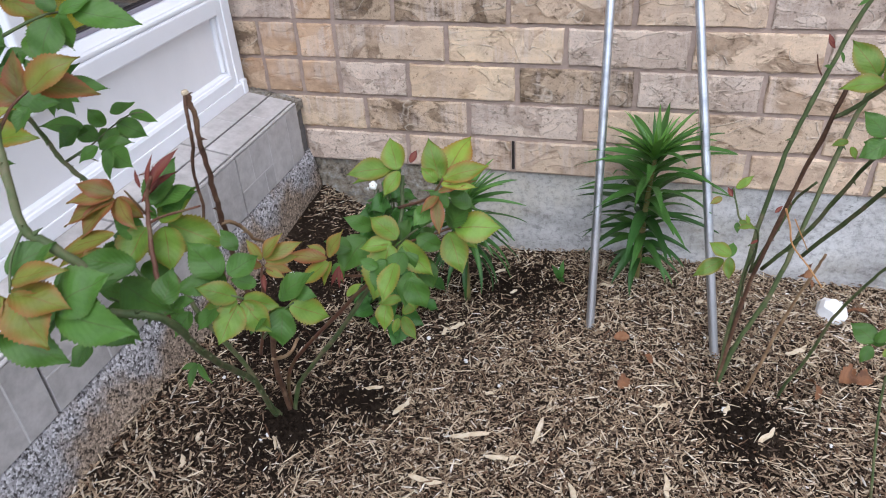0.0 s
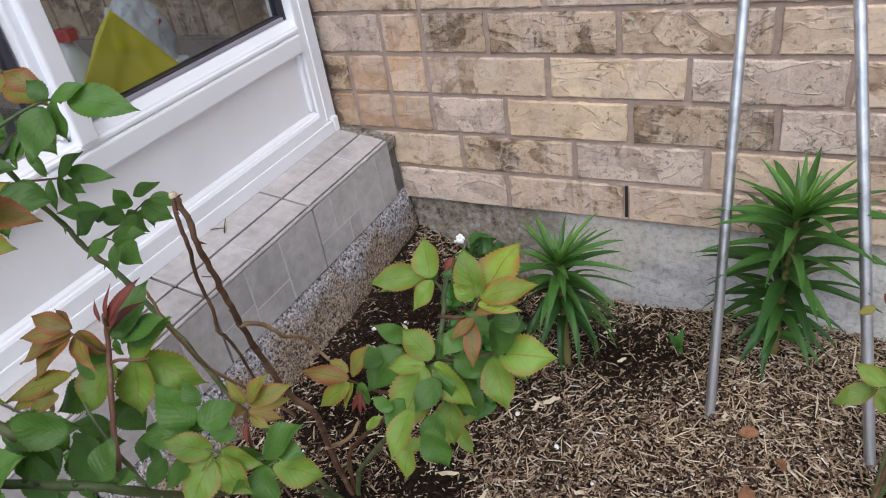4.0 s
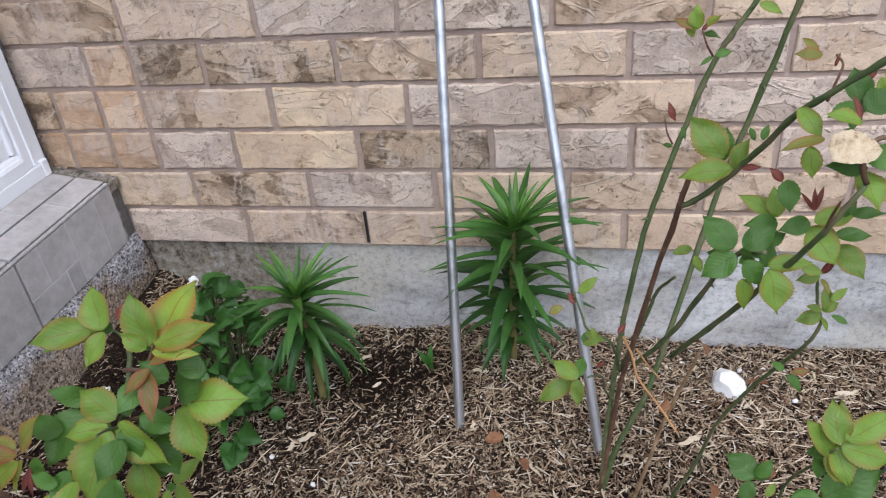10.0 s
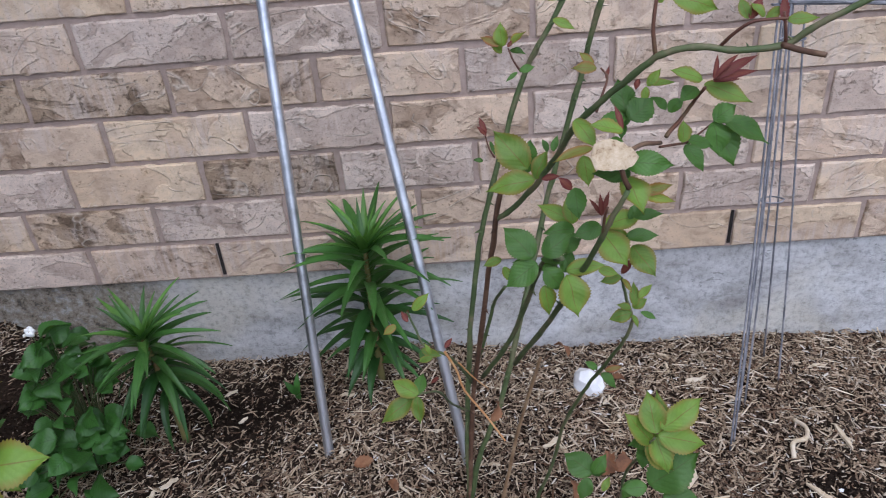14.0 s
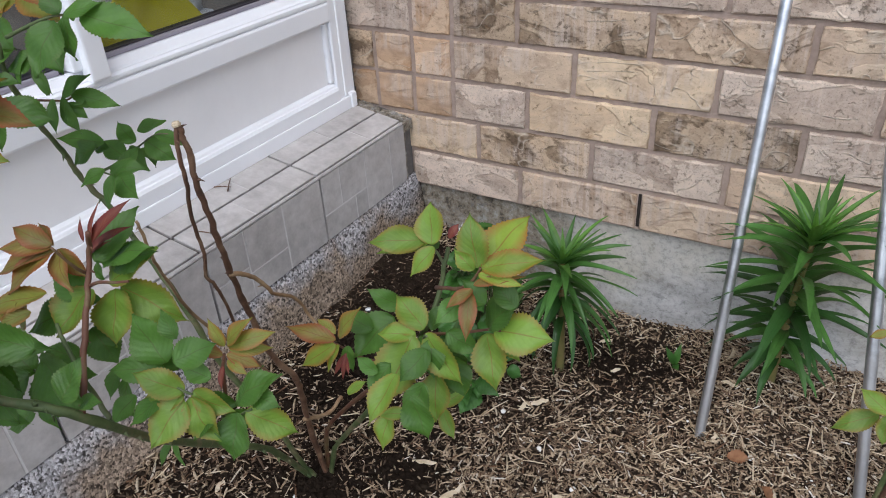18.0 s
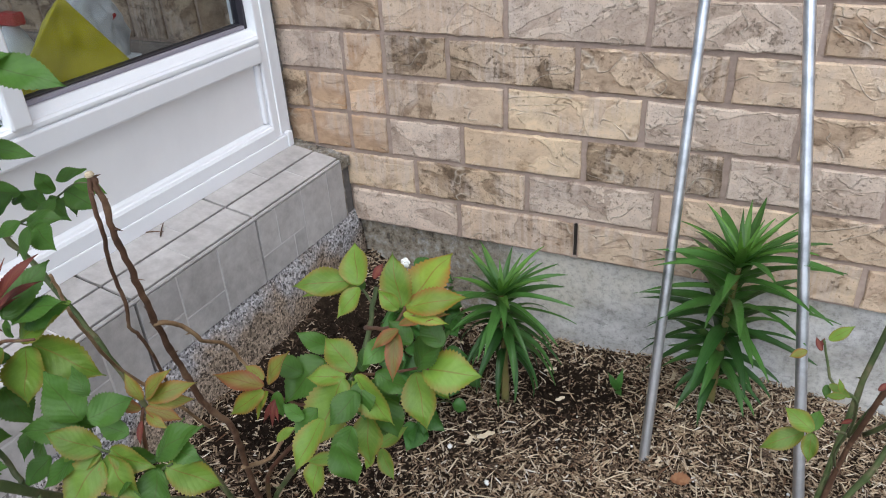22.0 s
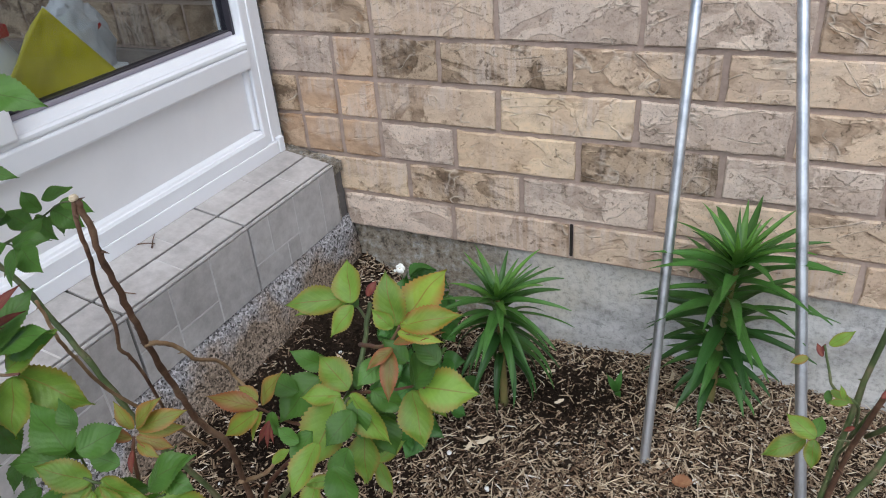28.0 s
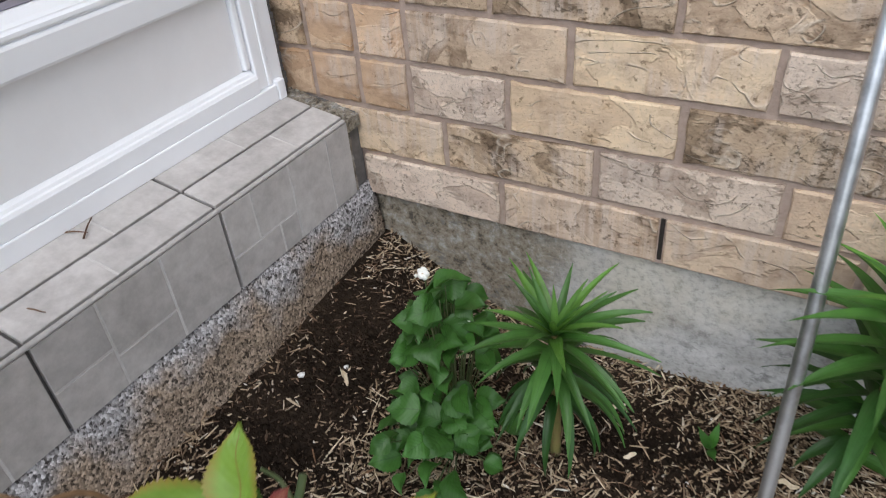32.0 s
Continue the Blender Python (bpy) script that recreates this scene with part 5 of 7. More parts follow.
spray(tall_rose, ((1.122, -0.380, 0.703, 1.121, -0.373, 0.728, 0.62, 'l'), (1.119, -0.380, 0.705, 1.098, -0.371, 0.713, 0.40, 'r'), (1.132, -0.379, 0.704, 1.150, -0.366, 0.714, 0.45, 'v'), (1.128, -0.380, 0.702, 1.136, -0.375, 0.708, 0.40, 'd'), (1.139, -0.418, 0.684, 1.156, -0.415, 0.687, 0.50, 'g'), (1.136, -0.419, 0.683, 1.123, -0.424, 0.675, 0.30, 'g'), (1.180, -0.433, 0.765, 1.159, -0.426, 0.770, 0.50, 'l'), (1.177, -0.421, 0.741, 1.199, -0.427, 0.731, 0.40, 'l'),))
spray(tall_rose, ((1.193, -0.600, 0.741, 1.172, -0.599, 0.742, 0.50, 'y'), (1.192, -0.591, 0.741, 1.181, -0.581, 0.750, 0.40, 'y'), (1.197, -0.624, 0.739, 1.200, -0.621, 0.749, 0.25, 'd'), (1.095, -0.467, 0.629, 1.089, -0.454, 0.644, 0.30, 'd'), (1.095, -0.476, 0.631, 1.085, -0.474, 0.642, 0.30, 'd'), (1.098, -0.503, 0.635, 1.102, -0.510, 0.623, 0.30, 'g'),))
spray(tall_rose, ((1.133, -0.556, 0.625, 1.103, -0.536, 0.658, 0.62, 'l'), (1.140, -0.574, 0.621, 1.153, -0.565, 0.647, 0.50, 'l'), (1.139, -0.573, 0.620, 1.093, -0.572, 0.610, 0.48, 'l'), (1.149, -0.601, 0.663, 1.145, -0.595, 0.673, 0.50, 'g'), (1.152, -0.617, 0.670, 1.157, -0.609, 0.681, 0.45, 'g'), (1.145, -0.588, 0.627, 1.163, -0.583, 0.627, 0.35, 'd'), (1.164, -0.656, 0.649, 1.153, -0.652, 0.659, 0.50, 'd'),))
spray(tall_rose, ((1.165, -0.660, 0.717, 1.179, -0.679, 0.700, 0.50, 'l'), (1.170, -0.714, 0.714, 1.141, -0.720, 0.708, 0.30, 'y'), (1.166, -0.699, 0.701, 1.169, -0.709, 0.680, 0.60, 'l'), (1.089, -0.510, 0.616, 1.079, -0.511, 0.618, 0.50, 'g'),))
spray(tall_rose, ((1.225, -0.682, 0.815, 1.219, -0.679, 0.824, 0.60, 'l'), (1.231, -0.688, 0.821, 1.263, -0.688, 0.809, 0.50, 'l'), (1.278, -0.715, 0.807, 1.274, -0.706, 0.819, 0.50, 'l'), (1.279, -0.716, 0.807, 1.288, -0.709, 0.820, 0.40, 'd'), (1.287, -0.720, 0.809, 1.280, -0.712, 0.817, 0.60, 'l'), (1.288, -0.722, 0.808, 1.299, -0.719, 0.815, 0.50, 'l'), (1.298, -0.729, 0.807, 1.300, -0.718, 0.822, 0.30, 'd'), (1.300, -0.729, 0.808, 1.319, -0.732, 0.809, 0.45, 'l'),))
spray(tall_rose, ((1.273, -0.675, 0.750, 1.277, -0.666, 0.766, 0.20, 'd'), (1.273, -0.675, 0.750, 1.295, -0.662, 0.764, 0.16, 'd'), (1.274, -0.673, 0.748, 1.312, -0.656, 0.760, 0.16, 'd'), (1.275, -0.672, 0.747, 1.311, -0.663, 0.750, 0.16, 'd'), (1.275, -0.670, 0.746, 1.295, -0.672, 0.747, 0.20, 'd'), (1.266, -0.668, 0.747, 1.243, -0.662, 0.755, 0.45, 'l'), (1.272, -0.659, 0.740, 1.305, -0.672, 0.728, 0.42, 'l'),))
spray(tall_rose, ((1.227, -0.650, 0.739, 1.237, -0.647, 0.751, 0.50, 'l'), (1.228, -0.650, 0.741, 1.248, -0.651, 0.741, 0.35, 'l'), (1.226, -0.650, 0.738, 1.224, -0.654, 0.726, 0.50, 'l'), (1.221, -0.643, 0.743, 1.218, -0.646, 0.735, 0.50, 'd'), (1.204, -0.676, 0.727, 1.200, -0.659, 0.748, 0.65, 'g'), (1.205, -0.687, 0.725, 1.225, -0.675, 0.736, 0.80, 'g'), (1.202, -0.681, 0.726, 1.180, -0.687, 0.721, 0.60, 'g'), (1.193, -0.715, 0.727, 1.168, -0.715, 0.734, 0.45, 'l'), (1.194, -0.710, 0.726, 1.189, -0.700, 0.743, 0.22, 'd'),))
spray(tall_rose, ((1.245, -0.648, 0.716, 1.233, -0.644, 0.726, 0.60, 'g'), (1.248, -0.646, 0.713, 1.260, -0.643, 0.722, 0.70, 'g'), (1.267, -0.632, 0.677, 1.269, -0.623, 0.693, 0.70, 'l'), (1.275, -0.624, 0.676, 1.295, -0.627, 0.669, 0.60, 'g'), (1.271, -0.630, 0.673, 1.284, -0.643, 0.654, 0.60, 'g'),))
spray(tall_rose, ((1.300, -0.612, 0.688, 1.319, -0.608, 0.699, 0.80, 'g'), (1.300, -0.612, 0.686, 1.305, -0.622, 0.658, 0.70, 'g'), (1.307, -0.613, 0.688, 1.350, -0.615, 0.664, 0.40, 'g'), (1.190, -0.741, 0.713, 1.224, -0.745, 0.710, 0.50, 'g'), (1.196, -0.734, 0.701, 1.168, -0.739, 0.704, 0.50, 'g'), (1.192, -0.733, 0.696, 1.203, -0.754, 0.677, 0.70, 'l'),))
spray(tall_rose, ((1.189, -0.670, 0.628, 1.180, -0.659, 0.639, 0.20, 'd'), (1.189, -0.671, 0.628, 1.188, -0.665, 0.647, 0.20, 'd'), (1.190, -0.671, 0.629, 1.197, -0.659, 0.645, 0.20, 'd'), (1.214, -0.703, 0.666, 1.239, -0.701, 0.670, 0.35, 'y'), (1.215, -0.701, 0.663, 1.240, -0.709, 0.659, 0.30, 'v'),))
spray(tall_rose, ((1.194, -0.664, 0.614, 1.228, -0.656, 0.617, 0.50, 'l'), (1.191, -0.661, 0.611, 1.165, -0.670, 0.608, 0.55, 'g'), (1.194, -0.660, 0.603, 1.211, -0.682, 0.582, 0.75, 'l'), (1.216, -0.658, 0.597, 1.243, -0.660, 0.597, 0.45, 'g'), (1.216, -0.677, 0.629, 1.239, -0.683, 0.633, 0.40, 'g'), (1.167, -0.643, 0.609, 1.138, -0.628, 0.619, 0.40, 'l'), (1.168, -0.645, 0.607, 1.164, -0.634, 0.631, 0.55, 'l'), (1.166, -0.662, 0.653, 1.167, -0.680, 0.633, 0.60, 'g'), (1.168, -0.648, 0.603, 1.140, -0.655, 0.604, 0.50, 'g'),))
spray(tall_rose, ((1.126, -0.678, 0.593, 1.103, -0.661, 0.614, 0.70, 'g'), (1.136, -0.676, 0.593, 1.161, -0.669, 0.609, 0.65, 'g'), (1.152, -0.670, 0.591, 1.172, -0.663, 0.600, 0.60, 'g'), (1.129, -0.681, 0.588, 1.102, -0.688, 0.570, 0.65, 'g'), (1.136, -0.683, 0.582, 1.152, -0.690, 0.564, 0.75, 'g'), (1.135, -0.692, 0.570, 1.138, -0.700, 0.545, 0.60, 'l'), (1.155, -0.695, 0.582, 1.163, -0.711, 0.550, 0.72, 'l'), (1.156, -0.687, 0.582, 1.188, -0.691, 0.588, 0.45, 'l'), (1.099, -0.636, 0.566, 1.082, -0.638, 0.561, 0.50, 'l'), (1.101, -0.647, 0.564, 1.106, -0.657, 0.553, 0.50, 'l'),))
spray(tall_rose, ((1.224, -0.651, 0.581, 1.240, -0.674, 0.563, 0.65, 'l'), (1.187, -0.676, 0.574, 1.204, -0.680, 0.570, 0.50, 'l'), (1.216, -0.645, 0.543, 1.197, -0.645, 0.538, 0.50, 'l'), (1.216, -0.647, 0.548, 1.226, -0.642, 0.561, 0.40, 'd'), (1.219, -0.641, 0.537, 1.226, -0.650, 0.527, 0.40, 'y'), (1.241, -0.615, 0.483, 1.240, -0.604, 0.505, 0.40, 'l'), (1.243, -0.616, 0.494, 1.258, -0.608, 0.504, 0.40, 'l'), (1.247, -0.616, 0.475, 1.262, -0.621, 0.469, 0.40, 'g'), (1.237, -0.617, 0.473, 1.243, -0.623, 0.461, 0.40, 'l'), (1.237, -0.616, 0.475, 1.215, -0.616, 0.468, 0.60, 'l'), (1.236, -0.616, 0.481, 1.222, -0.614, 0.485, 0.50, 'l'),))
spray(tall_rose, ((1.249, -0.701, 0.382, 1.245, -0.674, 0.412, 0.60, 'l'), (1.255, -0.701, 0.389, 1.298, -0.680, 0.405, 0.50, 'l'), (1.247, -0.698, 0.363, 1.221, -0.688, 0.397, 0.50, 'l'), (1.252, -0.702, 0.379, 1.300, -0.701, 0.362, 0.50, 'l'), (1.243, -0.695, 0.361, 1.268, -0.707, 0.334, 0.60, 'l'),))
spray(tall_rose, ((1.249, -0.702, 0.304, 1.296, -0.696, 0.340, 0.65, 'g'), (1.245, -0.703, 0.302, 1.219, -0.703, 0.301, 0.60, 'g'), (1.263, -0.708, 0.295, 1.301, -0.714, 0.283, 0.60, 'g'), (1.194, -0.660, 0.279, 1.166, -0.641, 0.291, 0.75, 'g'), (1.194, -0.660, 0.279, 1.210, -0.651, 0.298, 0.55, 'g'), (1.190, -0.662, 0.273, 1.179, -0.673, 0.252, 0.60, 'g'), (1.203, -0.678, 0.269, 1.212, -0.668, 0.279, 0.50, 'l'), (1.234, -0.697, 0.307, 1.220, -0.704, 0.288, 0.60, 'g'),))
spray(tall_rose, ((0.995, -0.599, 0.359, 0.967, -0.583, 0.368, 0.58, 'l'), (0.988, -0.585, 0.342, 0.950, -0.599, 0.319, 0.45, 'l'), (0.995, -0.599, 0.356, 0.996, -0.613, 0.329, 0.52, 'l'), (0.995, -0.538, 0.439, 1.015, -0.533, 0.458, 0.40, 'l'), (0.975, -0.557, 0.432, 0.960, -0.561, 0.423, 0.50, 'y'), (0.986, -0.550, 0.435, 0.990, -0.543, 0.443, 0.40, 'd'), (0.989, -0.553, 0.433, 0.982, -0.545, 0.443, 0.40, 'd'), (1.003, -0.565, 0.400, 1.025, -0.568, 0.391, 0.40, 'l'), (1.014, -0.582, 0.405, 1.009, -0.577, 0.418, 0.40, 'l'), (1.035, -0.636, 0.458, 1.043, -0.629, 0.465, 0.40, 'd'), (1.017, -0.591, 0.408, 1.000, -0.589, 0.402, 0.40, 'l'), (1.024, -0.620, 0.403, 1.015, -0.621, 0.396, 0.40, 'd'),))
spray(tall_rose, ((1.188, -0.687, 0.462, 1.177, -0.683, 0.468, 0.50, 'g'), (1.194, -0.681, 0.450, 1.207, -0.687, 0.436, 0.50, 'g'), (1.198, -0.680, 0.453, 1.214, -0.680, 0.456, 0.40, 'r'),))


# ---------------------------------------------------------------- lilies against the wall
def strap(plant, foot, az, rise, fall, length, width, kind, rng, bend=1.25):
    """A strap leaf that leaves the stalk at one slope and bends over to another, folded along its rib."""
    n = 9
    out, up = Vector((math.cos(az), math.sin(az), 0)), Vector((0, 0, 1))
    side = Vector((-math.sin(az), math.cos(az), 0))
    side.rotate(Matrix.Rotation(rng.uniform(-0.35, 0.35), 3, out))
    sway = rng.uniform(-0.25, 0.25)
    bm = bmesh.new()
    uv = bm.loops.layers.uv.new("UVMap")
    p, rows, where = Vector(foot), [], {}
    for i in range(n + 1):
        v = i / n
        slope = rise + (fall - rise) * v ** bend
        d = out * math.cos(slope) + up * math.sin(slope) + side * sway * v
        lift = (up * math.cos(slope) - out * math.sin(slope))
        w = width * 0.5 * min(1.0, 0.45 + 2.6 * v) * (1.0 - v ** 1.7) ** 0.9
        row = []
        for u in (-1.0, -0.5, 0.0, 0.5, 1.0):
            vert = bm.verts.new(p + side * (u * max(w, 0.0003)) + lift * (0.42 * abs(u) * w + 0.04 * width * math.sin(7 * v + u)))
            if vert.co.y > -0.004:
                vert.co.y = -0.004 - 0.02 * (vert.co.y + 0.004)
            where[vert] = (u, v)
            row.append(vert)
        rows.append(row)
        p = p + d.normalized() * (length / n)
    for r0, r1 in zip(rows, rows[1:]):
        for k in range(4):
            f = bm.faces.new((r0[k], r0[k + 1], r1[k + 1], r1[k]))
            f.smooth = True
            for loop in f.loops:
                loop[uv].uv = where[loop.vert]
    bm.transform(Matrix.Translation(-plant.location))
    return part("leaf", bm, LEAF[kind], plant)


def lily(at, lean, height, label, seed, crown, body, low, long_leaf, low_leaf, width, hang):
    """A leafy lily stalk: a starry crown, then strap leaves in a spiral that arch out and hang more the lower they grow."""
    rng = random.Random(seed)
    plant = thing_at("lily_plant", at, label, "lily", "lilies")
    o = Vector(at)
    at_height = lambda h: o + Vector((lean[0] * h * h, lean[1] * h * h, height * h))
    stem(plant, [at_height(t) for t in (0, 0.25, 0.5, 0.75, 1.0)], 0.0085, 0.0042, LILY_STALK, 0, "stalk")
    for i in range(body):
        t = i / (body - 1)
        h = low + (0.96 - low) * t ** 0.85
        az = i * 2.3999 + rng.uniform(-0.35, 0.35)
        rise = 0.15 + 0.55 * t + rng.uniform(-0.2, 0.2)
        fall = -hang * (1.25 - 1.05 * t) + rng.uniform(-0.25, 0.25)
        length = long_leaf * (low_leaf + (1.05 - low_leaf) * math.sin(math.pi * min(0.5, 0.8 * t))) * rng.uniform(0.85, 1.1)
        # most lower leaves take the copy that has shade put into its colour
        kind = "lily" if t > 0.55 or rng.random() < 0.3 else "lily_shaded"
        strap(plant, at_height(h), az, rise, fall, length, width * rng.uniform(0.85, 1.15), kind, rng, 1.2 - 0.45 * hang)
    for i in range(crown):
        t = i / (crown - 1)
        az = i * 2.3999 + 0.4 + rng.uniform(-0.2, 0.2)
        rise = 0.62 + 0.62 * t + rng.uniform(-0.12, 0.12)
        fall = -0.05 + 1.05 * t + rng.uniform(-0.22, 0.22)
        length = long_leaf * (0.96 - 0.46 * t) * rng.uniform(0.9, 1.15)
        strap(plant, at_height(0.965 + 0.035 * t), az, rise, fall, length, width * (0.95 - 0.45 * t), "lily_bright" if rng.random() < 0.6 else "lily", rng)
    return plant


LILY_STALK = stalk_material("lily_stalk", (0.11, 0.115, 0.035), (0.17, 0.15, 0.05), (0.20, 0.13, 0.06))
lily((0.495, -0.235, -0.06), (0.012, -0.044), 0.285, "bright green lily shoot with a starry crown of strap leaves", 3, 22, 46, 0.46, 0.130, 1.0, 0.0205, 1.40)
lily((0.872, -0.125, -0.045), (0.012, -0.035), 0.345, "tall dark green lily plant with many pointed strap leaves", 8, 24, 62, 0.18, 0.162, 0.60, 0.0240, 0.80)


# ---------------------------------------------------------------- violet clump with a white flower
violet = thing_at("violet_plant", (0.315, -0.245, -0.04), "small violet clump with heart-shaped leaves and one white flower", "violet")
rng = random.Random(5)
for i in range(66):
    az = i * 2.3999 + rng.uniform(-0.5, 0.5)
    ring = math.sqrt((i + 0.5) / 66) * rng.uniform(0.8, 1.12)
    r = 0.100 * ring
    foot = Vector((0.330 + 0.2 * r * math.cos(az), -0.250 + 0.2 * r * math.sin(az), -0.045))
    head = Vector((0.333 + 0.80 * r * math.cos(az), -0.262 + 0.9 * r * math.sin(az), 0.220 - 0.20 * ring ** 2.2 + rng.uniform(-0.035, 0.028)))
    stalk = stem(violet, [foot, (foot + head) / 2 + Vector((0, 0, 0.015)), head], 0.0011, 0.0009, CANE, 0, "leaf_stalk")
    turn = az + rng.uniform(-0.9, 0.9)
    out = Vector((math.cos(turn), math.sin(turn) - 0.3, rng.uniform(-0.6, 0.25))).normalized()
    size = rng.uniform(0.028, 0.054)
    leaf = leaf_on(violet, head - out * size * 0.3, head + out * size * 0.7, size * rng.uniform(0.78, 0.95), Vector((rng.uniform(-0.8, 0.8), -0.35 + rng.uniform(-0.6, 0.6), 0.8)), "violet",
            droop=rng.uniform(0.02, 0.2), fold=rng.uniform(0.1, 0.6), teeth=19, serrate=0.05, shape=0.62, tip_power=0.5)
    leaf.parent = stalk
# lower leaves in front of the clump
for i in range(38):
    az = i * 2.3999 + rng.uniform(-0.5, 0.5)
    r = 0.085 * math.sqrt((i + 0.5) / 38)
    head = Vector((0.352 + r * math.cos(az), -0.348 + 0.85 * r * math.sin(az), 0.050 + rng.uniform(-0.050, 0.045) - 0.45 * r))
    foot = Vector((0.350 + 0.3 * r * math.cos(az), -0.310, -0.05))
    stalk = stem(violet, [foot, (foot + head) / 2 + Vector((0, 0, 0.010)), head], 0.0011, 0.0009, CANE, 0, "leaf_stalk")
    turn = az + rng.uniform(-0.9, 0.9)
    out = Vector((math.cos(turn), math.sin(turn) - 0.5, rng.uniform(-0.7, 0.1))).normalized()
    size = rng.uniform(0.030, 0.058)
    leaf = leaf_on(violet, head - out * size * 0.3, head + out * size * 0.7, size * rng.uniform(0.78, 0.95), Vector((rng.uniform(-0.6, 0.6), -0.4 + rng.uniform(-0.5, 0.5), 0.8)), "violet",
                   droop=rng.uniform(0.02, 0.2), fold=rng.uniform(0.1, 0.6), teeth=19, serrate=0.05, shape=0.62, tip_power=0.5)
    leaf.parent = stalk
bloom = bmesh.new()
bmesh.ops.create_icosphere(bloom, subdivisions=1, radius=0.0022, matrix=Matrix.Translation((-0.022, 0.0015, 0.266)))
bloom = part("flower", bloom, PETAL, violet, "small white violet flower", smooth=True)
for k in range(5):
    a = k * 2 * math.pi / 5 + 0.3
    m = Matrix.Translation((-0.022 + 0.0048 * math.cos(a), 0.003 + 0.003 * math.sin(a), 0.266 + 0.0045 * math.sin(a))) @ Matrix.Diagonal((0.0058, 0.0028, 0.0054, 1))
    petal = bmesh.new()
    bmesh.ops.create_icosphere(petal, subdivisions=2, radius=1.0, matrix=m)
    part("petal", petal, PETAL_WHITE, bloom, smooth=True)
stem(violet, [(0.325, -0.25, -0.04), (0.305, -0.246, 0.10), (0.293, -0.240, 0.224)], 0.0011, 0.0009, CANE, 0, "flower_stalk")
for x, y, z in ((0.281, -0.243, 0.219), (0.366, -0.262, 0.178), (0.372, -0.258, 0.180), (0.40, -0.33, 0.02)):
    bud = bmesh.new()
    bmesh.ops.create_icosphere(bud, subdivisions=1, radius=0.0028, matrix=Matrix.Translation((x - 0.315, y + 0.245, z + 0.04)) @ Matrix.Diagonal((1, 1, 1.3, 1)))
    part("bud", bud, PETAL_WHITE, violet, "pale flower bud", smooth=True)

weed = thing_at("weed_seedling", (0.700, -0.140, -0.058), "tiny green weed seedling in dark soil", "weed")
for dx, dy, dz in ((-0.022, -0.006, 0.030), (0.012, -0.028, -0.004), (0.004, 0.012, 0.034)):
    leaf_on(weed, (0.70, -0.140, -0.045), (0.70 + dx, -0.140 + dy, -0.030 + dz), 0.014, (0, -0.6, 0.8), "violet", teeth=9, serrate=0.03)

# ---------------------------------------------------------------- wire plant support leaning by the wall
cage = thing_at("wire_plant_support", (1.58, -0.22, -0.06), "folded grey wire plant support leaning against the wall", "plant support")
for k, (foot, top) in enumerate((((1.502, -0.343, -0.075), (1.582, -0.06, 0.640)), ((1.552, -0.242, -0.075), (1.593, -0.06, 0.645)),
                                 ((1.512, -0.330, -0.075), (1.588, -0.062, 0.642)), ((1.566, -0.232, -0.075), (1.600, -0.062, 0.643)), ((1.664, -0.071, -0.075), (1.606, -0.055, 0.640)), ((1.655, -0.169, -0.075), (1.624, -0.06, 0.638)))):
    side = 0.035 + 0.004 * k
    pts = [Vector(foot), (Vector(foot) + Vector(top)) / 2 + Vector((0.003, 0, 0)), Vector(top), Vector(top) + Vector((0.006, 0.0, 0.002)), Vector(top) + Vector((side, 0.0, 0.003)), Vector(top) + Vector((0.55, 0.002, -0.034 - 0.005 * k))]
    stem(cage, pts, 0.0018, 0.0018, WIRE, 0, "wire")
for k, z in enumerate((0.33, 0.60)):
    tie = smooth_path([(1.575 + 0.02 * math.cos(a) + 0.02, -0.10 + 0.012 * math.sin(a) - 0.11 * (0.6 - z), z) for a in (0, 1.05, 2.09, 3.14, 4.19, 5.24, 6.28)])
    stem(cage, tie[::3], 0.0013, 0.0013, WIRE, 0, "ring")


# ---------------------------------------------------------------- stone, dead leaves, chips
def lump(at, size, mat, name, label, category, seed, group="", detail=2):
    bm = bmesh.new()
    bmesh.ops.create_icosphere(bm, subdivisions=detail, radius=1.0)
    for v in bm.verts:
        k = 1.0 + 0.24 * noise.noise(v.co * 1.3 + Vector((seed, 0, 0))) + 0.12 * noise.noise(v.co * 3.1 + Vector((0, seed, 0)))
        v.co = Vector((v.co.x * size[0], v.co.y * size[1], v.co.z * size[2])) * k
    ob = link_mesh(name, bm, mat, True)
    ob.location = at
    ob.rotation_euler.z = seed * 1.7
    return tagged(ob, label, category, group)


lump((1.285, -0.158, -0.040), (0.034, 0.024, 0.030), WHITE_STONE, "white_stone", "angular white garden stone lying on the mulch", "stone", 7.0, detail=2)
for face in bpy.data.objects["white_stone"].data.polygons:
    face.use_smooth = False


def dry_leaf(at, size, turn, mat, name, label, seed, tilt=0.3, curl=0.5):
    bm = blade((-size / 2, 0, 0), (size / 2, 0, 0), size * 0.58, (0, 0, 1), droop=0.18, fold=curl, teeth=13, serrate=0.12, shape=0.8, tip_power=0.6)
    for v in bm.verts:
        v.co.z += 0.30 * size * noise.noise((v.co.x * 40, v.co.y * 40, seed))
    ob = link_mesh(name, bm, mat)
    ob.matrix_world = Matrix.Translation(at) @ Matrix.Rotation(turn, 4, "Z") @ Matrix.Rotation(tilt, 4, "X")
    return tagged(ob, label, "dead leaf", "fallen leaves")


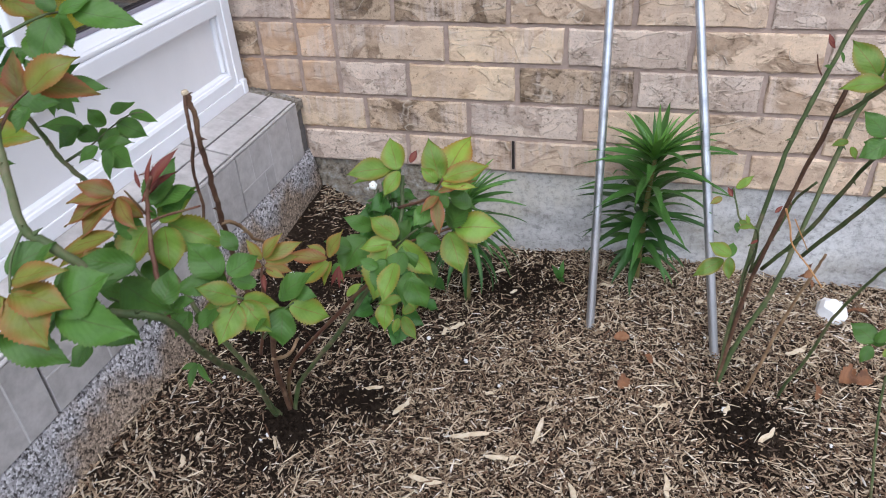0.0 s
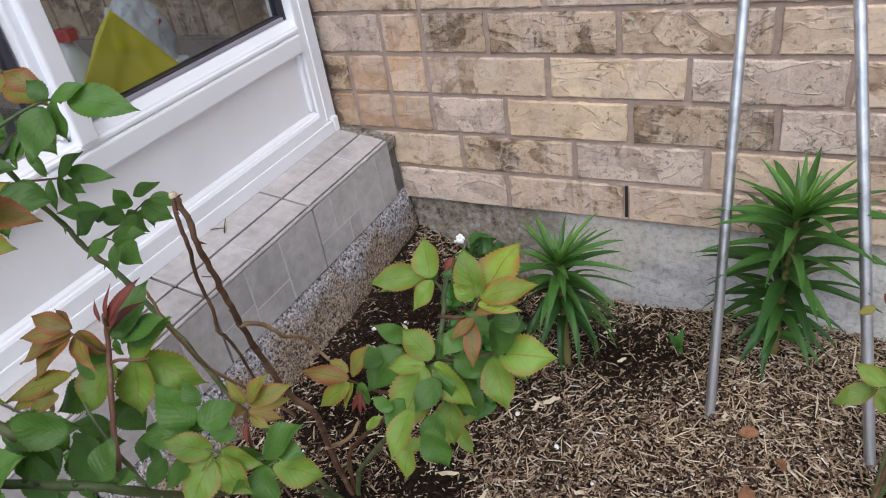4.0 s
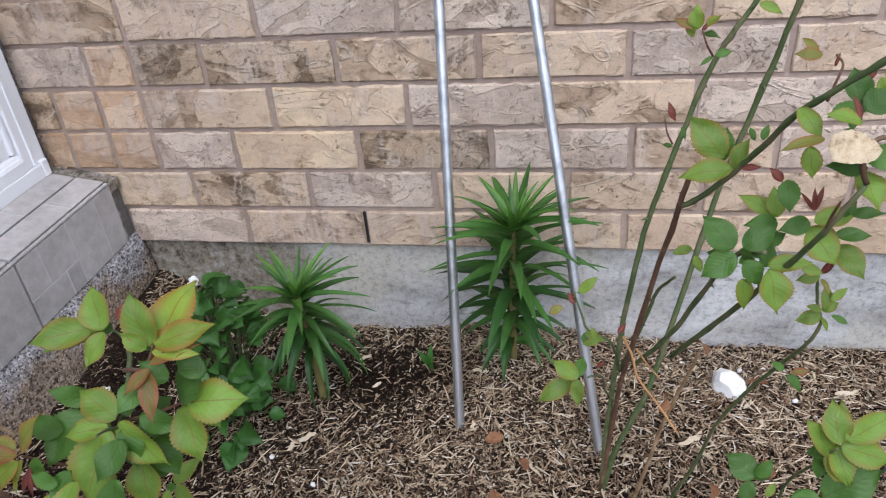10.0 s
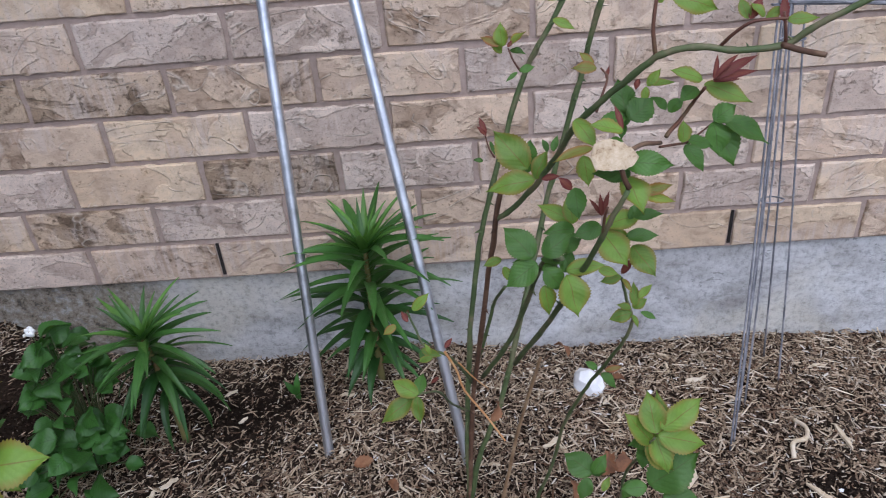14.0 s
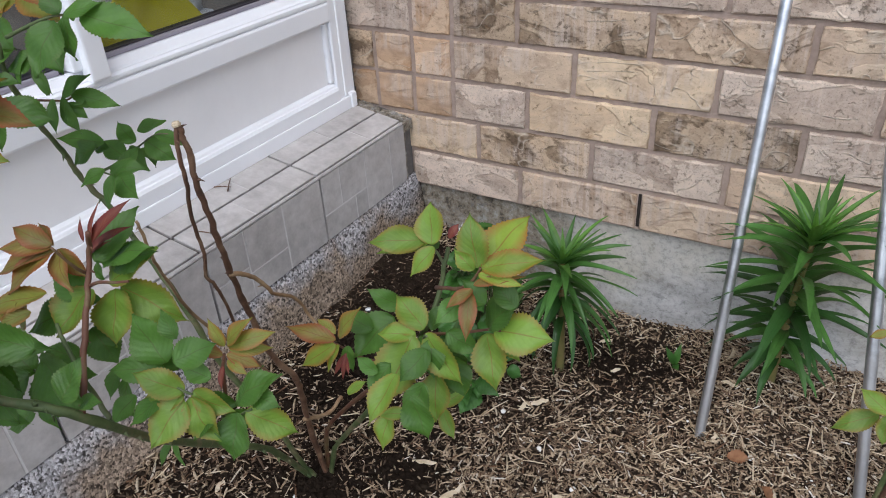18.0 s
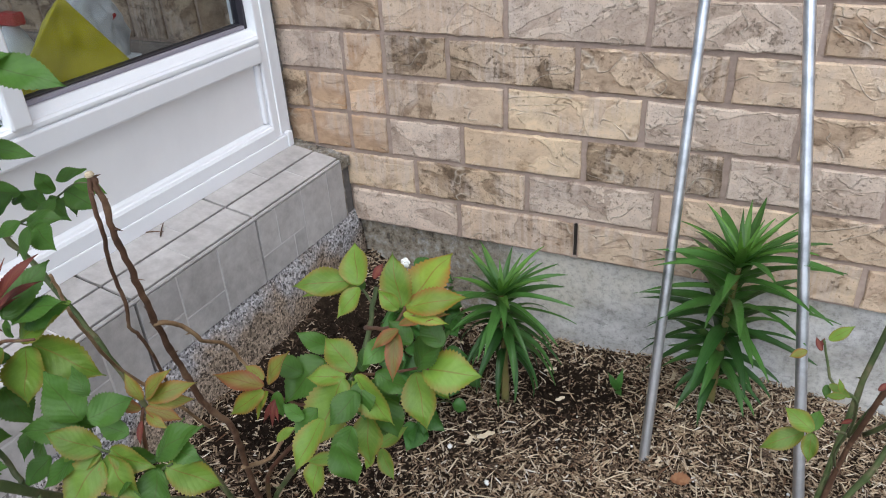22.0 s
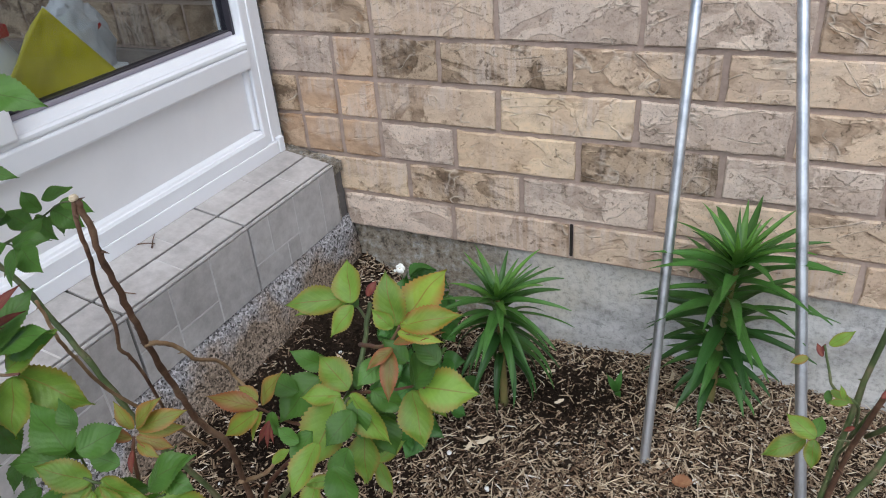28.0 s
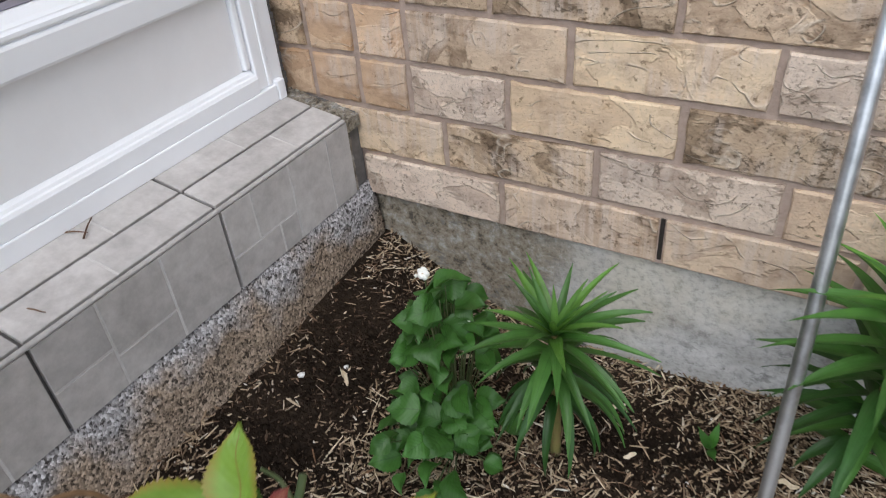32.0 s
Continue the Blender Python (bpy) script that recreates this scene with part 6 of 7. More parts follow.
for at, size, turn, tilt in (((0.855, -0.335, -0.040), 0.040, 0.4, 0.5), ((0.865, -0.465, -0.045), 0.040, 1.2, 0.3), ((1.245, -0.055, -0.040), 0.045, 2.2, 0.6),
                             ((1.277, -0.371, -0.034), 0.060, 0.9, 0.6), ((1.21, -0.415, -0.040), 0.05, 1.9, 0.7), ((1.335, -0.16, -0.040), 0.045, 2.9, 0.3),
                             ((0.905, -0.385, -0.045), 0.035, 2.4, 0.2), ((1.31, -0.36, -0.045), 0.05, 0.9, 0.5)):
    dry_leaf(at, size, turn, DEAD_LEAF, "dead_leaf", "curled rust-brown dead leaf on the mulch", size * 50 + turn, tilt)
caught = dry_leaf((1.083, -0.660, 0.386), 0.030, 1.3, DEAD_LEAF, "dead_leaf", "rust-brown dead leaf caught in the rose canes", 3.3, 1.1)
old = blade((0, 0, 0), (0.036, 0, 0), 0.0255, (0, 0, 1), droop=0.10, fold=0.05, teeth=13, serrate=0.03, shape=0.75, tip_power=0.3, acute=0.3)
for v in old.verts:
    v.co.z += 0.0022 * noise.noise(v.co * 210) + 0.0016 * noise.noise(v.co * 420)
ob = link_mesh("dried_leaf", old, PETAL)
ob.matrix_world = Matrix.Translation((1.163, -0.747, 0.722)) @ Matrix.Rotation(radians(4), 4, "Y") @ Matrix.Rotation(radians(42), 4, "X")
tagged(ob, "cream-coloured dried leaf caught on the rose", "dead leaf")


def chip(at, size, turn, seed):
    """A splintered wood chip with tapering, uneven ends."""
    bm = bmesh.new()
    n = 6
    rings = []
    for i in range(n + 1):
        u = i / n - 0.5
        w = size[1] * (1 - 0.75 * abs(2 * u) ** 3) * (1 + 0.25 * noise.noise((u * 5, seed, 0)))
        y = 0.25 * size[1] * noise.noise((u * 3, seed, 4.0)) * 3
        rings.append([bm.verts.new((u * size[0], y + s * w / 2, z)) for s, z in ((-1, 0), (1, 0), (0.8, size[2]), (-0.75, size[2] * 0.8))])
    for a, b in zip(rings, rings[1:]):
        for k in range(4):
            bm.faces.new((a[k], a[(k + 1) % 4], b[(k + 1) % 4], b[k]))
    bm.faces.new(rings[0][::-1])
    bm.faces.new(rings[-1])
    bmesh.ops.recalc_face_normals(bm, faces=bm.faces[:])
    ob = link_mesh("wood_chip", bm, PALE_WOOD)
    ob.matrix_world = Matrix.Translation(at) @ Matrix.Rotation(turn, 4, "Z") @ Matrix.Rotation(0.12 * math.sin(seed * 9), 4, "Y")
    return tagged(ob, "pale splintered wood chip on the mulch", "wood chip", "wood chips")


rng = random.Random(77)
for x, y, s, turn in ((1.616, -0.447, 0.060, 2.3), (1.774, -0.397, 0.085, 3.0), (1.70, -0.33, 0.06, 1.7), (0.50, -0.35, 0.035, 0.6), (0.72, -0.62, 0.07, 1.5),
                      (0.67, -0.70, 0.06, 0.2), (0.80, -0.75, 0.05, 1.9), (0.46, -0.62, 0.06, 1.3), (0.60, -0.66, 0.075, 0.25), (1.12, -0.55, 0.05, 0.9),
                      (1.20, -0.30, 0.06, 0.8), (0.55, -0.78, 0.06, 0.05), (0.95, -0.70, 0.05, 1.6), (1.42, -0.40, 0.05, 1.1), (1.50, -0.15, 0.05, 0.4)):
    chip((x, y, lie(x, y) + 0.010), (s, 0.010, 0.004), turn, s * 100 + x)
for k in range(60):
    x, y = rng.uniform(0.12, 1.9), rng.uniform(-0.95, -0.05)
    chip((x, y, lie(x, y) + 0.009), (rng.uniform(0.02, 0.045), rng.uniform(0.004, 0.009), 0.003), rng.uniform(0, 3.14), k * 1.37)
curl = thing_at("curled_twig", (1.615, -0.345, -0.05), "pale curled wood shaving on the mulch", "twig")
stem(curl, [(1.60, -0.37, -0.045), (1.607, -0.345, -0.035), (1.630, -0.340, -0.03), (1.640, -0.315, -0.03), (1.63, -0.29, -0.035)], 0.0042, 0.0034, PALE_WOOD, 0, "shaving")
for k in range(46):
    x, y = rng.uniform(0.10, 1.7), rng.uniform(-0.95, -0.03)
    s = rng.uniform(0.0022, 0.0055)
    lump((x, y, lie(x, y) + 0.007), (s * 1.3, s, s * 0.8), WHITE_STONE, "pebble", "small white pebble in the mulch", "pebble", k * 0.7, "pebbles", 1)

# ---------------------------------------------------------------- mulch


def bare(x, y):
    """Share of soil left bare of mulch, from 0 to 1."""
    b = 0.0
    for cx, cy, r, s in ((0.60, -0.155, 0.15, 0.86), (0.50, -0.13, 0.11, 0.85), (0.46, -0.36, 0.11, 0.66), (0.36, -0.46, 0.10, 0.7), (0.27, -0.72, 0.06, 0.95), (0.36, -0.62, 0.08, 0.7), (0.12, -0.20, 0.17, 0.96),
                         (0.14, -0.44, 0.10, 0.92), (0.13, -0.34, 0.11, 0.95), (1.09, -0.54, 0.10, 0.85), (0.72, -0.17, 0.07, 0.6), (1.75, -0.28, 0.07, 0.5), (1.63, -0.46, 0.08, 0.5), (1.92, -0.17, 0.05, 0.9), (0.60, -0.27, 0.06, 0.45),
                         (0.34, -0.14, 0.1, 0.55), (0.40, -0.45, 0.06, 0.4), (0.62, -0.27, 0.13, 0.52), (0.16, -0.58, 0.10, 0.75), (0.20, -0.80, 0.12, 0.6), (0.30, -0.50, 0.07, 0.5)):
        b = max(b, s * math.exp(-(((x - cx) ** 2 + (y - cy) ** 2) / (r * r)) ** 1.5))
    return min(1.0, b + 0.22 * max(0.0, noise.noise((x * 6, y * 6, 9.0))))


def shreds(name, n, lengths, widths, thick, lift, seed, keep, label, mat):
    r = np.random.RandomState(seed)
    xs, ys = r.uniform(-0.0, 2.35, n * 2), r.uniform(-1.32, 0.012, n * 2)
    chosen = [(x, y) for x, y, u in zip(xs, ys, r.uniform(0, 1, n * 2)) if u > keep * bare(x, y) and x > 0.055][:n]
    verts, faces = [], []
    for k, (x, y) in enumerate(chosen):
        length = lengths[0] * (lengths[1] / lengths[0]) ** (r.uniform() ** 1.8)
        w, h = r.uniform(*widths), r.uniform(*thick)
        a, tilt, bend = r.uniform(0, 6.283), r.normal(0, 0.16), r.normal(0, 0.10)
        ca, sa = math.cos(a), math.sin(a)
        z0 = lie(x, y) + r.uniform(0.0, lift)
        i = len(verts)
        for u, side in ((-0.5, 0.6), (0.0, 1.0), (0.5, 0.45)):
            off = bend * length * (0.25 - u * u)
            for s, hz in ((-0.5, 0.0), (0.5, 0.0), (0.12, h)):
                lx, ly = u * length, s * w * side + off
                verts.append((x + lx * ca - ly * sa, y + lx * sa + ly * ca, z0 + hz * side + tilt * lx + 0.3 * abs(tilt) * length))
        for q in (0, 3):
            for e, f in ((0, 1), (1, 2), (2, 0)):
                faces.append((i + q + e, i + q + f, i + q + 3 + f, i + q + 3 + e))
        faces.append((i, i + 2, i + 1))
        faces.append((i + 6, i + 7, i + 8))
    me = bpy.data.meshes.new(name)
    me.from_pydata(verts, [], faces)
    me.materials.append(mat)
    return tagged(new(name, me), label, "mulch", kind="stuff")


shreds("mulch", 88000, (0.006, 0.032), (0.0014, 0.0046), (0.0008, 0.0020), 0.012, 1, 1.0, "shredded straw-brown wood mulch over the soil", MULCH)
shreds("mulch_straw", 2600, (0.018, 0.060), (0.0012, 0.0034), (0.0008, 0.002), 0.014, 5, 1.0, "long pale straw-like fibres lying on the mulch", PALE_WOOD)
shreds("mulch_fines", 50000, (0.0025, 0.011), (0.0014, 0.0042), (0.0008, 0.002), 0.007, 2, 1.0, "fine pale crumbs of mulch", MULCH)
shreds("damp_mulch", 56000, (0.003, 0.020), (0.0014, 0.0048), (0.0008, 0.0022), 0.006, 7, 0.05, "damp dark brown mulch and soil crumbs", DARK_MULCH)



def soil_clods(n, seed):
    """Loose dark clods on the bare patches and round the roots, each an uneven eight-sided crumb."""
    r = np.random.RandomState(seed)
    verts, faces = [], []
    spots = ((0.27, -0.73, 0.07), (0.37, -0.62, 0.07), (0.60, -0.17, 0.13), (1.09, -0.54, 0.09), (0.13, -0.28, 0.12), (0.17, -0.52, 0.10), (1.92, -0.17, 0.05), (1.66, -0.46, 0.08))
    for k in range(n):
        cx, cy, spread = spots[k % len(spots)]
        x, y = cx + r.normal(0, spread * 0.55), cy + r.normal(0, spread * 0.55)
        if x < 0.075 or y > 0.0:
            continue
        q = 0.0016 * (5.0 ** (r.uniform() ** 2.2))
        z = lie(x, y) + r.uniform(0.002, 0.008)
        i = len(verts)
        for dx, dy, dz in ((1, 0, 0), (0, 1, 0), (-1, 0, 0), (0, -1, 0), (0, 0, 1), (0, 0, -1)):
            verts.append((x + q * (dx * r.uniform(0.7, 1.3) + r.normal(0, 0.2)), y + q * (dy * r.uniform(0.7, 1.3) + r.normal(0, 0.2)), z + q * (dz * r.uniform(0.5, 1.0) + r.normal(0, 0.15))))
        for e in range(4):
            faces.append((i + e, i + (e + 1) % 4, i + 4))
            faces.append((i + (e + 1) % 4, i + e, i + 5))
    me = bpy.data.meshes.new("soil_clods")
    me.from_pydata(verts, [], faces)
    me.materials.append(SOIL)
    return tagged(new("soil_clods", me), "loose crumbs of dark damp soil on the bed", "soil", kind="stuff")


soil_clods(14000, 12)

# ---------------------------------------------------------------- inside the porch
boxed("porch_floor", (-2.2, -2.6, 0.25), (-0.46, 0.004, 0.33), GROUT, None)
tagged(bpy.data.objects["porch_floor"], "grey porch floor behind the glass", "floor", kind="structure")
boxed("wall_west", (-2.4, -2.6, -0.4), (-2.21, 0.30, 1.05), PANEL, None)
tagged(bpy.data.objects["wall_west"], "low pale parapet wall on the far side of the porch", "wall", kind="structure")
# added sheet out of view; its transmission sets how bright the porch interior is
def unseen_roof():
    m = bpy.data.materials.new("unseen_milky_sheet")
    m.use_nodes = True
    n, l = m.node_tree.nodes, m.node_tree.links
    t = n.new("ShaderNodeBsdfTranslucent")
    t.inputs[0].default_value = (0.10, 0.105, 0.11, 1)
    d = n.new("ShaderNodeBsdfTransparent")
    x = n.new("ShaderNodeMixShader")
    x.inputs[0].default_value = 0.06
    l.new(t.outputs[0], x.inputs[1])
    l.new(d.outputs[0], x.inputs[2])
    l.new(x.outputs[0], n["Material Output"].inputs[0])
    return m


boxed("ceiling", (-2.4, -2.6, 2.56), (-0.05, 0.30, 2.60), unseen_roof(), None)
tagged(bpy.data.objects["ceiling"], "added unseen milky sheet over the porch that dims its interior", "ceiling", kind="structure")
BENCH = grainy("dark_bench_wood", [(0.36, (0.16, 0.135, 0.12)), (0.6, (0.27, 0.235, 0.21))], 60.0, 0.7, 90.0, 0.3, 0.001, 0.3, 9.0)
bench = thing_at("storage_bench", (-0.50, -0.55, 0.33), "low dark wooden bench behind the porch glass", "bench")
for name, lo, hi in (("seat_board", (0.04, -0.42, 0.195), (0.32, 0.26, 0.22)), ("end_board", (0.05, -0.41, -0.04), (0.31, -0.38, 0.194)), ("end_board", (0.05, 0.22, -0.04), (0.31, 0.25, 0.194))):
    boxed(name, lo, hi, BENCH, bench, 0.003)
YELLOW = plastic("yellow_paper", (0.80, 0.70, 0.015), 0.5, 0.10)
FILM = plastic("white_film", (0.72, 0.73, 0.74), 0.35, 0.10)
RED = plastic("red_print", (0.45, 0.03, 0.03), 0.45, 0.03)


def yellow_bag():
    """A creased paper bag: a leaning peaked front and a bulging back, closed all round."""
    bm = bmesh.new()
    peak, right, left = Vector((-0.160, -0.470, 0.752)), Vector((-0.163, -0.310, 0.552)), Vector((-0.215, -0.640, 0.552))
    n = 16
    front, back = [], []
    for i in range(n + 1):
        a = i / n
        lo, hi = left.lerp(peak, a), right.lerp(peak, a)
        ra, rb = [], []
        for j in range(n + 1):
            b = j / n
            q = lo.lerp(hi, b)
            edge = min(1.0, 5 * min(b, 1 - b, 1 - a) + 0.0)
            crease = 0.010 * noise.noise((q.y * 26, q.z * 22, 1.0)) + 0.008 * abs(noise.noise((q.y * 60, q.z * 14, 5.0)))
            ra.append(bm.verts.new((q.x + crease * edge, q.y, q.z)))
            rb.append(bm.verts.new((q.x - 0.002 - 0.05 * edge * (1 - a * 0.6), q.y, q.z)))
        front.append(ra)
        back.append(rb)
    for i in range(n):
        for j in range(n):
            bm.faces.new((front[i][j], front[i][j + 1], front[i + 1][j + 1], front[i + 1][j]))
            bm.faces.new((back[i][j], back[i + 1][j], back[i + 1][j + 1], back[i][j + 1]))
        bm.faces.new((front[i][0], front[i + 1][0], back[i + 1][0], back[i][0]))
        bm.faces.new((front[i][n], back[i][n], back[i + 1][n], front[i + 1][n]))
    for j in range(n):
        bm.faces.new((front[0][j], back[0][j], back[0][j + 1], front[0][j + 1]))
    bmesh.ops.remove_doubles(bm, verts=bm.verts[:], dist=0.0004)
    bmesh.ops.recalc_face_normals(bm, faces=bm.faces[:])
    return bm


tagged(link_mesh("yellow_bag", yellow_bag(), YELLOW, True), "creased yellow paper bag leaning against the porch window", "bag")
sack = lump((-0.275, -0.345, 0.640), (0.050, 0.075, 0.085), FILM, "plastic_bag", "crumpled white plastic bag with red print on the bench", "plastic bag", 4.0, detail=5)
for v in sack.data.vertices:
    q = v.co * 24
    v.co *= 1.0 + 0.34 * (0.45 - abs(noise.noise(q))) + 0.20 * (0.4 - abs(noise.noise(q * 2.6))) + 0.07 * noise.noise(q * 6)
    v.co.z = max(v.co.z, -0.0855)
for k, (y, z, w) in enumerate(((0.02, 0.045, 0.020), (-0.012, 0.030, 0.016), (0.030, 0.010, 0.014))):
    bm = bmesh.new()
    box(bm, (-0.003, -w / 2, -0.004), (0.003, w / 2, 0.004), 0.002)
    bm.transform(Matrix.Translation((0.046 - 0.008 * k, y, z)) @ Matrix.Rotation(0.5 + 0.4 * k, 4, "X"))
    mark = part("red_mark", bm, RED, sack, "red printed bar")
    mark.matrix_parent_inverse = Matrix.Rotation(-4.0 * 1.7, 4, "Z")
bottle = thing_at("spray_bottle", (-0.30, -0.475, 0.5505), "clear plastic spray bottle with a red nozzle on the bench", "bottle")
bm = bmesh.new()
tube(bm, [(0, 0, 0), (0, 0, 0.004), (0, 0, 0.11), (0, 0, 0.13), (0, 0, 0.15)], [0.026, 0.030, 0.030, 0.022, 0.012], 18)
part("bottle_body", bm, FILM, bottle, "cloudy white plastic body", smooth=True)
boxed("nozzle", (-0.012, -0.012, 0.151), (0.030, 0.012, 0.172), RED, bottle, 0.003)
carton = thing_at("small_carton", (-0.235, -0.312, 0.5505), "small white carton on the bench", "carton")
boxed("carton_body", (-0.02, -0.02, 0.0), (0.02, 0.02, 0.055), FILM, carton, 0.002)
boxed("carton_lid", (-0.021, -0.021, 0.0555), (0.021, 0.021, 0.062), VINYL, carton, 0.002)
rag = lump((-0.315, -0.335, 0.665), (0.030, 0.040, 0.045), GASKET, "dark_cloth", "dark crumpled cloth tucked into the plastic bag", "cloth", 6.0, detail=3)

for k, (x, y, z, a) in enumerate(((-0.082, -0.487, 0.3485, 0.3), (-0.076, -0.470, 0.3475, 2.2), (-0.012, -0.605, 0.333, 0.15))):
    twig = thing_at("dry_twig", (x, y, z), "tiny dry twig lying on the tiled sill", "twig", "twigs on the sill")
    d = Vector((math.cos(a), math.sin(a), 0.1)) * 0.022
    stem(twig, [Vector((x, y, z)) - d, Vector((x, y, z + 0.002)), Vector((x, y, z)) + d], 0.0014, 0.0007, BARK, 0, "twig")


# ---------------------------------------------------------------- tiles of the sill
def tile_mesh(w, h, cuts, rise=0.008):
    """A tile of w by h in its own plane, pressed into stones by fine grooves; cuts are (u0, v0, u1, v1)."""
    bm = bmesh.new()
    box(bm, (0, 0, 0), (w, h, rise - 0.0012))
    bm.normal_update()
    for f in bm.faces:
        f.material_index = 1 if f.normal.z > 0.5 else 0
    for k, (u0, v0, u1, v1) in enumerate(cuts):
        x0, y0, x1, y1 = (e * size + (inset if 0.001 < e < 0.999 else 0.0) for e, size, inset in ((u0, w, 0.0018), (v0, h, 0.0018), (u1, w, -0.0018), (v1, h, -0.0018)))
        box(bm, (x0, y0, rise - 0.0012), (x1, y1, rise - 0.0002 * (k % 3)), 0.0006)
    return bm


PRESSED = (
    ((0, 0.40, 0.19, 1), (0.19, 0.40, 0.48, 1), (0, 0, 0.34, 0.40), (0.34, 0, 0.48, 0.40), (0.48, 0, 0.80, 1), (0.80, 0, 1, 1)),
    ((0.63, 0, 1, 1), (0.29, 0.36, 0.63, 1), (0.29, 0, 0.63, 0.36), (0, 0.47, 0.29, 1), (0, 0, 0.29, 0.47)),
    ((0, 0.5, 0.42, 1), (0, 0, 0.42, 0.5), (0.42, 0, 0.74, 0.36), (0.42, 0.36, 0.74, 1), (0.74, 0, 1, 1)),
)
FLAT = ((0, 0, 0.45, 1), (0.45, 0, 1, 1)), ((0, 0, 0.62, 1), (0.62, 0, 1, 1))
for k in range(9):
    y1 = TILE_END - 0.3045 * k
    w = 0.2985
    # upright tiles on the front
    bm = tile_mesh(w, 0.1365, PRESSED[k % 3])
    bm.transform(Matrix(((0, 0, 1, FACE - 0.008), (1, 0, 0, y1 - w), (0, 1, 0, 0.1830), (0, 0, 0, 1))))
    part("tile", bm, TILE, sill).data.materials.append(TILE_SEAM)
    # two rows lying on the top, which falls towards the front
    for x0, d in ((-0.0395, 0.0590), (-0.100, 0.0565)):
        bm = tile_mesh(w, d, FLAT[(k + int(d * 1000)) % 2], 0.006)
        bm.transform(Matrix.Translation((x0 + d, y1 - w, sill_top(x0 + d) - 0.0060)) @ Matrix.Rotation(math.atan(SLOPE), 4, "Y") @ Matrix.Rotation(radians(90), 4, "Z"))
        part("tile", bm, TILE, sill).data.materials.append(TILE_SEAM)
joint = bmesh.new()
for i in range(30):
    z = 0.182 + 0.146 * i / 29
    w = 0.010 + 0.004 * noise.noise((z * 60, 0, 0))
    box(joint, (FACE - 0.012, TILE_END + 0.002 * noise.noise((z * 70, 3, 0)), z), (FACE - 0.004 + 0.003 * noise.noise((z * 90, 1, 0)), TILE_END + w, z + 0.0056), 0.001)
for i in range(24):
    for j in range(5):
        x, y = -0.115 + 0.140 * i / 23, TILE_END + 0.036 * j / 5
        box(joint, (x, y + 0.002 * noise.noise((x * 80, 2, j)), 0.300), (x + 0.0063, min(y + 0.0078, -0.0045), sill_top(x) - 0.004 + 0.007 * noise.noise((x * 70, 5, j * 0.9))), 0.0012)
part("mortar_fillet", joint, FOUNDATION, sill, "rough dirty mortar along the wall joint")
crack = bmesh.new()
for i in range(70):
    z = 0.345 + 0.0115 * i
    d = 0.006 * noise.noise((z * 40, 0, 8.0))
    box(crack, (-0.16, DOOR_Y1 + 0.002, z), (-0.117 + d, -0.0045, z + 0.0114), 0.002)
part("sealant_gap", crack, GROUT, sill, "dark crumbling filler between frame and bricks")
boxed("tile_edging", (FACE - 0.0075, -2.6, 0.3200), (FACE + 0.0005, TILE_END - 0.001, 0.3262), TILE, sill, 0.002, "narrow rounded tile edge strip")

# ---------------------------------------------------------------- bricks
random.seed(4)
ROWS_OF_BRICKS = (
    ((0.02, 0.296, 0.560, 0.825, 1.085, 1.333, 1.585, 1.837, 2.10, 2.36), "pmtytyytt"),
    ((-0.045, 0.196, 0.454, 0.715, 0.974, 1.222, 1.476, 1.731, 2.000, 2.26), "ybptmmpyp"),
    ((-0.150, -0.059, 0.039, 0.137, 0.311, 0.570, 0.831, 1.088, 1.340, 1.600, 1.852, 2.11, 2.37), "ooopybpmpttp"),
    ((-0.150, -0.059, 0.040, 0.138, 0.409, 0.676, 0.935, 1.193, 1.460, 1.722, 1.970, 2.23), "boomypmptpp"),
    ((-0.150, 0.042, 0.140, 0.287, 0.550, 0.816, 1.075, 1.334, 1.580, 1.835, 2.10, 2.36), "pobbmtptyyt"),
    ((-0.150, 0.143, 0.410, 0.675, 0.943, 1.197, 1.460, 1.730, 1.990, 2.25), "mtppmtpmt"),
    ((-0.150, -0.005, 0.260, 0.523, 0.790, 1.050, 1.312, 1.580, 1.840, 2.10), "otytpmtpy"),
    ((-0.150, 0.143, 0.410, 0.675, 0.943, 1.197, 1.460, 1.730, 1.990, 2.25), "ptmtyptbt"),
    ((-0.150, -0.005, 0.260, 0.523, 0.790, 1.050, 1.312, 1.580, 1.840, 2.10), "tptmtpytp"),
)


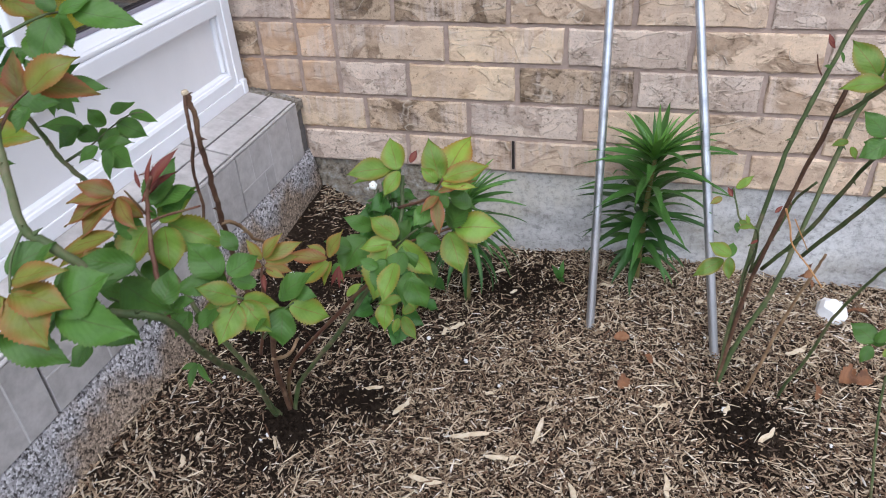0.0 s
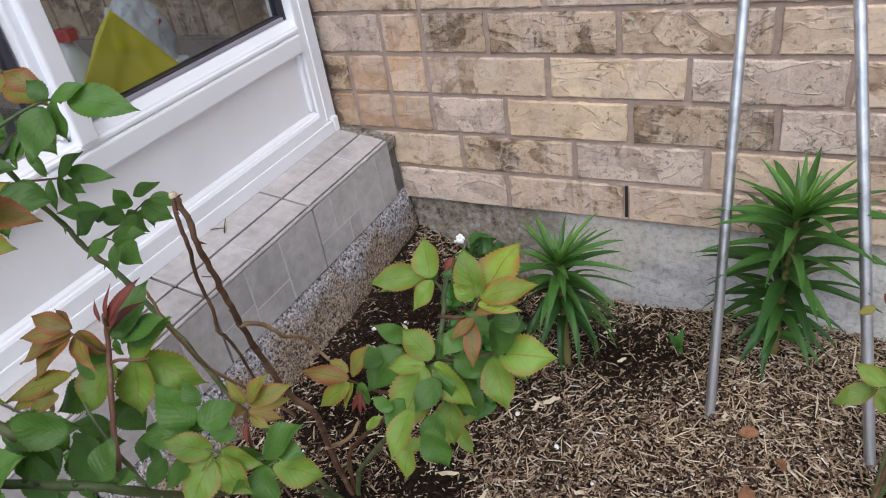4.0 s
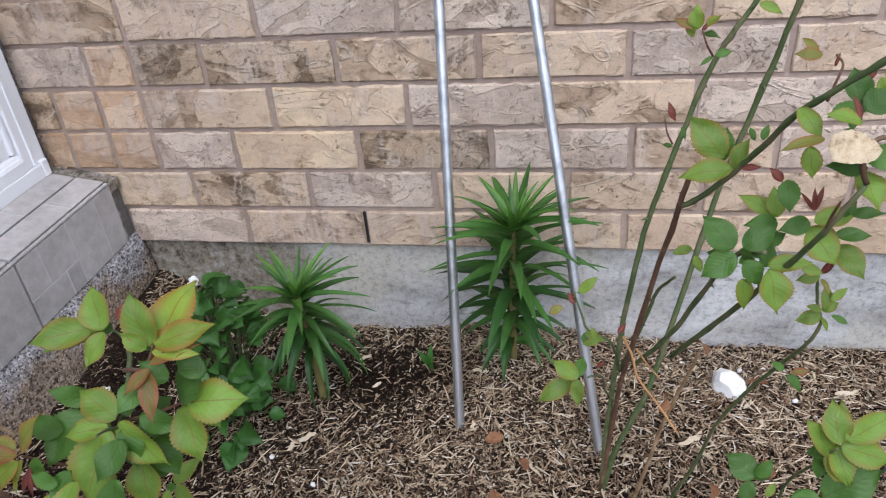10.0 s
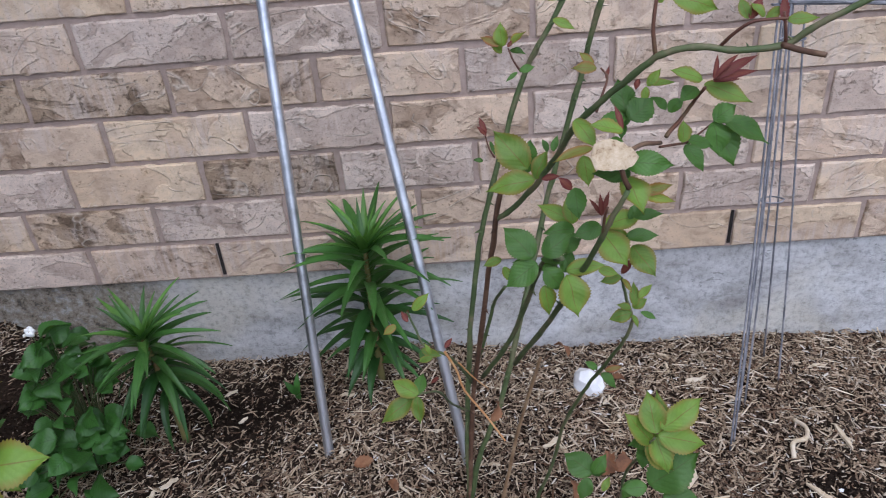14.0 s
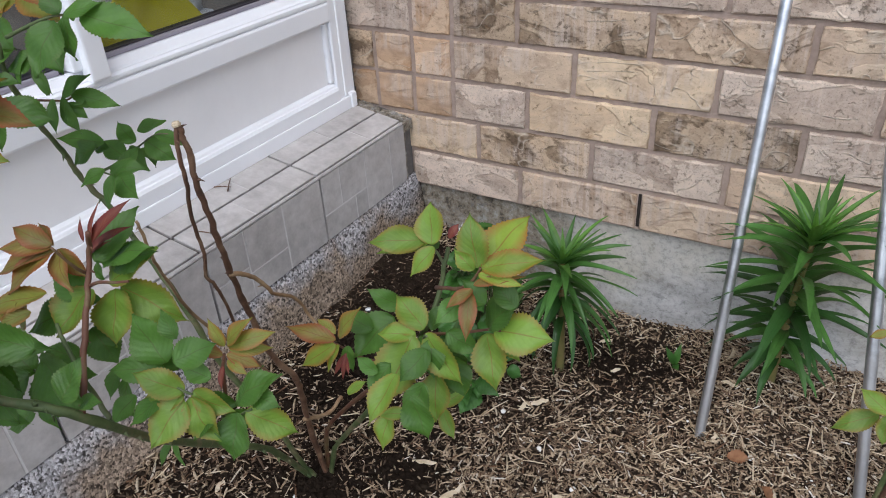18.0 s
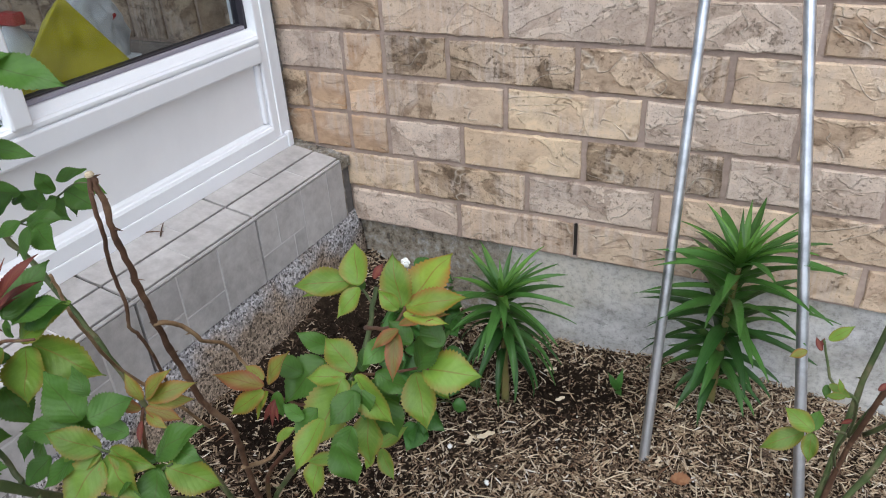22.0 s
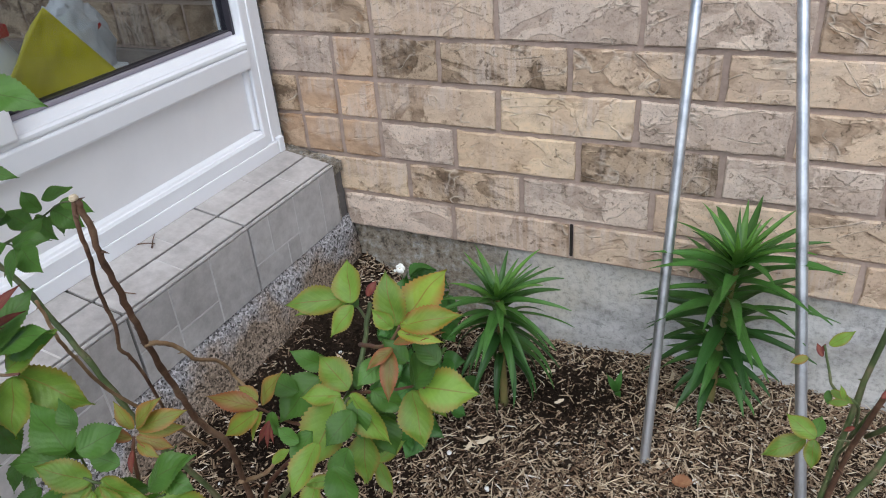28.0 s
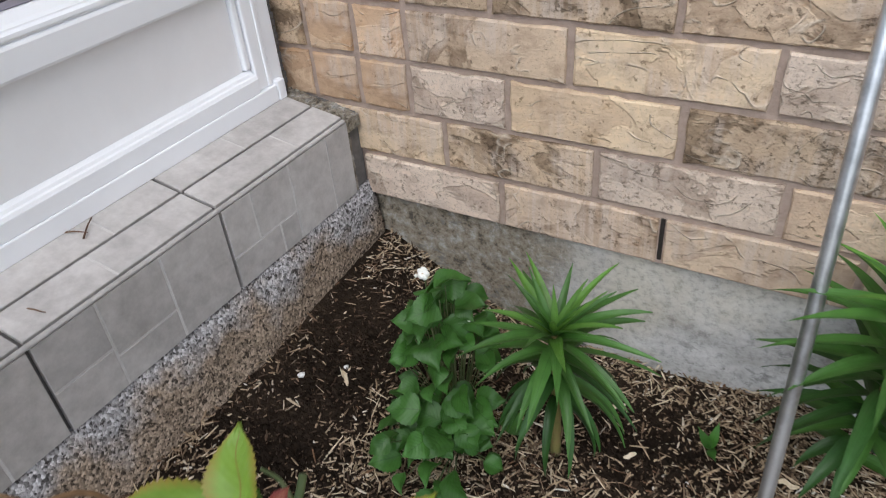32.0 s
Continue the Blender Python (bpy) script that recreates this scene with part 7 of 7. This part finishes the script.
def brick_mesh(length, seed):
    """A brick with rounded, slightly ragged edges and an uneven face; its front looks to -y."""
    bm = bmesh.new()
    nu, nv = (16 if length > 0.18 else 9), 5
    rows = []
    for j in range(nv + 1):
        row = []
        for i in range(nu + 1):
            e = 0.0026 + 0.0012 * noise.noise((i * 0.9, j * 0.9, seed))
            u = 0.0 if i == 0 else 1.0 if i == nu else (e + (length - 2 * e) * (i - 1) / (nu - 2)) / length
            v = 0.0 if j == 0 else 1.0 if j == nv else (e + (BRICK_TALL - 2 * e) * (j - 1) / (nv - 2)) / BRICK_TALL
            x, z = (u - 0.5) * length, (v - 0.5) * BRICK_TALL
            rim = i in (0, nu) or j in (0, nv)
            if i in (0, nu):
                x += 0.0030 * noise.noise((seed * 7.1, z * 55, i))
            if j in (0, nv):
                z += 0.0034 * noise.noise((x * 45, seed * 3.7, j)) + 0.0018 * noise.noise((x * 130, seed, j))
            y = 0.0026 + 0.0030 * noise.noise((x * 60, z * 60, seed)) if rim else 0.0
            row.append(bm.verts.new((x, y, z)))
        rows.append(row)
    for j in range(nv):
        for i in range(nu):
            bm.faces.new((rows[j][i], rows[j][i + 1], rows[j + 1][i + 1], rows[j + 1][i]))
    ring = rows[0] + [r[-1] for r in rows[1:]] + rows[-1][-2::-1] + [r[0] for r in rows[-2:0:-1]]
    back = [bm.verts.new((v.co.x, 0.016, v.co.z)) for v in ring]
    for i in range(len(ring)):
        bm.faces.new((ring[i], back[i], back[(i + 1) % len(ring)], ring[(i + 1) % len(ring)]))
    return bm


count = 0
for r, (joints, kinds) in enumerate(ROWS_OF_BRICKS):
    z = BRICK_FOOT + COURSE * r + BRICK_TALL / 2
    for a, b, kind in zip(joints, joints[1:], kinds + "tptmytp"):
        count += 1
        gap = 0.0055
        bm = brick_mesh(b - a - 2 * gap, count)
        ob = part("brick", bm, BRICK[kind], wall)
        ob.location = ((a + b) / 2, 0.001 * random.uniform(-1, 1), z + 0.0008 * random.uniform(-1, 1))
# the rest of the wall, higher up and further along
rest = bmesh.new()
for r in range(27):
    z = BRICK_FOOT + COURSE * r + BRICK_TALL / 2
    start = 2.12 + 0.13 * (r % 2) if r < 9 else -0.10 + 0.13 * (r % 2)
    if r < 9:
        start = ROWS_OF_BRICKS[r][0][-1]
    x = start
    while x + 0.262 < 3.6:
        box(rest, (x + 0.0055, 0.0, z - BRICK_TALL / 2), (x + 0.2565, 0.016, z + BRICK_TALL / 2))
        x += 0.262
more = part("further_bricks", rest, BRICK["t"], wall)
tagged(more, kind="stuff")
inner = bmesh.new()
for r in range(18):
    x = -0.172
    step = 0.167
    while x - step > -2.2:
        box(inner, (x - step + 0.005, 0.0, 0.5545 + 0.1065 * r), (x - 0.005, 0.016, 0.6515 + 0.1065 * r), 0.002)
        x -= step
        step = 0.1065
inner = part("inner_bricks", inner, BRICK["b"], wall, "dim square brown wall blocks inside the porch")
tagged(inner, kind="stuff")
boxed("plinth", (-2.2, -0.010, 0.33), (-0.172, 0.005, 0.5480), BENCH, wall, 0.003, "dark plain plinth inside the porch")
# near-black strips on the mortar stand for the shade inside open weep joints
HOLE_SHADE = grainy("gap_shade", [(0.35, (0.012, 0.010, 0.009)), (0.6, (0.03, 0.025, 0.022))], 60.0)
for x in (0.560, 1.585):
    boxed("weep_hole", (x - 0.0033, 0.0035, BRICK_FOOT + 0.003), (x + 0.0033, 0.0062, BRICK_FOOT + 0.078), HOLE_SHADE, wall, 0.001, "weep joint between bricks, its inner shade a near-black strip")
